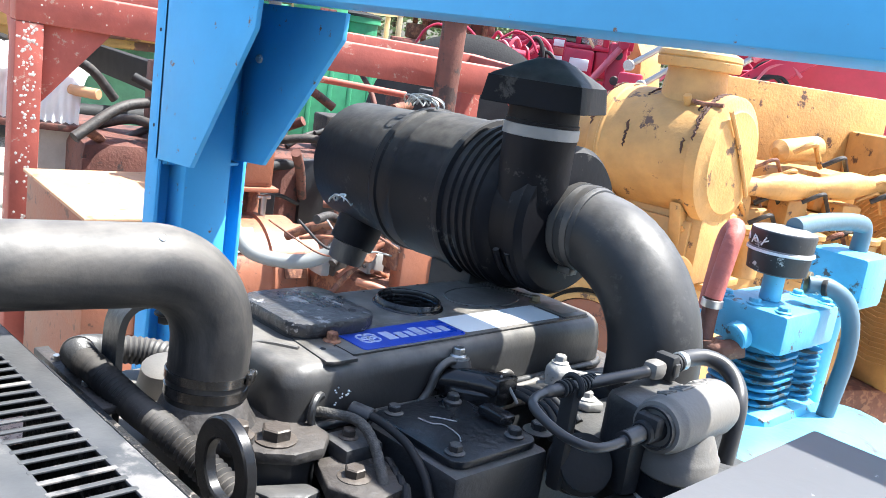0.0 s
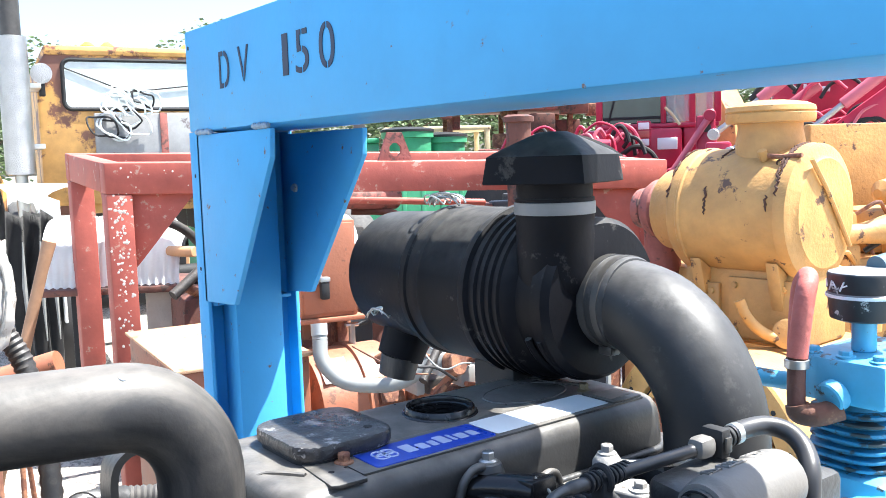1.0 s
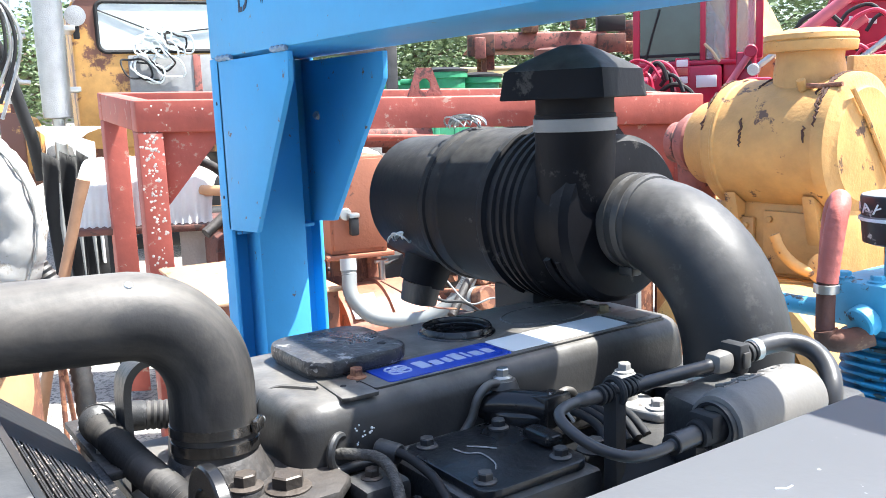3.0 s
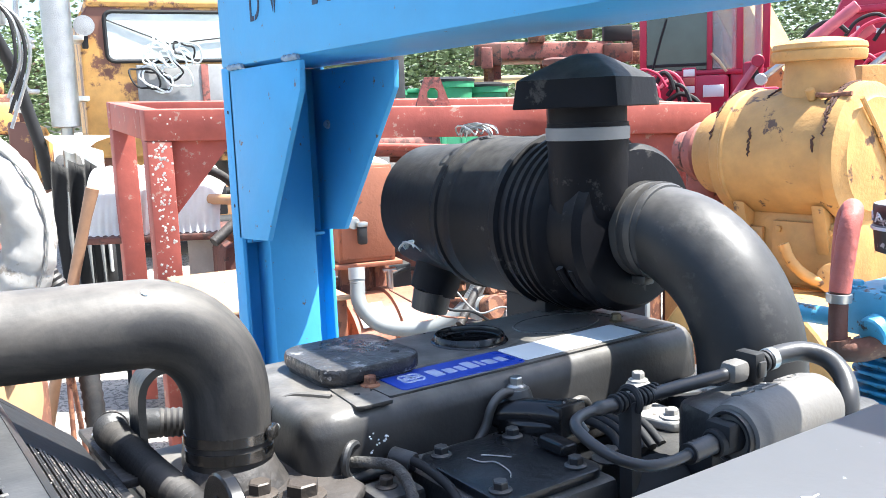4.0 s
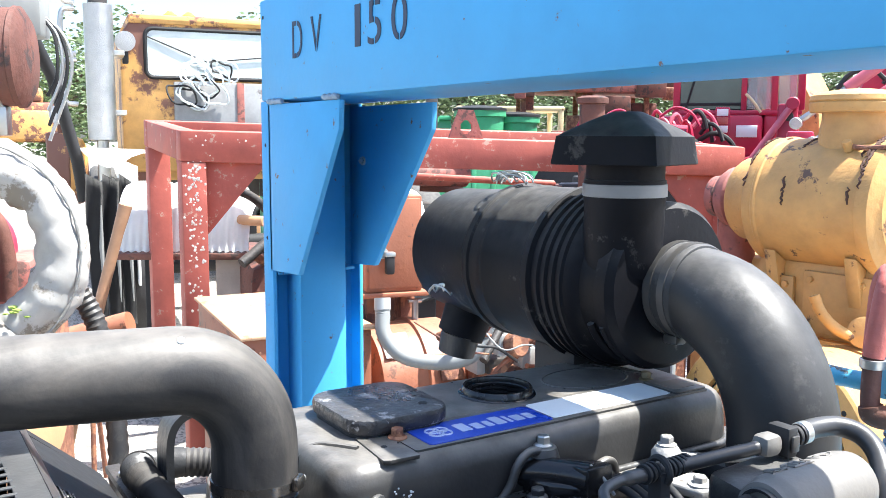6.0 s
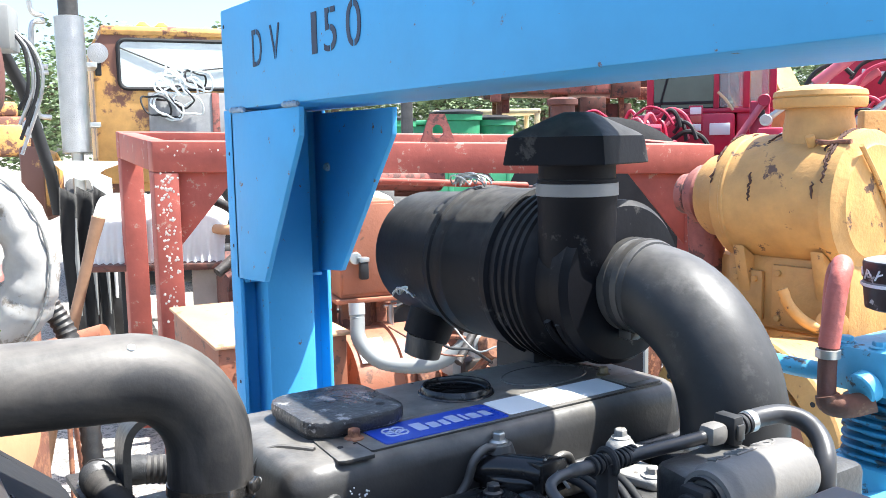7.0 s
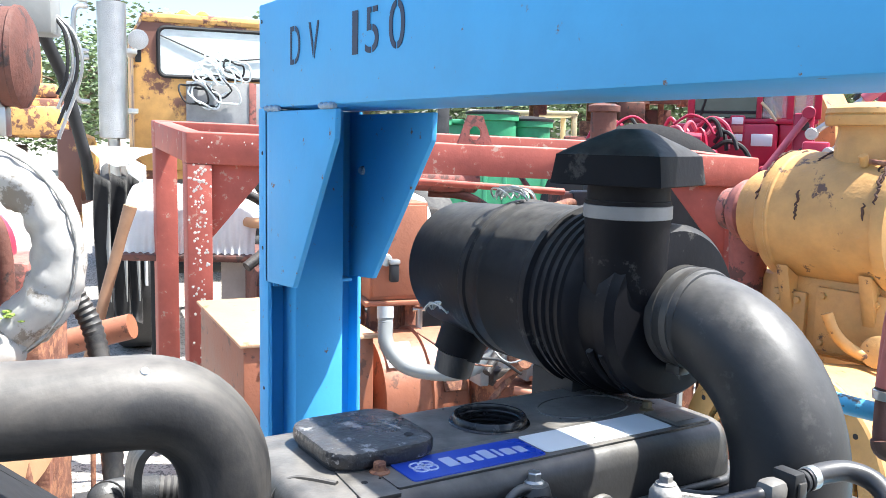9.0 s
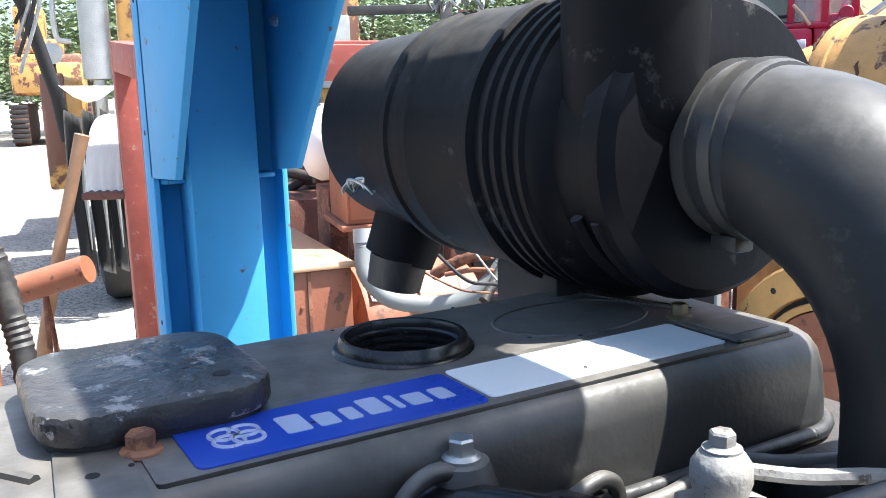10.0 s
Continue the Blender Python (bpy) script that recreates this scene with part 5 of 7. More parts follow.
# ---- yellow engine with its large air filter ----
yel = thing("yellow_engine", (-1.9, 3.6, 0), "large yellow diesel engine with flaking paint", "engine")
YE = frame_of((-2.43, 2.99, 0), (0.42, 0.91))
part("base_rail", lbox(YE, (-0.1, -0.25, 0.15), (2.3, 0.5, 0.34), 0.02), "rust", yel)
for u in (0.1, 2.0):
    part("foot", lbox(YE, (u, -0.2, 0), (u + 0.15, 0.45, 0.151), 0.01), "wood", yel, "timber bearer")
YW = frame_of((-1.73, 2.6, 0), (0, 1))
part("flywheel_housing", moved(lathe(B(), (0, 0, 0.64), (1, 0, 0), [(0.03, 0.3), (0.002, 0.303), (0, 0.307), (0, 0.388), (0.008, 0.396), (0.03, 0.396), (0.04, 0.37), (0.22, 0.34), (0.5, 0.3), (0.52, 0.2)], 56, False), YW), "yellow", yel, "round yellow flywheel housing with bolt holes")
part("housing_gap", moved(lathe(B(), (0, 0, 0.64), (1, 0, 0), [(0.032, 0.02), (0.031, 0.302)], 56), YW), "black", yel)
part("starter_ring", moved(lathe(B(), (0, 0, 0.64), (1, 0, 0), [(0.028, 0.283), (0.006, 0.283), (0.003, 0.28), (0.003, 0.266), (0.006, 0.262), (0.028, 0.262)], 56, False), YW), "yellow", yel, "dull yellow ring round the flywheel")
part("flywheel", moved(lathe(B(), (0, 0, 0.64), (1, 0, 0), [(0.026, 0.26), (0.012, 0.258), (0.008, 0.19), (0.016, 0.185), (0.018, 0.1), (0.006, 0.095), (0.004, 0.02)], 48), YW), "orange", yel, "rust red flywheel disc")
for k in range(16):
    a = radians(22.5 * k + 8)
    part("bolt_hole", lrod(YW, (-0.0015, 0.35 * math.cos(a), 0.64 + 0.35 * math.sin(a)), (0.004, 0.35 * math.cos(a), 0.64 + 0.35 * math.sin(a)), 0.009, seg=10), "black", yel)
part("housing_foot", box(B(), (-1.9, 2.66, 0.0), (-1.56, 2.9, 0.35), 0.02), "rust", yel)
part("crankcase", lbox(YE, (0.15, -0.22, 0.34), (1.75, 0.34, 0.95), 0.04), "yellow", yel)
part("cylinder_block", lbox(YE, (0.25, -0.16, 0.95), (1.75, 0.3, 1.2), 0.03), "yellow", yel)
for k in range(4):
    u = 0.5 + 0.32 * k
    part("rocker_box", lbox(YE, (u, -0.1, 1.2), (u + 0.26, 0.2, 1.4), 0.03), "yellow", yel)
    part("exhaust_port", lbox(YE, (u + 0.05, -0.24, 1.12), (u + 0.17, -0.09, 1.27), 0.02), "yellow", yel)
    part("fuel_canister", lrod(YE, (u + 0.1, -0.36, 0.92), (u + 0.1, -0.36, 1.12), 0.06), "yellow", yel)
    part("canister_lid", lrod(YE, (u + 0.1, -0.36, 1.12), (u + 0.1, -0.36, 1.145), 0.072), "yellow", yel)
part("exhaust_manifold", moved(tube(B(), spline([(0.35, -0.22, 1.27), (0.8, -0.24, 1.3), (1.3, -0.24, 1.34), (1.75, -0.2, 1.38)], 10), lambda t: 0.055 + 0.012 * math.sin(t * 25), 20), YE), "yellow", yel)
part("pipe", moved(tube(B(), spline([(-0.02, -0.1, 1.08), (0.05, -0.2, 1.02), (0.16, -0.27, 0.97), (0.27, -0.27, 0.99)], 8), 0.028, 14), YE), "yellow", yel)
part("bolt_flange", lbox(YE, (0.02, -0.24, 0.82), (0.36, -0.16, 1.06), 0.02), "yellow", yel)
for k in range(4):
    part("flange_bolt", lrod(YE, (0.08 + 0.22 * (k % 2), -0.26, 0.87 + 0.14 * (k // 2)), (0.08 + 0.22 * (k % 2), -0.24, 0.87 + 0.14 * (k // 2)), 0.02, seg=6), "yellow", yel)
random.seed(31)
for k in range(30):
    u, v, z = random.uniform(0.3, 1.7), random.uniform(-0.3, -0.15), random.uniform(1.0, 1.5)
    a = V(u, v, z)
    part("fuel_pipe", moved(tube(B(), spline([a, a + V(0.07, -0.04, 0.05), a + V(0.15, 0.02, 0.02), a + V(0.22, 0.05, -0.06)], 5), random.uniform(0.007, 0.014), 8), YE), random.choice(("yellow", "yellow", "rust", "dirty_iron")), yel)
part("oil_can", moved(lathe(B(), (1.15, -0.12, 1.47), (1, 0.25, 0.12), [(0, 0.02), (0.03, 0.055), (0.3, 0.06), (0.34, 0.03)], 20), YE), "yellow", yel)
# radiator at the far end
part("radiator_panel", lbox(YE, (1.15, 0.36, 1.15), (2.25, 0.42, 1.79), 0.01), "yellow", yel)
part("radiator_frame", lbox(YE, (2.0, -0.65, 0.34), (2.2, 0.36, 1.6), 0.02), "yellow", yel)
for k in range(18):
    r = 0.07 + 0.026 * k
    part("fan_guard_ring", moved(tube(B(), [(1.97, -0.16 + r * math.cos(a), 0.98 + r * math.sin(a)) for a in (radians(15 * i) for i in range(25))], 0.004, 6, False), YE), "yellow", yel)
# air filter body and its cap
AF = frame_of((-2.17, 3.16, 1.44), (0.998, 0.05))
part("air_filter", moved(lathe(B(), (0, 0, 0), (1, 0, 0), [(-0.12, 0.12), (-0.115, 0.155), (-0.1, 0.165), (0.005, 0.175), (0.015, 0.2), (0.025, 0.236), (0.04, 0.245), (0.07, 0.245), (0.075, 0.25), (0.085, 0.25), (0.09, 0.243), (0.48, 0.243), (0.485, 0.255), (0.5, 0.258), (0.53, 0.255), (0.54, 0.235), (0.545, 0.21), (0.555, 0.2), (0.558, 0.12), (0.562, 0.1), (0.562, 0.02)], 56), AF), "yellow", yel, "yellow air filter canister with cracked flaking paint")
part("cap_neck", moved(lathe(B(), (0.33, 0, 0.17), (0, 0, 1), [(0, 0.13), (0.1, 0.125), (0.14, 0.118), (0.2, 0.118)], 40), AF), "yellow", yel)
part("filter_cap", moved(lathe(B(), (0.33, 0, 0.335), (0, 0, 1), [(0, 0.11), (0.002, 0.158), (0.01, 0.162), (0.035, 0.164), (0.04, 0.158), (0.045, 0.164), (0.062, 0.16), (0.075, 0.13), (0.085, 0.06), (0.088, 0.01)], 48), AF), "yellow", yel)
part("coupling", moved(lathe(B(), (-0.28, 0, 0), (1, 0, 0), [(0, 0.06), (0.01, 0.085), (0.05, 0.09), (0.06, 0.075), (0.075, 0.11), (0.1, 0.125), (0.125, 0.125), (0.145, 0.105), (0.16, 0.13)], 36), AF), "rust_pink", yel, "rusty pink turbo coupling")
part("intake_riser", lrod(AF, (-0.19, 0.02, 0), (-0.19, 0.06, -0.45), 0.075), "rust_pink", yel)
for u in (0.1, 0.42):
    part("filter_cradle", lprism(AF, [(-0.19, -0.17), (-0.1, -0.225), (0.1, -0.225), (0.19, -0.17), (0.1, -0.5), (-0.1, -0.5)], "x", u, u + 0.05, 0.006), "yellow", yel)
part("support_casting", lbox(AF, (0.03, -0.12, -0.49), (0.54, 0.2, -0.21), 0.02), "yellow", yel)
for u0, u1, z0, z1 in ((0.06, 0.2, -0.46, -0.27), (0.24, 0.5, -0.47, -0.24)):
    pad = part("bolted_plate", lbox(AF, (u0, -0.14, z0), (u1, -0.118, z1), 0.006), "yellow", yel)
    for uu, zz in ((u0 + 0.03, z0 + 0.03), (u1 - 0.03, z0 + 0.03), (u0 + 0.03, z1 - 0.03), (u1 - 0.03, z1 - 0.03)):
        part("plate_bolt", lrod(AF, (uu, -0.152, zz), (uu, -0.139, zz), 0.013, seg=6), "yellow", pad)
part("support_plate", lbox(AF, (0.0, -0.02, -0.52), (0.55, 0.3, -0.49), 0.006), "yellow", yel)
part("drain_pipe", tube(B(), spline([(-1.774, 2.888, 1.14), (-1.752, 2.902, 1.08), (-1.718, 2.937, 1.029), (-1.681, 2.983, 1.001), (-1.66, 3.017, 1.015)], 6), 0.02, 14), "yellow", yel)
part("drain_flange", lathe(B(), (-1.66, 3.017, 1.015), (0.3, -0.5, 0.1), [(0, 0.05), (0.006, 0.055), (0.03, 0.055), (0.034, 0.045)], 24), "yellow", yel)
part("clamp_rod", moved(tube(B(), [(0.40, -0.14, 0.215), (0.46, -0.15, 0.21), (0.54, -0.15, 0.215)], 0.009, 8), AF), "rust", yel)
part("clamp_nut", lrod(AF, (0.39, -0.14, 0.2), (0.39, -0.16, 0.235), 0.016), "yellow", yel)
part("face_strap", moved(tube(B(), [(0.565, -0.13, 0.2), (0.57, -0.04, 0.1), (0.57, 0.06, -0.02), (0.568, 0.15, -0.13)], 0.009, 8), AF), "yellow", yel)
random.seed(41)
for k in range(34):
    if k < 17:
        a0 = math.pi * 0.25 + k * 0.115 + random.uniform(-0.04, 0.04)
        h = 0.482 + random.uniform(-0.012, 0.012)
        r = 0.2565
    else:
        a0, h, r = random.uniform(0.7, 2.9), random.choice((0.03, 0.086, 0.2, 0.4, 0.45)), 0.2435
    if abs(a0 - math.pi / 2) < 0.5 and 0.2 < h < 0.43:
        continue
    pl = []
    for i in range(8):
        a = a0 + 0.035 * i
        pl.append((h + random.uniform(-0.006, 0.006), r * math.cos(a) * (1.0), r * math.sin(a)))
    part("paint_crack", moved(tube(B(), [(x, -y if y > 0 else y, z) for x, y, z in pl], lambda t: 0.002 + 0.0035 * math.sin(math.pi * t), 6), AF), "flake_dark", yel)

# ---- blue air compressor beside the engine ----
cmp_ = thing("air_compressor", (-0.72, 1.72, 0.2), "blue piston air compressor with fins, hoses and a black intake filter", "compressor")
CX, CY = -0.715, 1.735
part("tank", moved(lathe(B(), (-0.62, 1.38, 0.83), (0.1, 1, 0), [(0, 0.08), (0.03, 0.19), (0.1, 0.24), (0.6, 0.24), (0.67, 0.2), (0.7, 0.08)], 40), Matrix.Identity(4)), "blue_deep", cmp_, "sun-bleached blue tank")
part("tank_foot", box(B(), (-0.72, 1.5, 0.255), (-0.5, 1.6, 0.64), 0.01), "blue_deep", cmp_)
part("tank_foot", box(B(), (-0.72, 1.9, 0.255), (-0.5, 2.0, 0.64), 0.01), "blue_deep", cmp_)
part("crankcase", box(B(), (CX - 0.1, CY - 0.09, 0.75), (CX + 0.1, CY + 0.17, 1.09), 0.03), "blue_deep", cmp_)
for k in range(7):
    z = 1.095 + 0.0165 * k
    part("cooling_fin", moved(prism(B(), rounded(CX - 0.075, CY - 0.08, CX + 0.075, CY + 0.08, 0.05, 5), "z", z, z + 0.006, 0.001), Matrix.Identity(4)), "fin_blue", cmp_)
    part("cooling_fin", moved(prism(B(), rounded(CX - 0.03, CY + 0.086, CX + 0.085, CY + 0.165, 0.035, 5), "z", z, z + 0.006, 0.001), Matrix.Identity(4)), "fin_blue", cmp_)
part("cylinder", rod(B(), (CX, CY, 1.085), (CX, CY, 1.22), 0.06), "blue_deep", cmp_)
part("cylinder", rod(B(), (CX + 0.03, CY + 0.125, 1.085), (CX + 0.03, CY + 0.125, 1.22), 0.034), "blue_deep", cmp_)
part("cylinder_head", box(B(), (CX - 0.085, CY - 0.085, 1.215), (CX + 0.09, CY + 0.165, 1.30), 0.012), "blue_deep", cmp_)
for k in range(6):
    hex_bolt(cmp_, (CX - 0.06 + 0.063 * (k % 3), CY - 0.06 + 0.2 * (k // 3), 1.3), (0, 0, 1), 0.012, 0.012, "blue_deep", "bolt")
part("filter_stem", rod(B(), (CX - 0.0, CY + 0.01, 1.3), (CX, CY + 0.01, 1.365), 0.022), "blue_deep", cmp_)
bm = B()
lathe(bm, (CX, CY + 0.01, 1.36), (0, 0, 1), [(0, 0.05), (0.004, 0.06), (0.04, 0.064), (0.044, 0.067), (0.05, 0.067), (0.053, 0.064), (0.085, 0.066), (0.09, 0.064), (0.094, 0.05)], 36)
filt_b = part("intake_filter", bm, "chalky_black", cmp_, "black intake filter with scratched chalk marks")
bm = B()
lathe(bm, (CX, CY + 0.01, 1.404), (0, 0, 1), [(0, 0.0672), (0.0006, 0.0684), (0.0054, 0.0684), (0.006, 0.0672)], 36, False)
part("filter_band", bm, "label_white", filt_b)
for k, a0 in enumerate((205, 232, 258)):
    bm = B()
    for s in range(3 - (k == 2)):
        a, a2 = radians(a0 + 5 * s), radians(a0 + 5 * s + 8)
        tube(bm, [(CX + 0.0655 * math.cos(a), CY + 0.01 + 0.0655 * math.sin(a), 1.418 + 0.008 * s), (CX + 0.066 * math.cos(a2), CY + 0.01 + 0.066 * math.sin(a2), 1.436 - 0.006 * s)], 0.0016, 6)
    part("chalk_mark", bm, "label_white", filt_b)
hp = spline([(CX - 0.05, CY - 0.13, 1.205), (CX - 0.055, CY - 0.125, 1.235), (CX - 0.055, CY - 0.122, 1.3), (CX - 0.05, CY - 0.11, 1.4), (CX - 0.055, CY - 0.09, 1.435), (CX - 0.075, CY - 0.06, 1.44), (CX - 0.1, CY - 0.04, 1.4), (CX - 0.12, CY - 0.02, 1.25)], 8)
bm = B()
tube(bm, hp[16:], 0.0185, 18)
part("hose", bm, "red_hose", cmp_, "faded red rubber hose")
bm = B()
tube(bm, hp[2:18], 0.0165, 16)
part("pipe", bm, "rust_brown", cmp_, "rusty pipe stub")
bm = B()
lathe(bm, hp[14], (0, 0.02, 1), [(0, 0.019), (0.001, 0.022), (0.016, 0.022), (0.017, 0.019)], 20, False)
part("hose_clamp", bm, "steel", cmp_)
bm = B()
tube(bm, spline([(CX - 0.05, CY - 0.13, 1.215), (CX - 0.045, CY - 0.128, 1.2), (CX - 0.02, CY - 0.115, 1.198), (CX + 0.01, CY - 0.085, 1.21)], 6), 0.021, 16)
part("pipe_elbow", bm, "rust", cmp_)
bm = B()
rod(bm, (CX - 0.005, CY - 0.105, 1.228), (CX + 0.0, CY - 0.08, 1.236), 0.03)
part("pipe_nut", bm, "blue_deep", cmp_)
bm = B()
tube(bm, [(CX - 0.2, CY - 0.1, 1.245), (CX - 0.14, CY - 0.09, 1.242), (CX - 0.08, CY - 0.075, 1.24)], 0.018, 12)
part("pipe_fitting", bm, "blue_deep", cmp_)
bm = B()
box(bm, (CX - 0.04, CY + 0.235, 1.28), (CX + 0.1, CY + 0.37, 1.40), 0.014)
part("cooler_box", bm, "blue_deep", cmp_)
bm = B()
tube(bm, spline([(CX + 0.0, CY + 0.05, 1.455), (CX + 0.01, CY + 0.18, 1.465), (CX + 0.03, CY + 0.29, 1.465), (CX + 0.035, CY + 0.33, 1.45), (CX + 0.035, CY + 0.33, 1.39)], 8), 0.02, 16)
part("outlet_pipe", bm, "hose_blue", cmp_)
bm = B()
rod(bm, (CX + 0.0, CY + 0.29, 0.6), (CX + 0.02, CY + 0.29, 1.285), 0.034)
part("riser", bm, "blue_deep", cmp_)
bm = B()
tube(bm, spline([(CX + 0.05, CY + 0.06, 1.345), (CX + 0.085, CY + 0.09, 1.345), (CX + 0.12, CY + 0.12, 1.31), (CX + 0.135, CY + 0.135, 1.22), (CX + 0.125, CY + 0.13, 1.08), (CX + 0.11, CY + 0.11, 0.9)], 10), 0.0185, 18)
part("hose", bm, "hose_blue", cmp_, "thick blue grey hose")
for k in range(3):
    bm = B()
    rod(bm, (CX + 0.04 + 0.018 * k, CY + 0.075, 1.345), (CX + 0.05 + 0.018 * k, CY + 0.077, 1.346), 0.024 - 0.003 * k)
    part("hose_fitting", bm, ("old_brass", "steel", "black")[k], cmp_)

# ---- white wrapped ring duct and the red pump seen through it ----
RD = frame_of((-2.78, 0.40, 1.35), (0.93, -0.36))
duct_w = thing("wrapped_duct", (-2.72, 0.47, 0.0), "dirty white cloth wrapped ring duct with a stitched seam", "duct")
bm = B()
random.seed(6)
SEG, PR = 96, 18
ls = []
for i in range(SEG):
    a = 2 * math.pi * i / SEG
    ring = []
    for k in range(PR):
        b = 2 * math.pi * k / PR
        w = noise.noise(V(math.cos(a) * 3, math.sin(a) * 3, math.cos(b) * 1.2 + 2 * math.sin(b))) * 0.022 + noise.noise(V(math.cos(a) * 9, math.sin(a) * 9, b)) * 0.008
        rr = 0.228 + (0.071 + w) * math.cos(b)
        ring.append(bm.verts.new(((0.12 + w) * math.sin(b), rr * math.cos(a), rr * math.sin(a) * 1.08)))
    ls.append(ring)
for i in range(SEG):
    p, q = ls[i], ls[(i + 1) % SEG]
    for k in range(PR):
        bm.faces.new((p[k], p[(k + 1) % PR], q[(k + 1) % PR], q[k]))
part("wrap", moved(bm, RD), "white_wrap", duct_w, "", 80)
part("seam_cord", moved(tube(B(), [(0.085, 0.292 * math.cos(a), 0.315 * math.sin(a)) for a in (2 * math.pi * i / 60 for i in range(61))], lambda t: 0.004 + 0.002 * math.sin(t * 240), 8, False), RD), "dirty_rope", duct_w, "frayed grey seam cord")
for u, v in ((-0.12, -0.22), (-0.12, 0.12), (0.1, -0.22), (0.1, 0.12)):
    part("leg", lbox(RD, (u, v, -1.35), (u + 0.04, v + 0.04, -0.42), 0.004), "rust", duct_w, "rusty angle iron leg")
part("cradle", lbox(RD, (-0.14, -0.26, -0.42), (0.16, 0.18, -0.37), 0.006), "rust", duct_w)
bm = B()
bmesh.ops.create_icosphere(bm, subdivisions=4, radius=0.17, matrix=Matrix.Translation((0.06, -0.05, -0.27)) @ Matrix.Diagonal((0.8, 1.1, 0.7, 1)))
for v in bm.verts:
    v.co += v.co.normalized() * noise.noise(v.co * 9) * 0.02
part("cloth_bundle", moved(bm, RD), "white_wrap", duct_w, "mossy white cloth bundle", 80)
random.seed(9)
bm = B()
for k in range(70):
    a = V(random.gauss(0.11, 0.03), random.gauss(0.02, 0.05), -0.175 + random.uniform(-0.02, 0.02))
    bmesh.ops.create_icosphere(bm, subdivisions=1, radius=random.uniform(0.006, 0.014), matrix=Matrix.Translation(a) @ Matrix.Diagonal((1, 1.4, 0.5, 1)))
tagged(part("moss", moved(bm, RD), "moss", duct_w), kind="stuff")
pump_r = thing("red_pump", (-3.2, 0.4, 0), "weathered red water pump behind the ring duct", "pump")
PF = frame_of((-3.25, 0.38, 0), (0.93, -0.36))
part("casing", moved(lathe(B(), (-0.1, 0.0, 1.3), (1, 0, 0), [(0, 0.1), (0.02, 0.16), (0.2, 0.17), (0.24, 0.12), (0.3, 0.1)], 32), PF), "crimson", pump_r)
part("bent_pipe", moved(tube(B(), spline([(0.15, -0.1, 1.42), (0.16, 0.05, 1.47), (0.16, 0.15, 1.42), (0.15, 0.18, 1.3), (0.14, 0.18, 1.15)], 8), 0.03, 16), PF), "rust_brown", pump_r)
part("bent_pipe", moved(tube(B(), spline([(0.1, -0.3, 1.3), (0.16, -0.18, 1.42), (0.2, -0.02, 1.44), (0.2, 0.08, 1.36)], 8), 0.028, 16), PF), "crimson", pump_r)
part("hood", lbox(PF, (-0.2, -0.2, 1.05), (0.1, 0.25, 1.28), 0.04), "rust_pink", pump_r)
part("stand", lbox(PF, (-0.25, -0.25, 0), (0.15, 0.28, 1.06), 0.02), "rust", pump_r)
part("ribbed_disc", moved(lathe(B(), (0.16, -0.05, 1.2), (1, 0, 0), [(0, 0.1), (0.02, 0.13), (0.06, 0.13), (0.08, 0.09)], 28), PF), "crimson", pump_r)
# drum overhead on a post
drum = thing("brown_drum", (-2.95, 0.44, 1.72), "red brown drum strapped to a post with a steel band", "drum")
DF = frame_of((-2.98, 0.5, 1.92), (0.93, -0.36))
part("shell", moved(lathe(B(), (0, -0.4, 0), (0, 1, 0), [(0, 0.1), (0.02, 0.145), (0.36, 0.15), (0.365, 0.158), (0.38, 0.158), (0.385, 0.15), (0.45, 0.15), (0.455, 0.156), (0.47, 0.154), (0.49, 0.12), (0.495, 0.02)], 44), DF), "rust_brown", drum)
part("strap", moved(lathe(B(), (0, -0.02, 0), (0, 1, 0), [(0, 0.152), (0.001, 0.154), (0.034, 0.154), (0.035, 0.152)], 44, False), DF), "steel", drum, "bright steel strap")
part("bracket", lbox(DF, (-0.03, -0.03, -0.24), (0.03, 0.02, -0.15), 0.004), "steel", drum)
part("post", lbox(DF, (-0.04, -0.3, -1.92), (0.04, -0.22, -0.14), 0.005), "rust", drum)
# leaning stick, fallen pipe, black hose
bm = B()
tube(bm, [(-4.48, 1.2, 1.34), (-4.495, 1.16, 1.2), (-4.52, 1.08, 0.9), (-4.56, 0.98, 0.5), (-4.6, 0.87, 0.0)], lambda t: 0.034 if t < 0.25 else 0.028, 12)
stick = single("wooden_handle", bm, "wood", "bare wooden tool handle leaning beside the duct", "tool handle")
rpipe = thing("rusty_pipe", (-4.25, 0.95, 0), "rusty orange pipe propped on a thin trestle over the gravel", "pipe")
bm = B()
lathe(bm, (-4.13, 1.12, 0.81), (-0.2, -0.3, -0.1), [(0, 0.045), (0.0, 0.058), (0.01, 0.06), (0.4, 0.06), (0.41, 0.066), (0.45, 0.066), (0.455, 0.05)], 28)
part("pipe", bm, "orange", rpipe)
for dx in (-0.05, 0.05):
    bm = B()
    rod(bm, (-4.25 + dx * 2.4, 0.98 - dx, 0), (-4.25 + dx * 0.3, 0.96, 0.72), 0.012)
    part("trestle_leg", bm, "rust", rpipe)
bm = B()
tube(bm, spline([(-2.86, 0.66, 1.22), (-2.83, 0.715, 1.1), (-2.8, 0.74, 0.95), (-2.77, 0.755, 0.8), (-2.75, 0.75, 0.5), (-2.72, 0.7, 0.1), (-2.6, 0.6, 0.035)], 14), 0.034, 16, wave=0.004)
single("black_hose", bm, "rubber", "ribbed black rubber hose hanging to the ground", "hose")
bm = B()
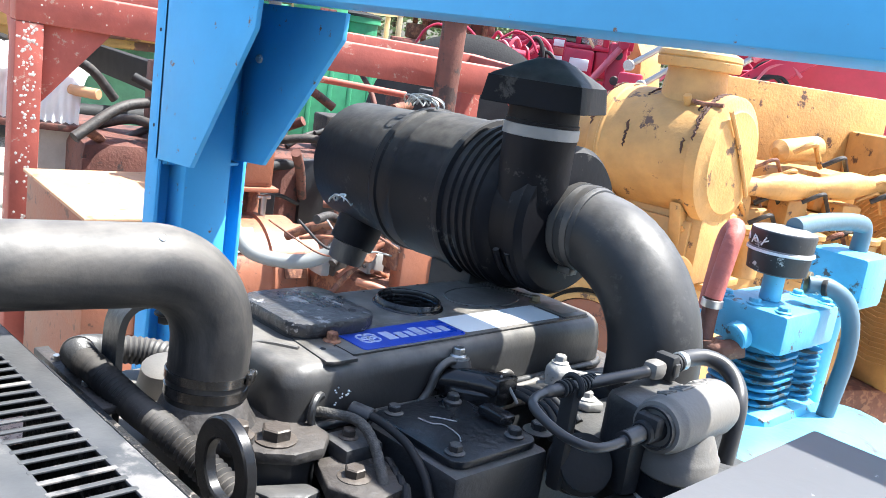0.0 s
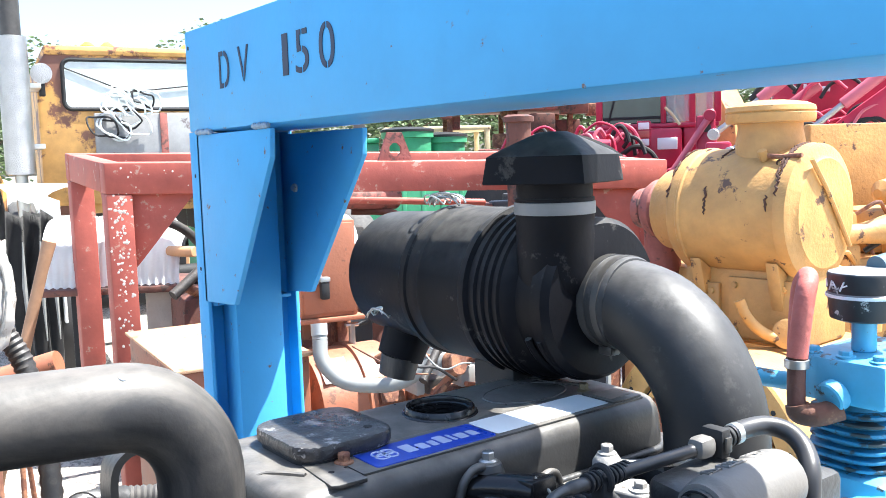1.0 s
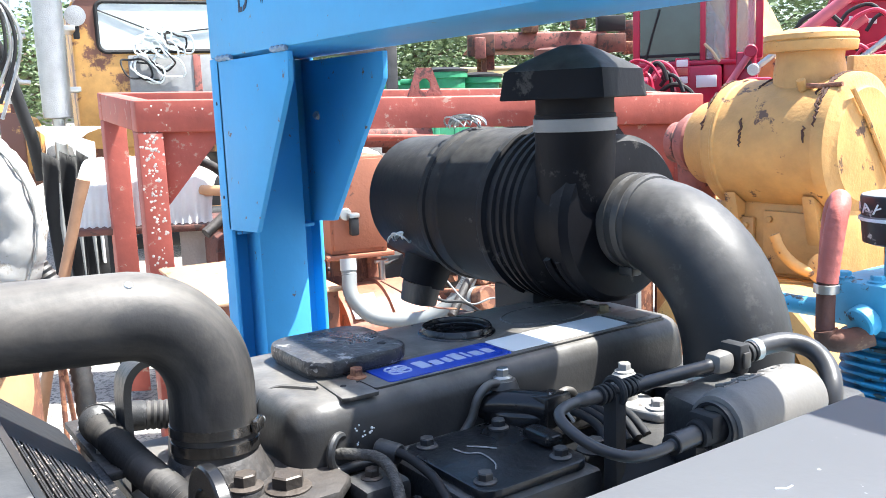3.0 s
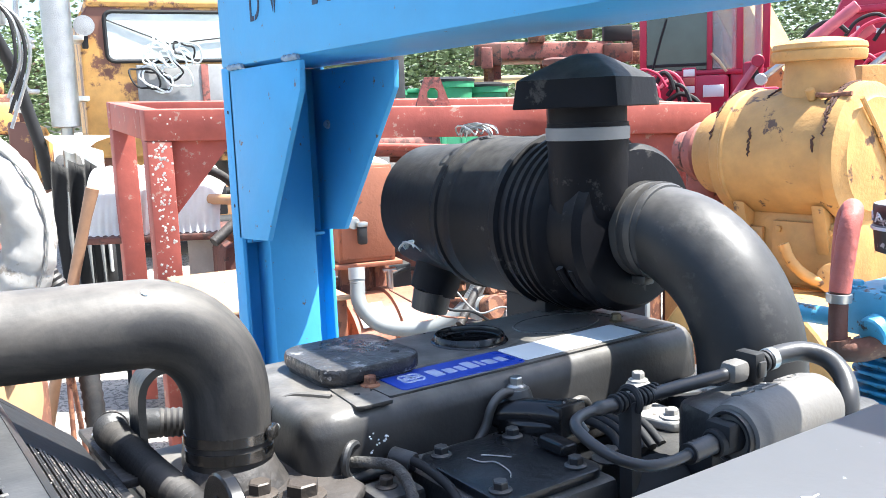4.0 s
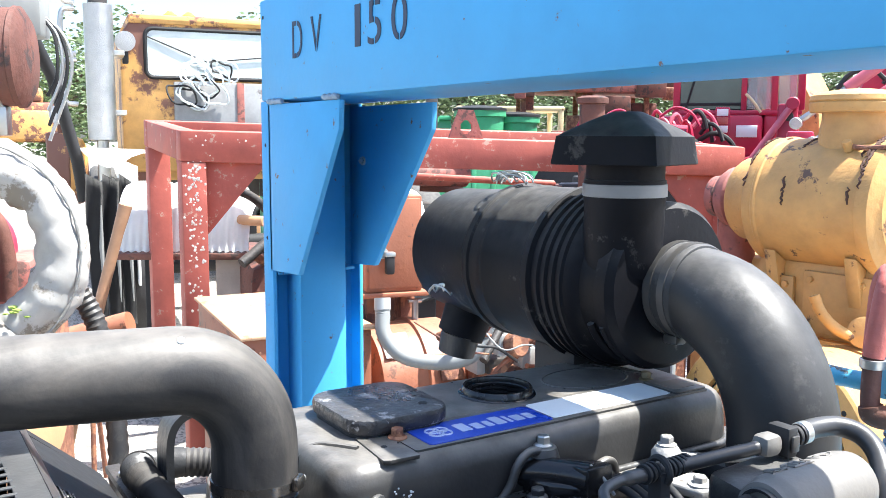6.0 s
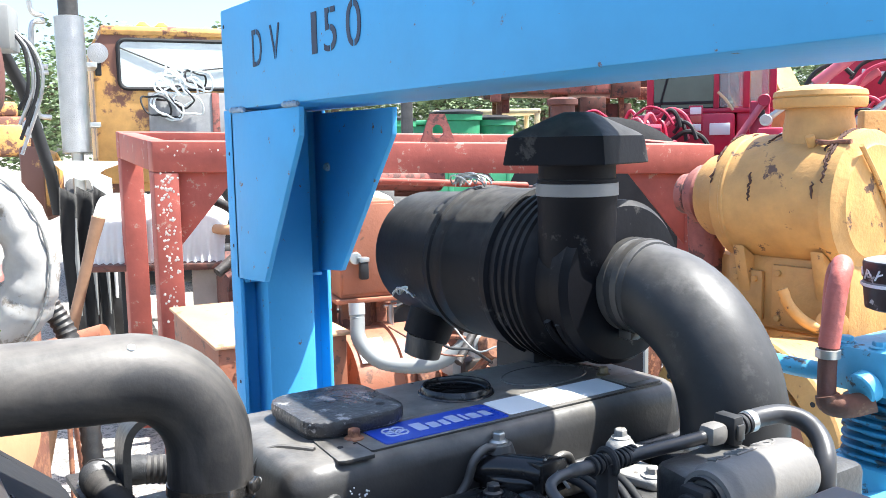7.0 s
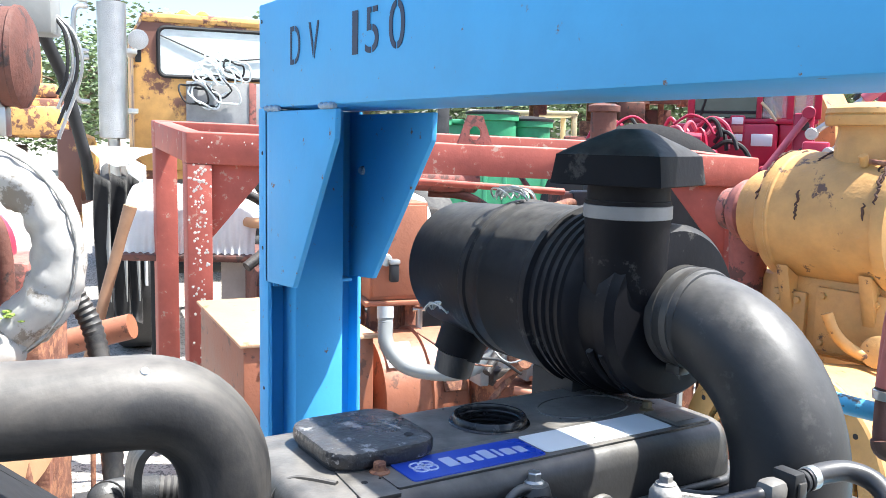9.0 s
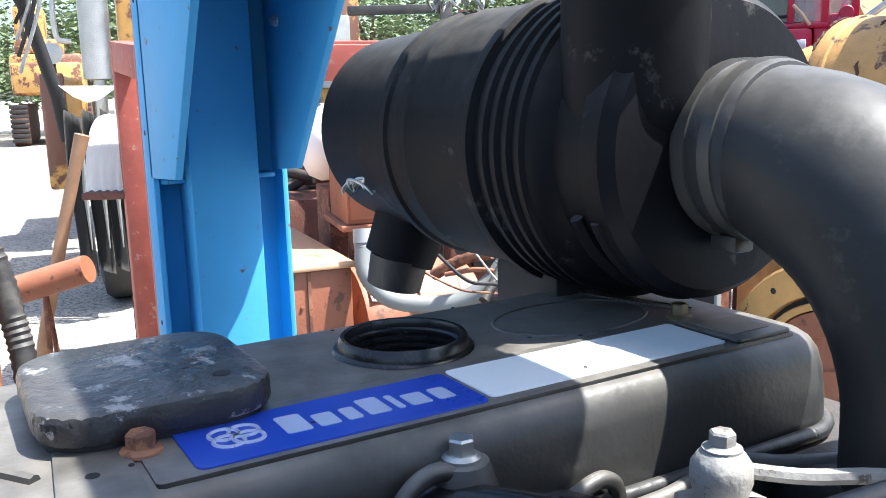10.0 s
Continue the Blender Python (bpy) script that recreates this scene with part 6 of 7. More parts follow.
lathe(bm, (-2.72, 0.36, 0.86), (0.5, 0.5, 0), [(0, 0.1), (0.02, 0.19), (0.06, 0.2), (0.08, 0.15), (0.12, 0.15), (0.14, 0.19), (0.17, 0.18), (0.19, 0.08)], 32)
single("yellow_reel", bm, "board", "tan wheel hub standing under the duct", "hub")

# ---- truck seen from behind ----
truck = thing("truck", (-10.0, 2.6, 0), "old yellow truck seen from behind, patched with rust", "truck")
TF = frame_of((-9.95, 2.24, 0), (-0.985, 0.17))
# local x runs forward from the back of the cab, y to the truck's left
part("cab_back", lprism(TF, [(-0.2, 1.3), (-0.2, 2.75), (-0.32, 2.93), (-2.6, 2.93), (-2.72, 2.75), (-2.72, 1.3)], "x", 0.0, 0.08, 0.03), "truck", truck, "yellow cab back with brown rust patches")
part("cab_roof", lbox(TF, (-0.03, -2.64, 2.88), (1.7, -0.28, 2.99), 0.05), "truck", truck)
part("cab_side", lbox(TF, (0.08, -0.28, 1.3), (1.7, -0.22, 2.85), 0.03), "truck", truck)
part("cab_side", lbox(TF, (0.08, -2.7, 1.3), (1.7, -2.64, 2.85), 0.03), "truck", truck)
part("cab_floor", lbox(TF, (0.06, -2.68, 1.2), (1.7, -0.22, 1.6), 0.03), "truck", truck)
part("lower_panel", lbox(TF, (-0.035, -2.6, 1.5), (-0.003, -0.74, 2.28), 0.015), "grey_panel", truck, "flat grey panel below the window")
part("panel_strap", lbox(TF, (-0.05, -1.5, 1.5), (-0.036, -1.42, 2.28), 0.004), "rust_pink", truck)
wn = part("rear_window", lprism(TF, [(-y, z) for y, z in rounded(0.48, 2.34, 2.35, 2.82, 0.07, 5)], "x", -0.014, -0.004, 0), "sky_glass", truck, "rear window that mirrors the sky")
bm = B()
out = [(-y, z) for y, z in rounded(0.46, 2.32, 2.37, 2.84, 0.08, 5)]
tube(bm, [(-0.012, y, z) for y, z in out + out[:1]], 0.022, 8, False)
part("window_seal", moved(bm, TF), "black", wn)
part("window_wire", moved(tube(B(), [(-0.025, -0.48, 2.75), (-0.03, -1.1, 2.5), (-0.03, -2.2, 2.62)], 0.008, 6), TF), "black", truck)
lamp = part("work_lamp", moved(lathe(B(), (-0.12, -0.25, 2.68), (-1, 0, 0), [(-0.11, 0.03), (-0.03, 0.085), (0, 0.105), (0.02, 0.105), (0.022, 0.09)], 24), TF), "chrome", truck, "round chrome work lamp")
part("lamp_bracket", lbox(TF, (-0.12, -0.28, 2.45), (-0.03, -0.22, 2.59), 0.01), "black", lamp)
for k, (y0, z0) in enumerate(((-0.75, 2.99), (-0.95, 2.99), (-1.8, 2.99))):
    part("roof_marker", moved(lathe(B(), (0.2, y0, z0 - 0.01), (0, 0, 1), [(0, 0.09), (0.03, 0.085), (0.075, 0.03)], 16), TF), "amber", truck)
random.seed(13)
for k in range(17):
    c = V(-0.12 - 0.03 * random.random(), -1.05 + random.gauss(0, 0.17), 2.3 + random.gauss(0, 0.11))
    r, t0 = random.uniform(0.1, 0.17), random.uniform(0, 6)
    part("cord_coil", moved(tube(B(), [c + V(0.03 * math.sin(a * 2), r * math.cos(a), r * 0.75 * math.sin(a + 0.4) + 0.02 * math.sin(3 * a + t0)) for a in (radians(12 * i) for i in range(31))], 0.011, 6, False), TF), "label_white" if k < 13 else "black", truck, "tangled white cord" if k < 13 else "")
# exhaust stack
stack = part("stack_shield", moved(lathe(B(), (-0.5, 0.02, 1.64), (0, 0, 1), [(0, 0.11), (0.01, 0.14), (1.35, 0.14), (1.36, 0.1)], 32), TF), "chrome", truck, "perforated bright steel exhaust shield")
part("stack_pipe", lrod(TF, (-0.5, 0.02, 2.95), (-0.5, 0.02, 5.0), 0.095), "dark_steel", stack)
part("stack_foot", lrod(TF, (-0.5, 0.02, 0.9), (-0.5, 0.02, 1.66), 0.06), "steel", stack)
for dz in (1.9, 2.5):
    part("stack_clamp", lbox(TF, (-0.5, -0.22, dz), (0.0, -0.1, dz + 0.05), 0.006), "steel", stack)
for k in range(3):
    part("hand_rail", moved(tube(B(), spline([(-0.45, 0.24, 2.0 + 0.5 * k), (-0.47, 0.36, 2.05 + 0.5 * k), (-0.47, 0.36, 2.4 + 0.5 * k), (-0.45, 0.24, 2.45 + 0.5 * k)], 6), 0.026, 8), TF), "chrome", truck)
part("front_fender", lbox(TF, (-0.33, 0.16, 0.95), (0.7, 0.52, 1.7), 0.17), "truck", truck)
part("fender_edge", lbox(TF, (-0.37, 0.34, 0.6), (-0.3, 0.56, 1.72), 0.05), "truck", truck)
part("mirror", moved(lathe(B(), (-0.35, 0.42, 1.9), (-1, 0, 0), [(0, 0.06), (0.03, 0.1), (0.05, 0.1), (0.055, 0.07)], 20), TF), "chrome", truck)
part("mirror_arm", lrod(TF, (-0.33, 0.42, 1.65), (-0.33, 0.42, 1.86), 0.025), "rust_brown", truck)


def truck_wheel(x, y):
    w = part("tyre", moved(lathe(B(), (x, y, 0.65), (0, 1, 0), [(-0.17, 0.36), (-0.175, 0.48), (-0.15, 0.61), (-0.1, 0.65), (0.1, 0.65), (0.15, 0.61), (0.175, 0.48), (0.17, 0.36)], 44), TF), "tyre", truck)
    part("rim", moved(lathe(B(), (x, y, 0.65), (0, 1, 0), [(-0.15, 0.25), (-0.16, 0.36), (0.16, 0.36), (0.155, 0.33), (0.06, 0.29), (0.06, 0.15), (0.12, 0.12), (0.12, 0.02)], 36), TF), "conduit", w)


for x in (2.45, -1.4, -2.75):
    truck_wheel(x, -0.05)
    truck_wheel(x, -2.5)
    part("axle", lrod(TF, (x, -2.4, 0.65), (x, -0.15, 0.65), 0.08), "black", truck)
for y in (-0.95, -1.95):
    part("chassis_rail", lbox(TF, (-3.5, y, 0.95), (3.2, y + 0.12, 1.22), 0.01), "black", truck)
part("bonnet", lbox(TF, (1.7, -2.2, 1.2), (3.8, -0.6, 2.0), 0.1), "truck", truck)
# corrugated white sheet draped over the rear wheels
sheet = B()
NU, NV = 72, 16
for i in range(NU + 1):
    for j in range(NV + 1):
        u, v = i / NU, j / NV
        y = 0.26 - 1.3 * v
        sag = 0.11 * math.sin(math.pi * min(1, (0.26 - y) / 0.36)) * max(0, 1 - u / 0.12)
        sheet.verts.new((-3.48 + 2.6 * u, y, 1.565 - sag - 0.05 * v + 0.012 * math.sin(y * 75)))
sheet.verts.ensure_lookup_table()
for i in range(NU):
    for j in range(NV):
        k = i * (NV + 1) + j
        sheet.faces.new((sheet.verts[k], sheet.verts[k + 1], sheet.verts[k + NV + 2], sheet.verts[k + NV + 1]))
bmesh.ops.solidify(sheet, geom=sheet.faces[:], thickness=0.006)
part("mud_cover", moved(sheet, TF), "white_sheet", truck, "white corrugated sheet laid over the rear wheels", 60)
for x in (-3.2, -1.0):
    part("cover_post", lbox(TF, (x, -0.9, 1.1), (x + 0.06, -0.84, 1.5), 0.004), "rust", truck)

for y0, y1, lean in ((0.245, 0.14, 0.0), (0.135, 0.03, 0.02), (0.025, -0.055, 0.05)):
    flap = B()
    for i in range(9):
        for j in range(15):
            u, v = i / 8, j / 14
            flap.verts.new((-3.52 + 0.03 * math.sin(u * 4 + 3 * v) + lean * v, y0 + (y1 - y0) * u + 0.012 * math.sin(v * 5), 1.42 - 0.06 * u - 1.05 * v))
    flap.verts.ensure_lookup_table()
    for i in range(8):
        for j in range(14):
            k = i * 15 + j
            flap.faces.new((flap.verts[k], flap.verts[k + 1], flap.verts[k + 16], flap.verts[k + 15]))
    bmesh.ops.solidify(flap, geom=flap.faces[:], thickness=0.008)
    part("mud_flap", moved(flap, TF), "tyre", truck, "black rubber flap hanging under the sheet", 80)
    part("flap_edge", moved(tube(B(), [(-3.56, y1 + 0.012, 1.2), (-3.55, y1 + 0.02, 0.9), (-3.55, y1 + 0.012, 0.5)], lambda t: 0.004 + 0.012 * math.sin(math.pi * t), 8), TF), "conduit", truck)
part("side_sheet", lbox(TF, (-3.5, -0.105, 0.6), (-0.9, -0.085, 1.47), 0.004), "white_sheet", truck, "white sheet hanging down the side")

# ---- white corrugated cover on a bench between the truck and the stand ----
bench = thing("covered_bench", (-5.0, 1.9, 0), "white corrugated sheet arched over parts on a low bench", "bench")
BF = frame_of((-4.95, 1.85, 0), (0.5, 0.86))
bm = B()
NU, NV = 90, 14
for i in range(NU + 1):
    for j in range(NV + 1):
        u, v = i / NU, j / NV
        x = -0.6 + 0.76 * u
        round_off = max(0, (x - 0.0) / 0.16)
        top = 1.4 - 0.13 * round_off ** 3
        a = v * 1.75
        fold = math.sin(min(a, math.pi / 2))
        bm.verts.new((x, -0.06 + 0.3 * (1 - math.cos(a)) + 0.006 * math.sin(x * 150), 1.02 + (top - 1.02) * fold + 0.004 * math.sin(x * 150)))
bm.verts.ensure_lookup_table()
for i in range(NU):
    for j in range(NV):
        k = i * (NV + 1) + j
        bm.faces.new((bm.verts[k], bm.verts[k + 1], bm.verts[k + NV + 2], bm.verts[k + NV + 1]))
bmesh.ops.solidify(bm, geom=bm.faces[:], thickness=0.005)
part("cover", moved(bm, BF), "white_sheet", bench, "bright white corrugated sheet", 60)
part("bench_top", lbox(BF, (-0.62, -0.09, 0.975), (0.2, 0.5, 1.012), 0.006), "rust_brown", bench)
for u in (-0.25,):
    part("block", lbox(BF, (u + 0.2, 0.0, 0), (u + 0.42, 0.3, 0.974), 0.015), "concrete", bench, "chipped concrete block")
part("pipe_end", lrod(BF, (0.26, -0.1, 1.2), (0.1, 0.0, 1.2), 0.03), "board", bench)
part("leg", lbox(BF, (-0.55, 0.3, 0), (-0.45, 0.4, 0.974), 0.01), "black", bench)
random.seed(23)
scrap = thing("scrap_engine", (-4.6, 2.6, 0), "heap of dark dismantled engine parts behind the stand", "scrap")
SF = frame_of((-4.55, 2.15, 0), (0.25, 0.97))
part("core", lbox(SF, (-0.3, -0.2, 0), (1.9, 0.6, 1.0), 0.08), "rust_brown", scrap)
for k in range(60):
    u, v, z = random.uniform(-0.35, 1.9), random.uniform(-0.35, 0.1), random.uniform(0.8, 1.45)
    mt = random.choice(("black_paint", "rust_brown", "dirty_iron", "rust", "black", "dirty_iron"))
    if random.random() < 0.5:
        s = [random.uniform(0.06, 0.25) for _ in range(3)]
        part("casting", lbox(SF, (u, v, z - 0.4), (u + s[0], v + s[1], z), 0.015), mt, scrap)
    else:
        a = V(u, v, z - 0.1)
        d = V(random.uniform(-1, 1), random.uniform(-0.5, 0.5), random.uniform(-0.4, 0.4)).normalized()
        part("pipe", moved(tube(B(), spline([a, a + d * 0.2, a + d * 0.45 + V(0, 0, -0.1)], 6), random.uniform(0.01, 0.032), 12), SF), mt, scrap)
part("red_disc", lrod(SF, (0.25, -0.42, 1.2), (0.25, -0.38, 1.2), 0.09), "crimson", scrap)
part("roller", lrod(SF, (0.25, -0.2, 1.5), (1.0, 0.0, 1.46), 0.07), "rust_pink", scrap)

# ---- far machines ----
def loader_wheel(t, f, x, y, r=0.68):
    w = part("tyre", moved(lathe(B(), (x, y, r), (0, 1, 0), [(-0.22, 0.52 * r), (-0.24, 0.81 * r), (-0.18, 0.97 * r), (0.18, 0.97 * r), (0.24, 0.81 * r), (0.22, 0.52 * r)], 40), f), "tyre", t)
    for k in range(22):
        part("tread_lug", moved(box(B(), (-0.05, -0.2, 0.93 * r), (0.05, 0.2, r * 1.0), 0.01), f @ Matrix.Translation((x, y, r)) @ Matrix.Rotation(2 * math.pi * k / 22, 4, "Y") @ Matrix.Rotation(radians(18 if k % 2 else -18), 4, "Z")), "tyre", w)
    part("rim", moved(lathe(B(), (x, y, r), (0, 1, 0), [(-0.2, 0.3 * r), (-0.21, 0.52 * r), (0.21, 0.52 * r), (0.2, 0.3 * r)], 24), f), "label_white", w)


# loader with a glazed cab: local x runs away from the yard, y to its left
l1 = thing("wheel_loader", (-5.932, 7.487, 0), "crimson wheel loader with a glazed cab and lamp cluster", "loader", "loaders in the yard")
f1 = frame_of((-5.932, 7.487, 0), (-0.638, 0.77))
part("chassis", lbox(f1, (0.2, -0.5, 0.5), (3.2, 0.7, 1.5), 0.05), "crimson", l1)
part("front_body", lbox(f1, (0.0, -0.25, 1.5), (1.6, 0.74, 1.92), 0.04), "crimson", l1)
part("side_step", lbox(f1, (0.1, -0.62, 1.42), (1.5, -0.255, 1.62), 0.03), "crimson", l1)
part("side_panel", lbox(f1, (0.12, -0.6, 1.64), (1.4, -0.26, 1.93), 0.03), "crimson", l1)
cab1 = part("cab", lbox(f1, (0.1, -0.62, 1.921), (1.6, 0.64, 1.975), 0.02), "crimson", l1)
for x in (0.1, 1.52):
    for y, w in ((0.56, 0.07), (-0.09, 0.055), (-0.385, 0.065), (-0.64, 0.07)):
        part("cab_pillar", lbox(f1, (x, y, 1.97), (x + 0.07, y + w, 3.02), 0.012), "crimson", cab1)
part("cab_roof", lbox(f1, (0.0, -0.7, 3.02), (1.7, 0.7, 3.14), 0.04), "label_white", cab1, "pale cab roof")
part("pane", lbox(f1, (0.125, -0.034, 1.985), (0.133, 0.558, 3.0), 0), "dark_glass", cab1)
part("pane", lbox(f1, (0.125, -0.32, 1.985), (0.133, -0.095, 3.0), 0), "glass", cab1)
part("pane", lbox(f1, (0.125, -0.57, 1.985), (0.133, -0.39, 3.0), 0), "glass", cab1)
part("window_bar", lbox(f1, (0.118, -0.034, 2.02), (0.124, 0.558, 2.05), 0.002), "black", cab1)
part("wiper", moved(tube(B(), [(0.11, 0.5, 2.0), (0.1, 0.42, 2.3), (0.1, 0.36, 2.5)], 0.012, 6), f1), "black", cab1)
part("seat", lbox(f1, (0.7, -0.2, 1.98), (1.1, 0.3, 2.5), 0.06), "black", cab1)
part("door_handle", moved(tube(B(), [(0.05, -0.079, 2.133), (0.04, -0.15, 2.06), (0.05, -0.227, 1.948)], 0.014, 8), f1), "cream", cab1, "cream grab handle")
cl = part("lamp_housing", lbox(f1, (-0.06, 0.065, 1.73), (-0.001, 0.205, 2.0), 0.012), "crimson", l1)
for k, mt in enumerate(("label_white", "red_hose", "label_white")):
    part("lens", lbox(f1, (-0.075, 0.08, 1.745 + 0.083 * k), (-0.061, 0.19, 1.815 + 0.083 * k), 0.006), mt, cl)
part("front_plate", lbox(f1, (-0.03, -0.2, 1.7), (-0.001, 0.0, 1.82), 0.006), "label_white", l1, "small pale plate")
part("tower", lbox(f1, (-0.3, -0.556, 0.9), (-0.1, -0.376, 2.02), 0.02), "crimson", l1)
for k in range(4):
    part("pin", lrod(f1, (-0.33, -0.47, 1.15 + 0.25 * k), (-0.301, -0.47, 1.15 + 0.25 * k), 0.045), "dark_steel", l1)
part("tower_foot", lbox(f1, (-0.1, -0.5, 1.0), (0.21, -0.38, 1.4), 0.02), "crimson", l1)
part("steering_ram", lrod(f1, (-0.42, -0.13, 1.46), (-0.36, -0.5, 2.01), 0.034), "pale_crimson", l1)
part("ram_eye", lrod(f1, (-0.4, -0.5, 2.02), (-0.28, -0.5, 2.02), 0.06), "crimson", l1)
part("lower_eye", lrod(f1, (-0.42, -0.13, 1.46), (0.01, -0.13, 1.46), 0.05), "crimson", l1)
part("cross_beam", lbox(f1, (-0.6, 0.3, 1.52), (-0.2, 1.5, 1.66), 0.03), "crimson", l1)
part("beam_arm", lbox(f1, (-0.22, 0.35, 1.5), (0.01, 0.6, 1.68), 0.02), "crimson", l1)
for y, z in ((0.45, 1.74), (0.75, 1.78), (1.1, 1.76)):
    part("valve_body", lrod(f1, (-0.45, y, z), (-0.45, y + 0.22, z + 0.01), 0.075), "crimson", l1)
    part("valve_cap", lrod(f1, (-0.45, y + 0.22, z + 0.01), (-0.45, y + 0.26, z + 0.01), 0.055), "chrome", l1)
random.seed(61)
for k in range(22):
    a = V(random.uniform(-0.5, -0.1), random.uniform(0.22, 1.3), random.uniform(1.64, 1.9))
    d = V(random.uniform(-0.1, 0.1), random.uniform(-0.3, 0.3), random.uniform(-0.02, 0.1))
    part("hydraulic_hose", moved(tube(B(), spline([a, a + d * 0.5 + V(0, 0, 0.07), a + d, a + d * 1.3 + V(0, 0, -0.14)], 6), random.uniform(0.012, 0.026), 8), f1), random.choice(("black", "crimson", "crimson", "pale_crimson")), l1)
for x in (0.35, 2.5):
    for y in (0.62, -0.82):
        loader_wheel(l1, f1, x, y, 0.7)
        part("axle", lrod(f1, (x, min(y, -0.2), 0.7), (x, max(y, 0.2), 0.7), 0.09), "black", l1)

# second loader, nearer, with its hood and lift linkage
l2 = thing("wheel_loader", (-3.498, 6.16, 0), "crimson wheel loader with bright lift rods and a numbered hood", "loader", "loaders in the yard")
f2 = frame_of((-3.498, 6.16, 0), (-0.519, 0.855))
part("chassis", lbox(f2, (0.3, -1.5, 0.5), (3.0, 0.1, 1.45), 0.05), "crimson", l2)
hood = part("engine_cover", moved(prism(B(), [(0.3, 1.88), (0.05, 2.5), (-0.1, 2.62), (-1.5, 2.62), (-1.5, 1.8), (-0.3, 1.82)], "x", 0.25, 2.2, 0.04), f2), "crimson", l2)
part("hood_lip", lbox(f2, (0.2, -1.5, 2.24), (0.249, 0.1, 2.29), 0.01), "crimson", hood)
for k in range(6):
    part("number_bar", moved(box(B(), (0.242, -0.02 - 0.032 * k, 2.115 - 0.006 * k), (0.249, 0.004 - 0.032 * k, 2.15 - 0.006 * k), 0.002), f2), "label_white", hood)
part("front_body", lbox(f2, (0.3, -1.5, 1.45), (1.8, 0.12, 1.83), 0.04), "crimson", l2)
for off, dx in ((0.0, 0.0), (0.36, 0.42)):
    part("lift_arm", moved(prism(B(), [(0.3 - off, 1.35), (0.12 - off, 1.56), (-0.25 - off, 1.88), (-0.75 - off, 2.25), (-0.85 - off, 2.1), (-0.3 - off, 1.68), (0.05 - off, 1.33)], "x", -0.15 + dx, -0.01 + dx, 0.02), f2), "crimson", l2)
for a, b, c in (((-0.28, 0.604, 1.791), (-0.28, 0.295, 2.024), (-0.28, 0.0, 2.25)), ((-0.3, -0.007, 1.772), (-0.3, -0.242, 1.962), (-0.3, -0.75, 2.36)), ((-0.12, 0.5, 1.66), (-0.12, 0.25, 1.86), (-0.12, -0.1, 2.12))):
    part("cylinder_rod", lrod(f2, a, b, 0.022), "chrome", l2, "bright steel ram rod")
    part("lift_cylinder", lrod(f2, b, c, 0.04), "pale_crimson", l2)
    part("rod_eye", lrod(f2, V(*a) + V(-0.04, 0, 0), V(*a) + V(0.05, 0, 0), 0.042), "chrome", l2)
part("linkage_post", lbox(f2, (-0.1, 0.5, 0.5), (0.02, 0.68, 1.74), 0.02), "crimson", l2)
part("linkage_beam", lbox(f2, (-0.12, -0.3, 1.3), (0.28, 0.7, 1.42), 0.02), "crimson", l2)
lh = part("lamp_housing", lbox(f2, (-0.1, -0.43, 1.68), (0.02, -0.31, 1.95), 0.015), "crimson", l2)
part("lamp_bracket", lbox(f2, (0.0, -0.42, 1.74), (0.31, -0.32, 1.8), 0.01), "crimson", lh)
for z in (1.886, 1.754):
    part("headlamp", moved(lathe(B(), (-0.1, -0.367, z), (-1, 0, 0), [(-0.02, 0.03), (0, 0.048), (0.02, 0.05), (0.025, 0.042), (0.03, 0.02)], 20), f2), "chrome", lh)
random.seed(71)
for k in range(16):
    a = V(random.uniform(-0.3, 0.15), random.uniform(-0.4, 0.5), random.uniform(1.7, 2.1))
    part("hydraulic_hose", moved(tube(B(), spline([a, a + V(0.02, -0.07, 0.1), a + V(0.03, -0.2, 0.14), a + V(0.02, -0.3, 0.06)], 6), random.uniform(0.01, 0.018), 8), f2), random.choice(("black", "black", "crimson", "pale_crimson")), l2)
for x in (0.6, 2.5):
    for y in (0.2, -1.7):
        loader_wheel(l2, f2, x, y, 0.66)

# yellow excavator boom between the loaders
exb = thing("excavator_boom", (-8.0, 10.2, 0), "rusty yellow excavator boom standing among the loaders", "excavator")
bm = B()
prism(bm, [(-9.3, 5.2), (-8.9, 5.3), (-6.9, 2.0), (-6.7, 0.4), (-7.5, 0.0), (-7.7, 1.9)], "y", 10.2, 10.7, 0.05)
part("boom", bm, "yellow", exb)
bm = B()
rod(bm, (-8.7, 10.1, 3.9), (-7.2, 10.1, 1.6), 0.09)
part("ram", bm, "rust_brown", exb)
# rusty tractor with a tan roof
old = thing("rusty_tractor", (-9.6, 8.6, 0), "rust brown tractor piled with rusty fittings under a canopy", "tractor")
OF = frame_of((-9.4, 8.0, 0), (0.55, 0.83))
part("body", lbox(OF, (-0.6, -0.4, 0.7), (1.6, 0.5, 1.55), 0.08), "rust_brown", old)
part("canopy", lprism(OF, [(-0.7, 2.3), (-0.5, 2.52), (1.1, 2.48), (1.3, 2.25)], "y", -0.6, 0.6, 0.03), "rust_pink", old)
for x in (-0.5, 0.3, 1.1):
    for y in (-0.5, 0.45):
        part("canopy_post", lbox(OF, (x, y, 1.5), (x + 0.07, y + 0.06, 2.32), 0.01), "rust", old)
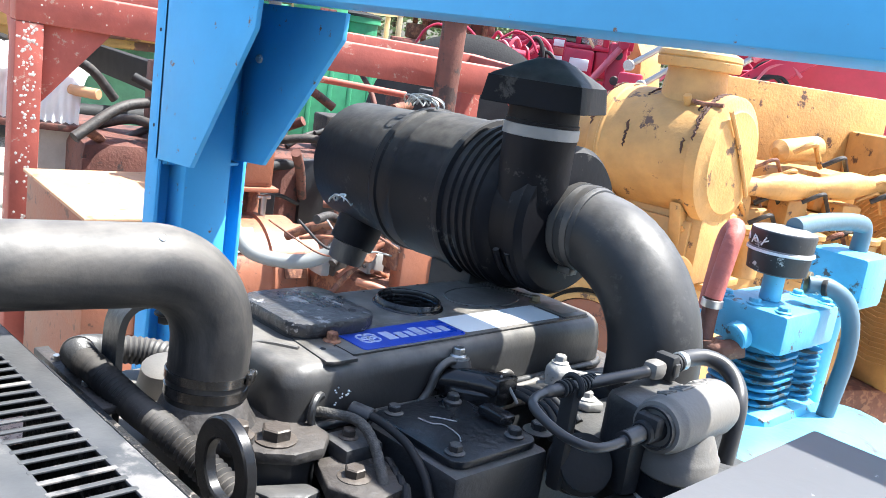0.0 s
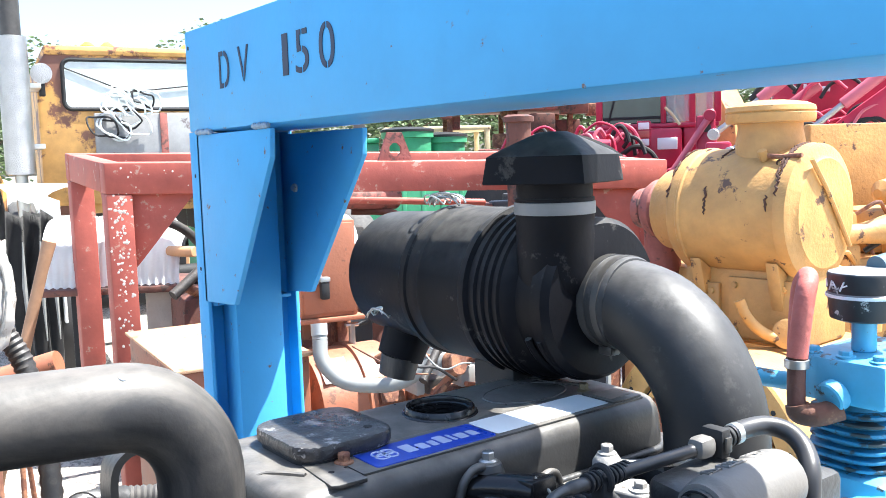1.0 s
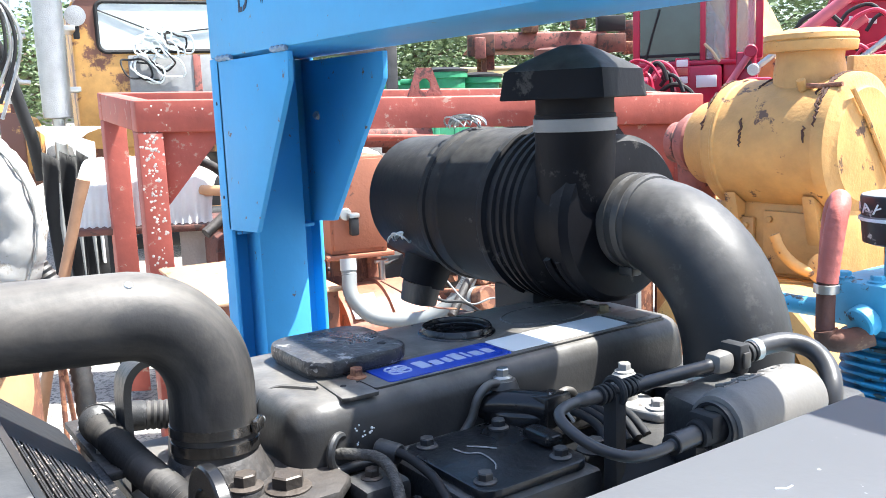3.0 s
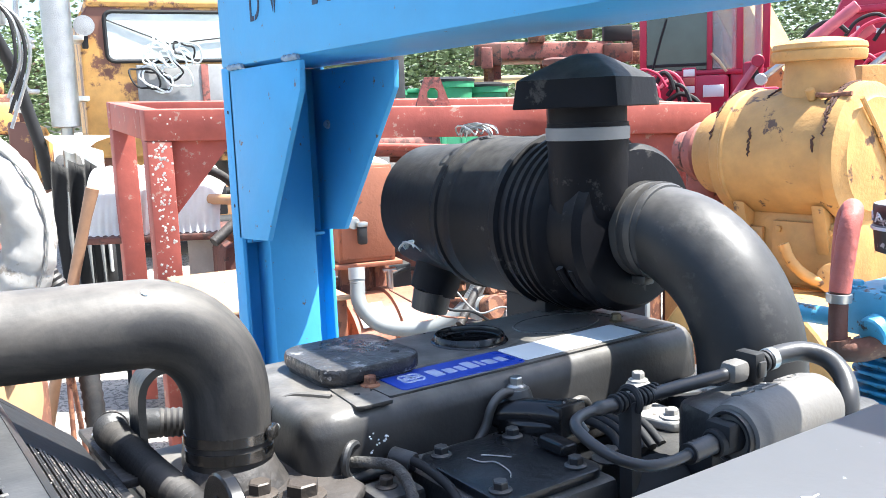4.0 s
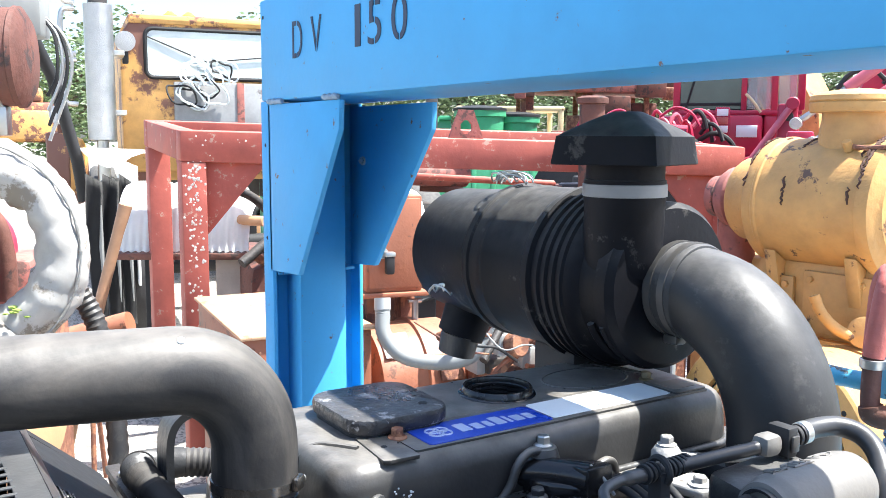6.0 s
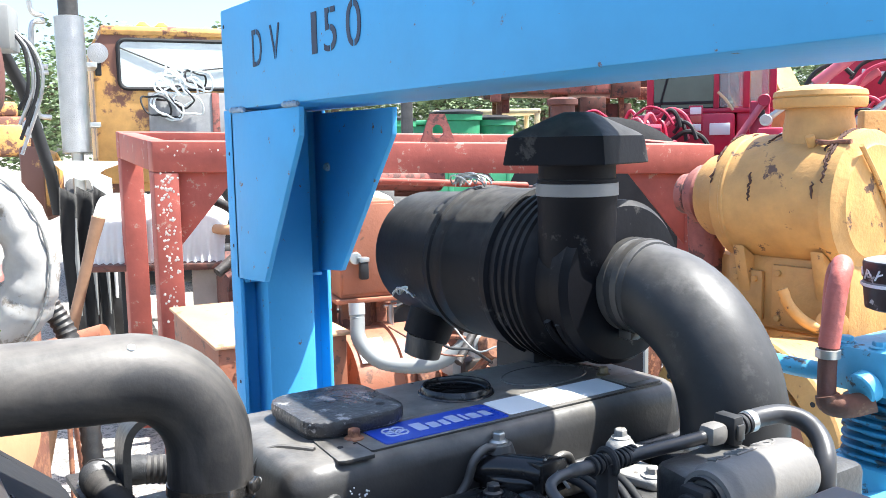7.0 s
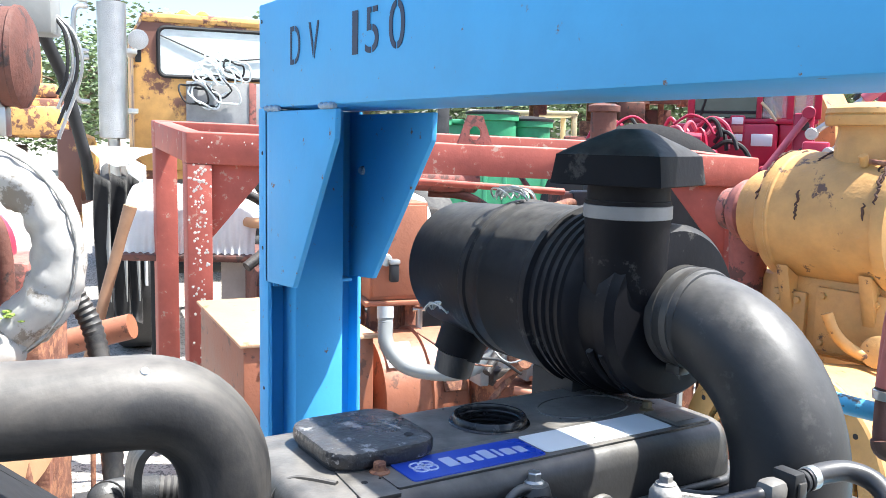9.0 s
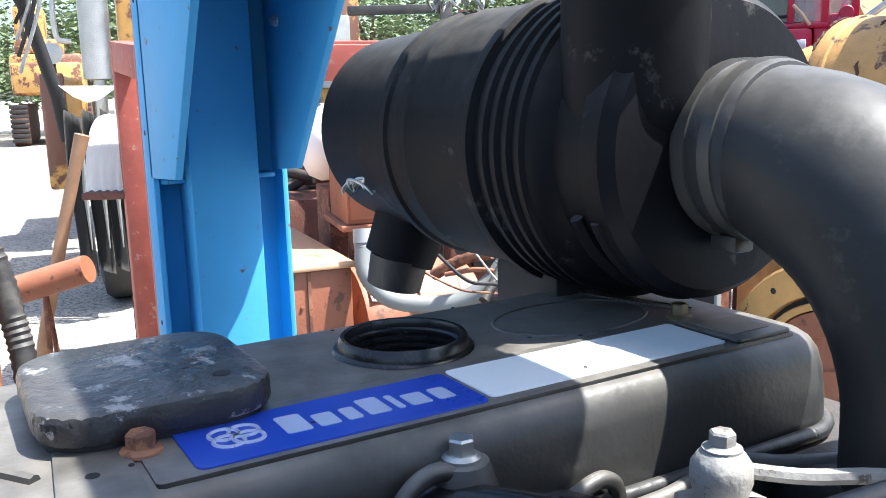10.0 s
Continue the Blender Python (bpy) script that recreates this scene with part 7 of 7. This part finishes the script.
for k in range(34):
    random.seed(200 + k)
    a = V(random.uniform(-0.7, 1.7), random.uniform(-0.75, -0.3), random.uniform(1.3, 2.55))
    part("fitting", lbox(OF, a, a + V(random.uniform(0.1, 0.4), 0.15, random.uniform(0.08, 0.3)), 0.02), random.choice(("rust", "rust_brown", "rust_pink", "black")), old)
for x in (-0.2, 1.3):
    part("tyre", moved(lathe(B(), (x, -0.6, 0.6), (0, 1, 0), [(-0.15, 0.3), (-0.16, 0.5), (-0.1, 0.6), (0.1, 0.6), (0.16, 0.5), (0.15, 0.3)], 32), OF), "tyre", old)
    part("tyre", moved(lathe(B(), (x, 0.6, 0.6), (0, 1, 0), [(-0.15, 0.3), (-0.16, 0.5), (-0.1, 0.6), (0.1, 0.6), (0.16, 0.5), (0.15, 0.3)], 32), OF), "tyre", old)
# green containers and bins
GC = frame_of((-7.9, 4.35, 0), (0.45, 0.89))
cont = thing("green_container", (-8.2, 5.2, 0), "faded green steel container with ribbed sides", "container")
part("body", lbox(GC, (0, 0, 0.1), (2.2, 1.2, 1.5), 0.02), "green", cont)
for k in range(11):
    part("rib", lbox(GC, (0.05 + 0.2 * k, -0.03, 0.15), (0.1 + 0.2 * k, -0.001, 1.45), 0.008), "green", cont)
part("lid_rim", lbox(GC, (-0.03, -0.03, 1.5), (2.23, 1.23, 1.56), 0.015), "green", cont)
part("vent_panel", lbox(GC, (0.08, -0.05, 1.15), (0.5, -0.031, 1.35), 0.01), "black", cont)
for x in (0.1, 1.9):
    part("runner", lbox(GC, (x, 0, 0), (x + 0.15, 1.2, 0.101), 0.01), "rust", cont)
GB = frame_of((-9.5, 5.7, 0), (0.45, 0.89))
for k, (u, v, r, h) in enumerate(((0.1, 0, 0.3, 1.95), (0.95, 0.1, 0.3, 2.02), (1.45, 0.3, 0.27, 1.95))):
    b = thing("green_bin", tuple(GB @ V(u, v, 0)), "round green plastic bin beside the containers", "bin", "green bins")
    part("body", moved(lathe(B(), (u, v, 0.0), (0, 0, 1), [(0, r * 0.8), (0.02, r * 0.85), (h - 0.08, r), (h - 0.07, r + 0.03), (h, r + 0.03)], 28), GB), "green", b)
    part("lid", moved(lathe(B(), (u, v, h), (0, 0, 1), [(0, r + 0.04), (0.03, r + 0.04), (0.06, r * 0.7), (0.07, 0.02)], 28), GB), "black", b)
cont2 = thing("green_container", tuple(GB @ V(-1.0, 0.6, 0)), "pale green container with a dark opening", "container")
part("body", lbox(GB, (-1.8, 0.2, 0.0), (0.6, 1.6, 1.9), 0.02), "green_pale", cont2)
part("opening", lbox(GB, (-0.9, 0.185, 1.5), (-0.4, 0.199, 1.78), 0.002), "black", cont2)
part("rail", lbox(GB, (-1.8, 0.15, 1.9), (0.6, 0.25, 1.96), 0.01), "green", cont2)
# pale vehicle roofs and posts behind the bins
van = thing("old_jeep", (-11.5, 8.2, 0), "cream open-sided jeep parked behind the bins", "vehicle")
VF = frame_of((-11.6, 7.6, 0), (0.5, 0.86))
part("body", lbox(VF, (0, 0, 0.5), (2.3, 1.3, 1.4), 0.1), "cream", van)
part("roof", lbox(VF, (0.2, 0.05, 2.1), (1.9, 1.25, 2.18), 0.03), "cream", van)
for x in (0.25, 1.0, 1.8):
    part("pillar", lbox(VF, (x, 0.06, 1.38), (x + 0.08, 0.14, 2.12), 0.01), "cream", van)
    part("pillar", lbox(VF, (x, 1.16, 1.38), (x + 0.08, 1.24, 2.12), 0.01), "cream", van)
for x in (0.4, 1.9):
    for y in (0.1, 1.2):
        part("wheel", moved(lathe(B(), (x, y, 0.36), (0, 1, 0), [(-0.1, 0.2), (-0.11, 0.3), (-0.07, 0.36), (0.07, 0.36), (0.11, 0.3), (0.1, 0.2)], 28), VF), "tyre", van)
post = thing("steel_gantry", (-8.0, 4.6, 0), "dark steel davit post with a side arm behind the stand", "steel frame")
part("upright", lbox(GC, (0.55, -0.5, 0), (0.66, -0.4, 2.2), 0.01), "dark_steel", post)
part("crossbar", lbox(GC, (-0.25, -0.49, 2.12), (0.549, -0.41, 2.2), 0.01), "dark_steel", post)
stackp = thing("pallet_stack", (-13.5, 7.0, 0), "stack of tan timber crates beyond the bins", "crates")
for k in range(3):
    part("crate", lbox(GB, (-3.2, 4.0, 0.75 * k), (-2.2, 5.0, 0.75 * k + 0.72), 0.01), ("board", "wood", "board")[k], stackp)
# dark wheel of a machine under the rail's far end
bm = B()
lathe(bm, (-5.9, 6.0, 0.95), (0.75, -0.66, 0), [(-0.2, 0.4), (-0.22, 0.75), (-0.14, 0.93), (0.14, 0.93), (0.22, 0.75), (0.2, 0.4)], 44)
single("large_tyre", bm, "tyre", "large black tractor tyre standing on edge", "tyre")
rp = thing("rusty_pipe_post", (-3.1, 3.0, 0), "rusty upright pipe with a flanged top", "pipe post")
bm = B()
lathe(bm, (-3.12, 3.05, 0), (0, 0, 1), [(0, 0.06), (1.84, 0.06), (1.845, 0.075), (1.87, 0.075), (1.88, 0.05)], 24)
part("pipe", bm, "rust_brown", rp)
for k, (x, y, w, mt) in enumerate(((-2.99, 3.62, 0.12, "rust_brown"), (-2.93, 3.8, 0.03, "label_white"), (-2.9, 3.88, 0.16, "rust_pink"), (-3.03, 3.48, 0.1, "rust"))):
    bm = B()
    box(bm, (x, y, 0), (x + 0.07, y + w, 0.96 - 0.03 * k), 0.004)
    single("steel_section", bm, mt, "upright steel section stored behind the engine", "steel section", "stored steel sections")
sheet = thing("black_sheet", (-2.17, 2.5, 0), "black rubber sheet with a pale edge standing upright", "sheet")
part("panel", box(B(), (-2.3, 2.5, 0.0), (-2.062, 2.512, 1.02), 0.003), "black", sheet)
part("edge_strip", box(B(), (-2.061, 2.497, 0.0), (-2.05, 2.515, 1.03), 0.002), "conduit", sheet, "pale edge strip")

# ---- excavator on the far left ----
exc = thing("excavator", (-30.5, 4.2, 0), "yellow tracked excavator parked at the end of the yard", "excavator")
XF = frame_of((-29.8, 3.3, 0), (-0.98, 0.17)) @ Matrix.Diagonal((1.3, 0.8, 1.3, 1))
for y in (-0.2, -2.4):
    tr = part("track", lprism(XF, [(0.0, 0.3), (0.3, 0.0), (3.3, 0.0), (3.6, 0.35), (3.4, 0.95), (0.2, 0.95)], "y", y, y + 0.6, 0.06), "rust_brown", exc)
    for k in range(8):
        part("track_plate", lbox(XF, (-0.04, y - 0.02, 0.1 + 0.11 * k), (0.03, y + 0.62, 0.18 + 0.11 * k), 0.01), "dirty_iron", tr)
part("house", lbox(XF, (0.3, -2.3, 1.15), (3.4, 0.3, 2.1), 0.12), "truck", exc)
part("counterweight", lbox(XF, (0.0, -2.2, 1.2), (0.3, 0.25, 1.9), 0.1), "truck", exc)
part("engine_hood", lbox(XF, (0.5, -1.6, 2.1), (1.8, 0.1, 2.45), 0.1), "truck", exc)
part("cab", lbox(XF, (1.9, -0.9, 2.1), (3.2, 0.2, 3.3), 0.08), "truck", exc)
part("mast", lrod(XF, (1.0, -0.2, 2.3), (1.0, -0.2, 4.2), 0.06), "black", exc)
wb = thing("white_container", (-34, 1.0, 0), "white site container at the yard's edge", "container")
WF = frame_of((-33, 0.9, 0), (-0.98, 0.17))
part("body", lbox(WF, (0, -1.2, 0.05), (6, 2.6, 5.6), 0.03), "label_white", wb)
part("base", lbox(WF, (0.1, -1.1, 0), (5.9, 2.5, 0.051), 0.0), "black", wb)
# grey hoist box and arms above the truck's rear
HS = Matrix.Translation((-0.16, -0.23, 0))
hoist = thing("truck_hoist", (-6.6, 1.1, 0), "grey hydraulic hoist with dark arms beside the truck", "hoist")
bm = B()
box(bm, (-6.5, 0.95, 2.33), (-6.2, 1.42, 2.62), 0.02, Matrix.Rotation(radians(-20), 3, "Z"))
part("control_box", moved(bm, HS), "conduit", hoist, "pale grey control box")
for k in range(4):
    bm = B()
    box(bm, (-6.19, 1.2 + 0.03 * k, 2.46), (-6.185, 1.215 + 0.03 * k, 2.52), 0)
    part("decal_bar", moved(bm, HS), "black", hoist, smooth=0)
bm = B()
tube(bm, [(-6.6, 1.35, 2.4), (-6.7, 1.5, 2.1), (-6.8, 1.66, 1.5), (-6.82, 1.7, 1.2)], 0.045, 12)
part("arm", moved(bm, HS), "black", hoist)
bm = B()
tube(bm, [(-6.5, 1.02, 2.4), (-6.6, 0.9, 1.2), (-6.7, 0.8, 0.0)], 0.06, 12)
part("leg", moved(bm, HS), "dark_steel", hoist)
for k in range(4):
    bm = B()
    tube(bm, spline([(-6.3, 1.36, 2.5), (-6.25, 1.45 + 0.02 * k, 2.35), (-6.25, 1.46 + 0.03 * k, 2.1), (-6.3, 1.4, 1.95 - 0.1 * k)], 6), 0.012, 8)
    part("hose", moved(bm, HS), ("black", "chrome")[k % 2], hoist)

# ---- trees ----
def tree(x, y, h, seed, w=1.0):
    """Trunk with limbs, and a crown of many small leaf cards gathered in uneven clumps."""
    rng = random.Random(seed)
    t = thing("tree", (x, y, 0), "broad green tree behind the yard", "tree", "trees at the yard's edge")
    bm = B()
    top = V(x + rng.uniform(-0.5, 0.5), y, h * 0.6)
    tube(bm, spline([(x, y, 0), (x + 0.1, y, h * 0.25), top], 6), lambda s: 0.28 * (1 - 0.6 * s), 10)
    clumps = []
    for k in range(9):
        a = rng.uniform(0, 6.28)
        base = V(x, y, h * rng.uniform(0.25, 0.55))
        tip = V(x + math.cos(a) * rng.uniform(0.8, 2.6) * w, y + math.sin(a) * rng.uniform(0.8, 2.6) * w, h * rng.uniform(0.5, 0.9))
        tube(bm, [base, (base + tip) / 2 + V(0, 0, 0.3), tip], lambda s: 0.1 * (1 - 0.8 * s), 6)
        clumps.append((tip, rng.uniform(0.9, 1.7) * w))
    part("trunk", bm, "bark", t)
    for k in range(16):
        a = rng.uniform(0, 6.28)
        r = rng.uniform(0, 2.8) * w
        clumps.append((V(x + r * math.cos(a), y + r * math.sin(a), h * rng.uniform(0.3, 0.95)), rng.uniform(0.7, 1.5) * w))
    vs, fs = [], []
    for c, r in clumps:
        for k in range(260):
            d = V(rng.gauss(0, 1), rng.gauss(0, 1), rng.gauss(0, 1)).normalized() * r * rng.uniform(0.55, 1.05) ** 0.6
            p = c + V(d.x, d.y, d.z * 0.75)
            n = V(rng.gauss(0, 1), rng.gauss(0, 1), rng.gauss(0.6, 1)).normalized()
            s, u, _ = basis(n)
            q = rng.uniform(0.07, 0.16)
            i = len(vs)
            vs += [p + s * q, p + u * q * 0.5, p - s * q, p - u * q * 0.5]
            fs.append((i, i + 1, i + 2, i + 3))
    me = bpy.data.meshes.new("crown")
    me.from_pydata([v - V(x, y, 0) for v in vs], [], fs)
    me.materials.append(M["leaf"])
    ob = new("crown", me)
    ob.parent = t
    tagged(ob, "", kind="stuff")


for k, (x, y, h, w) in enumerate(((-34, 17, 6.5, 1.6), (-31, 21, 6.0, 1.5), (-30, 25.5, 6.5, 1.6), (-26, 27, 6.0, 1.5), (-22, 30, 6.5, 1.5), (-17, 33, 7, 1.6), (-38, 6.5, 6.0, 1.6), (-39, 11, 5.5, 1.7), (-40, 2.0, 4.5, 1.4), (-12, 34, 7, 1.7), (-7, 36, 7, 1.7))):
    tree(x, y, h, 300 + k, w)
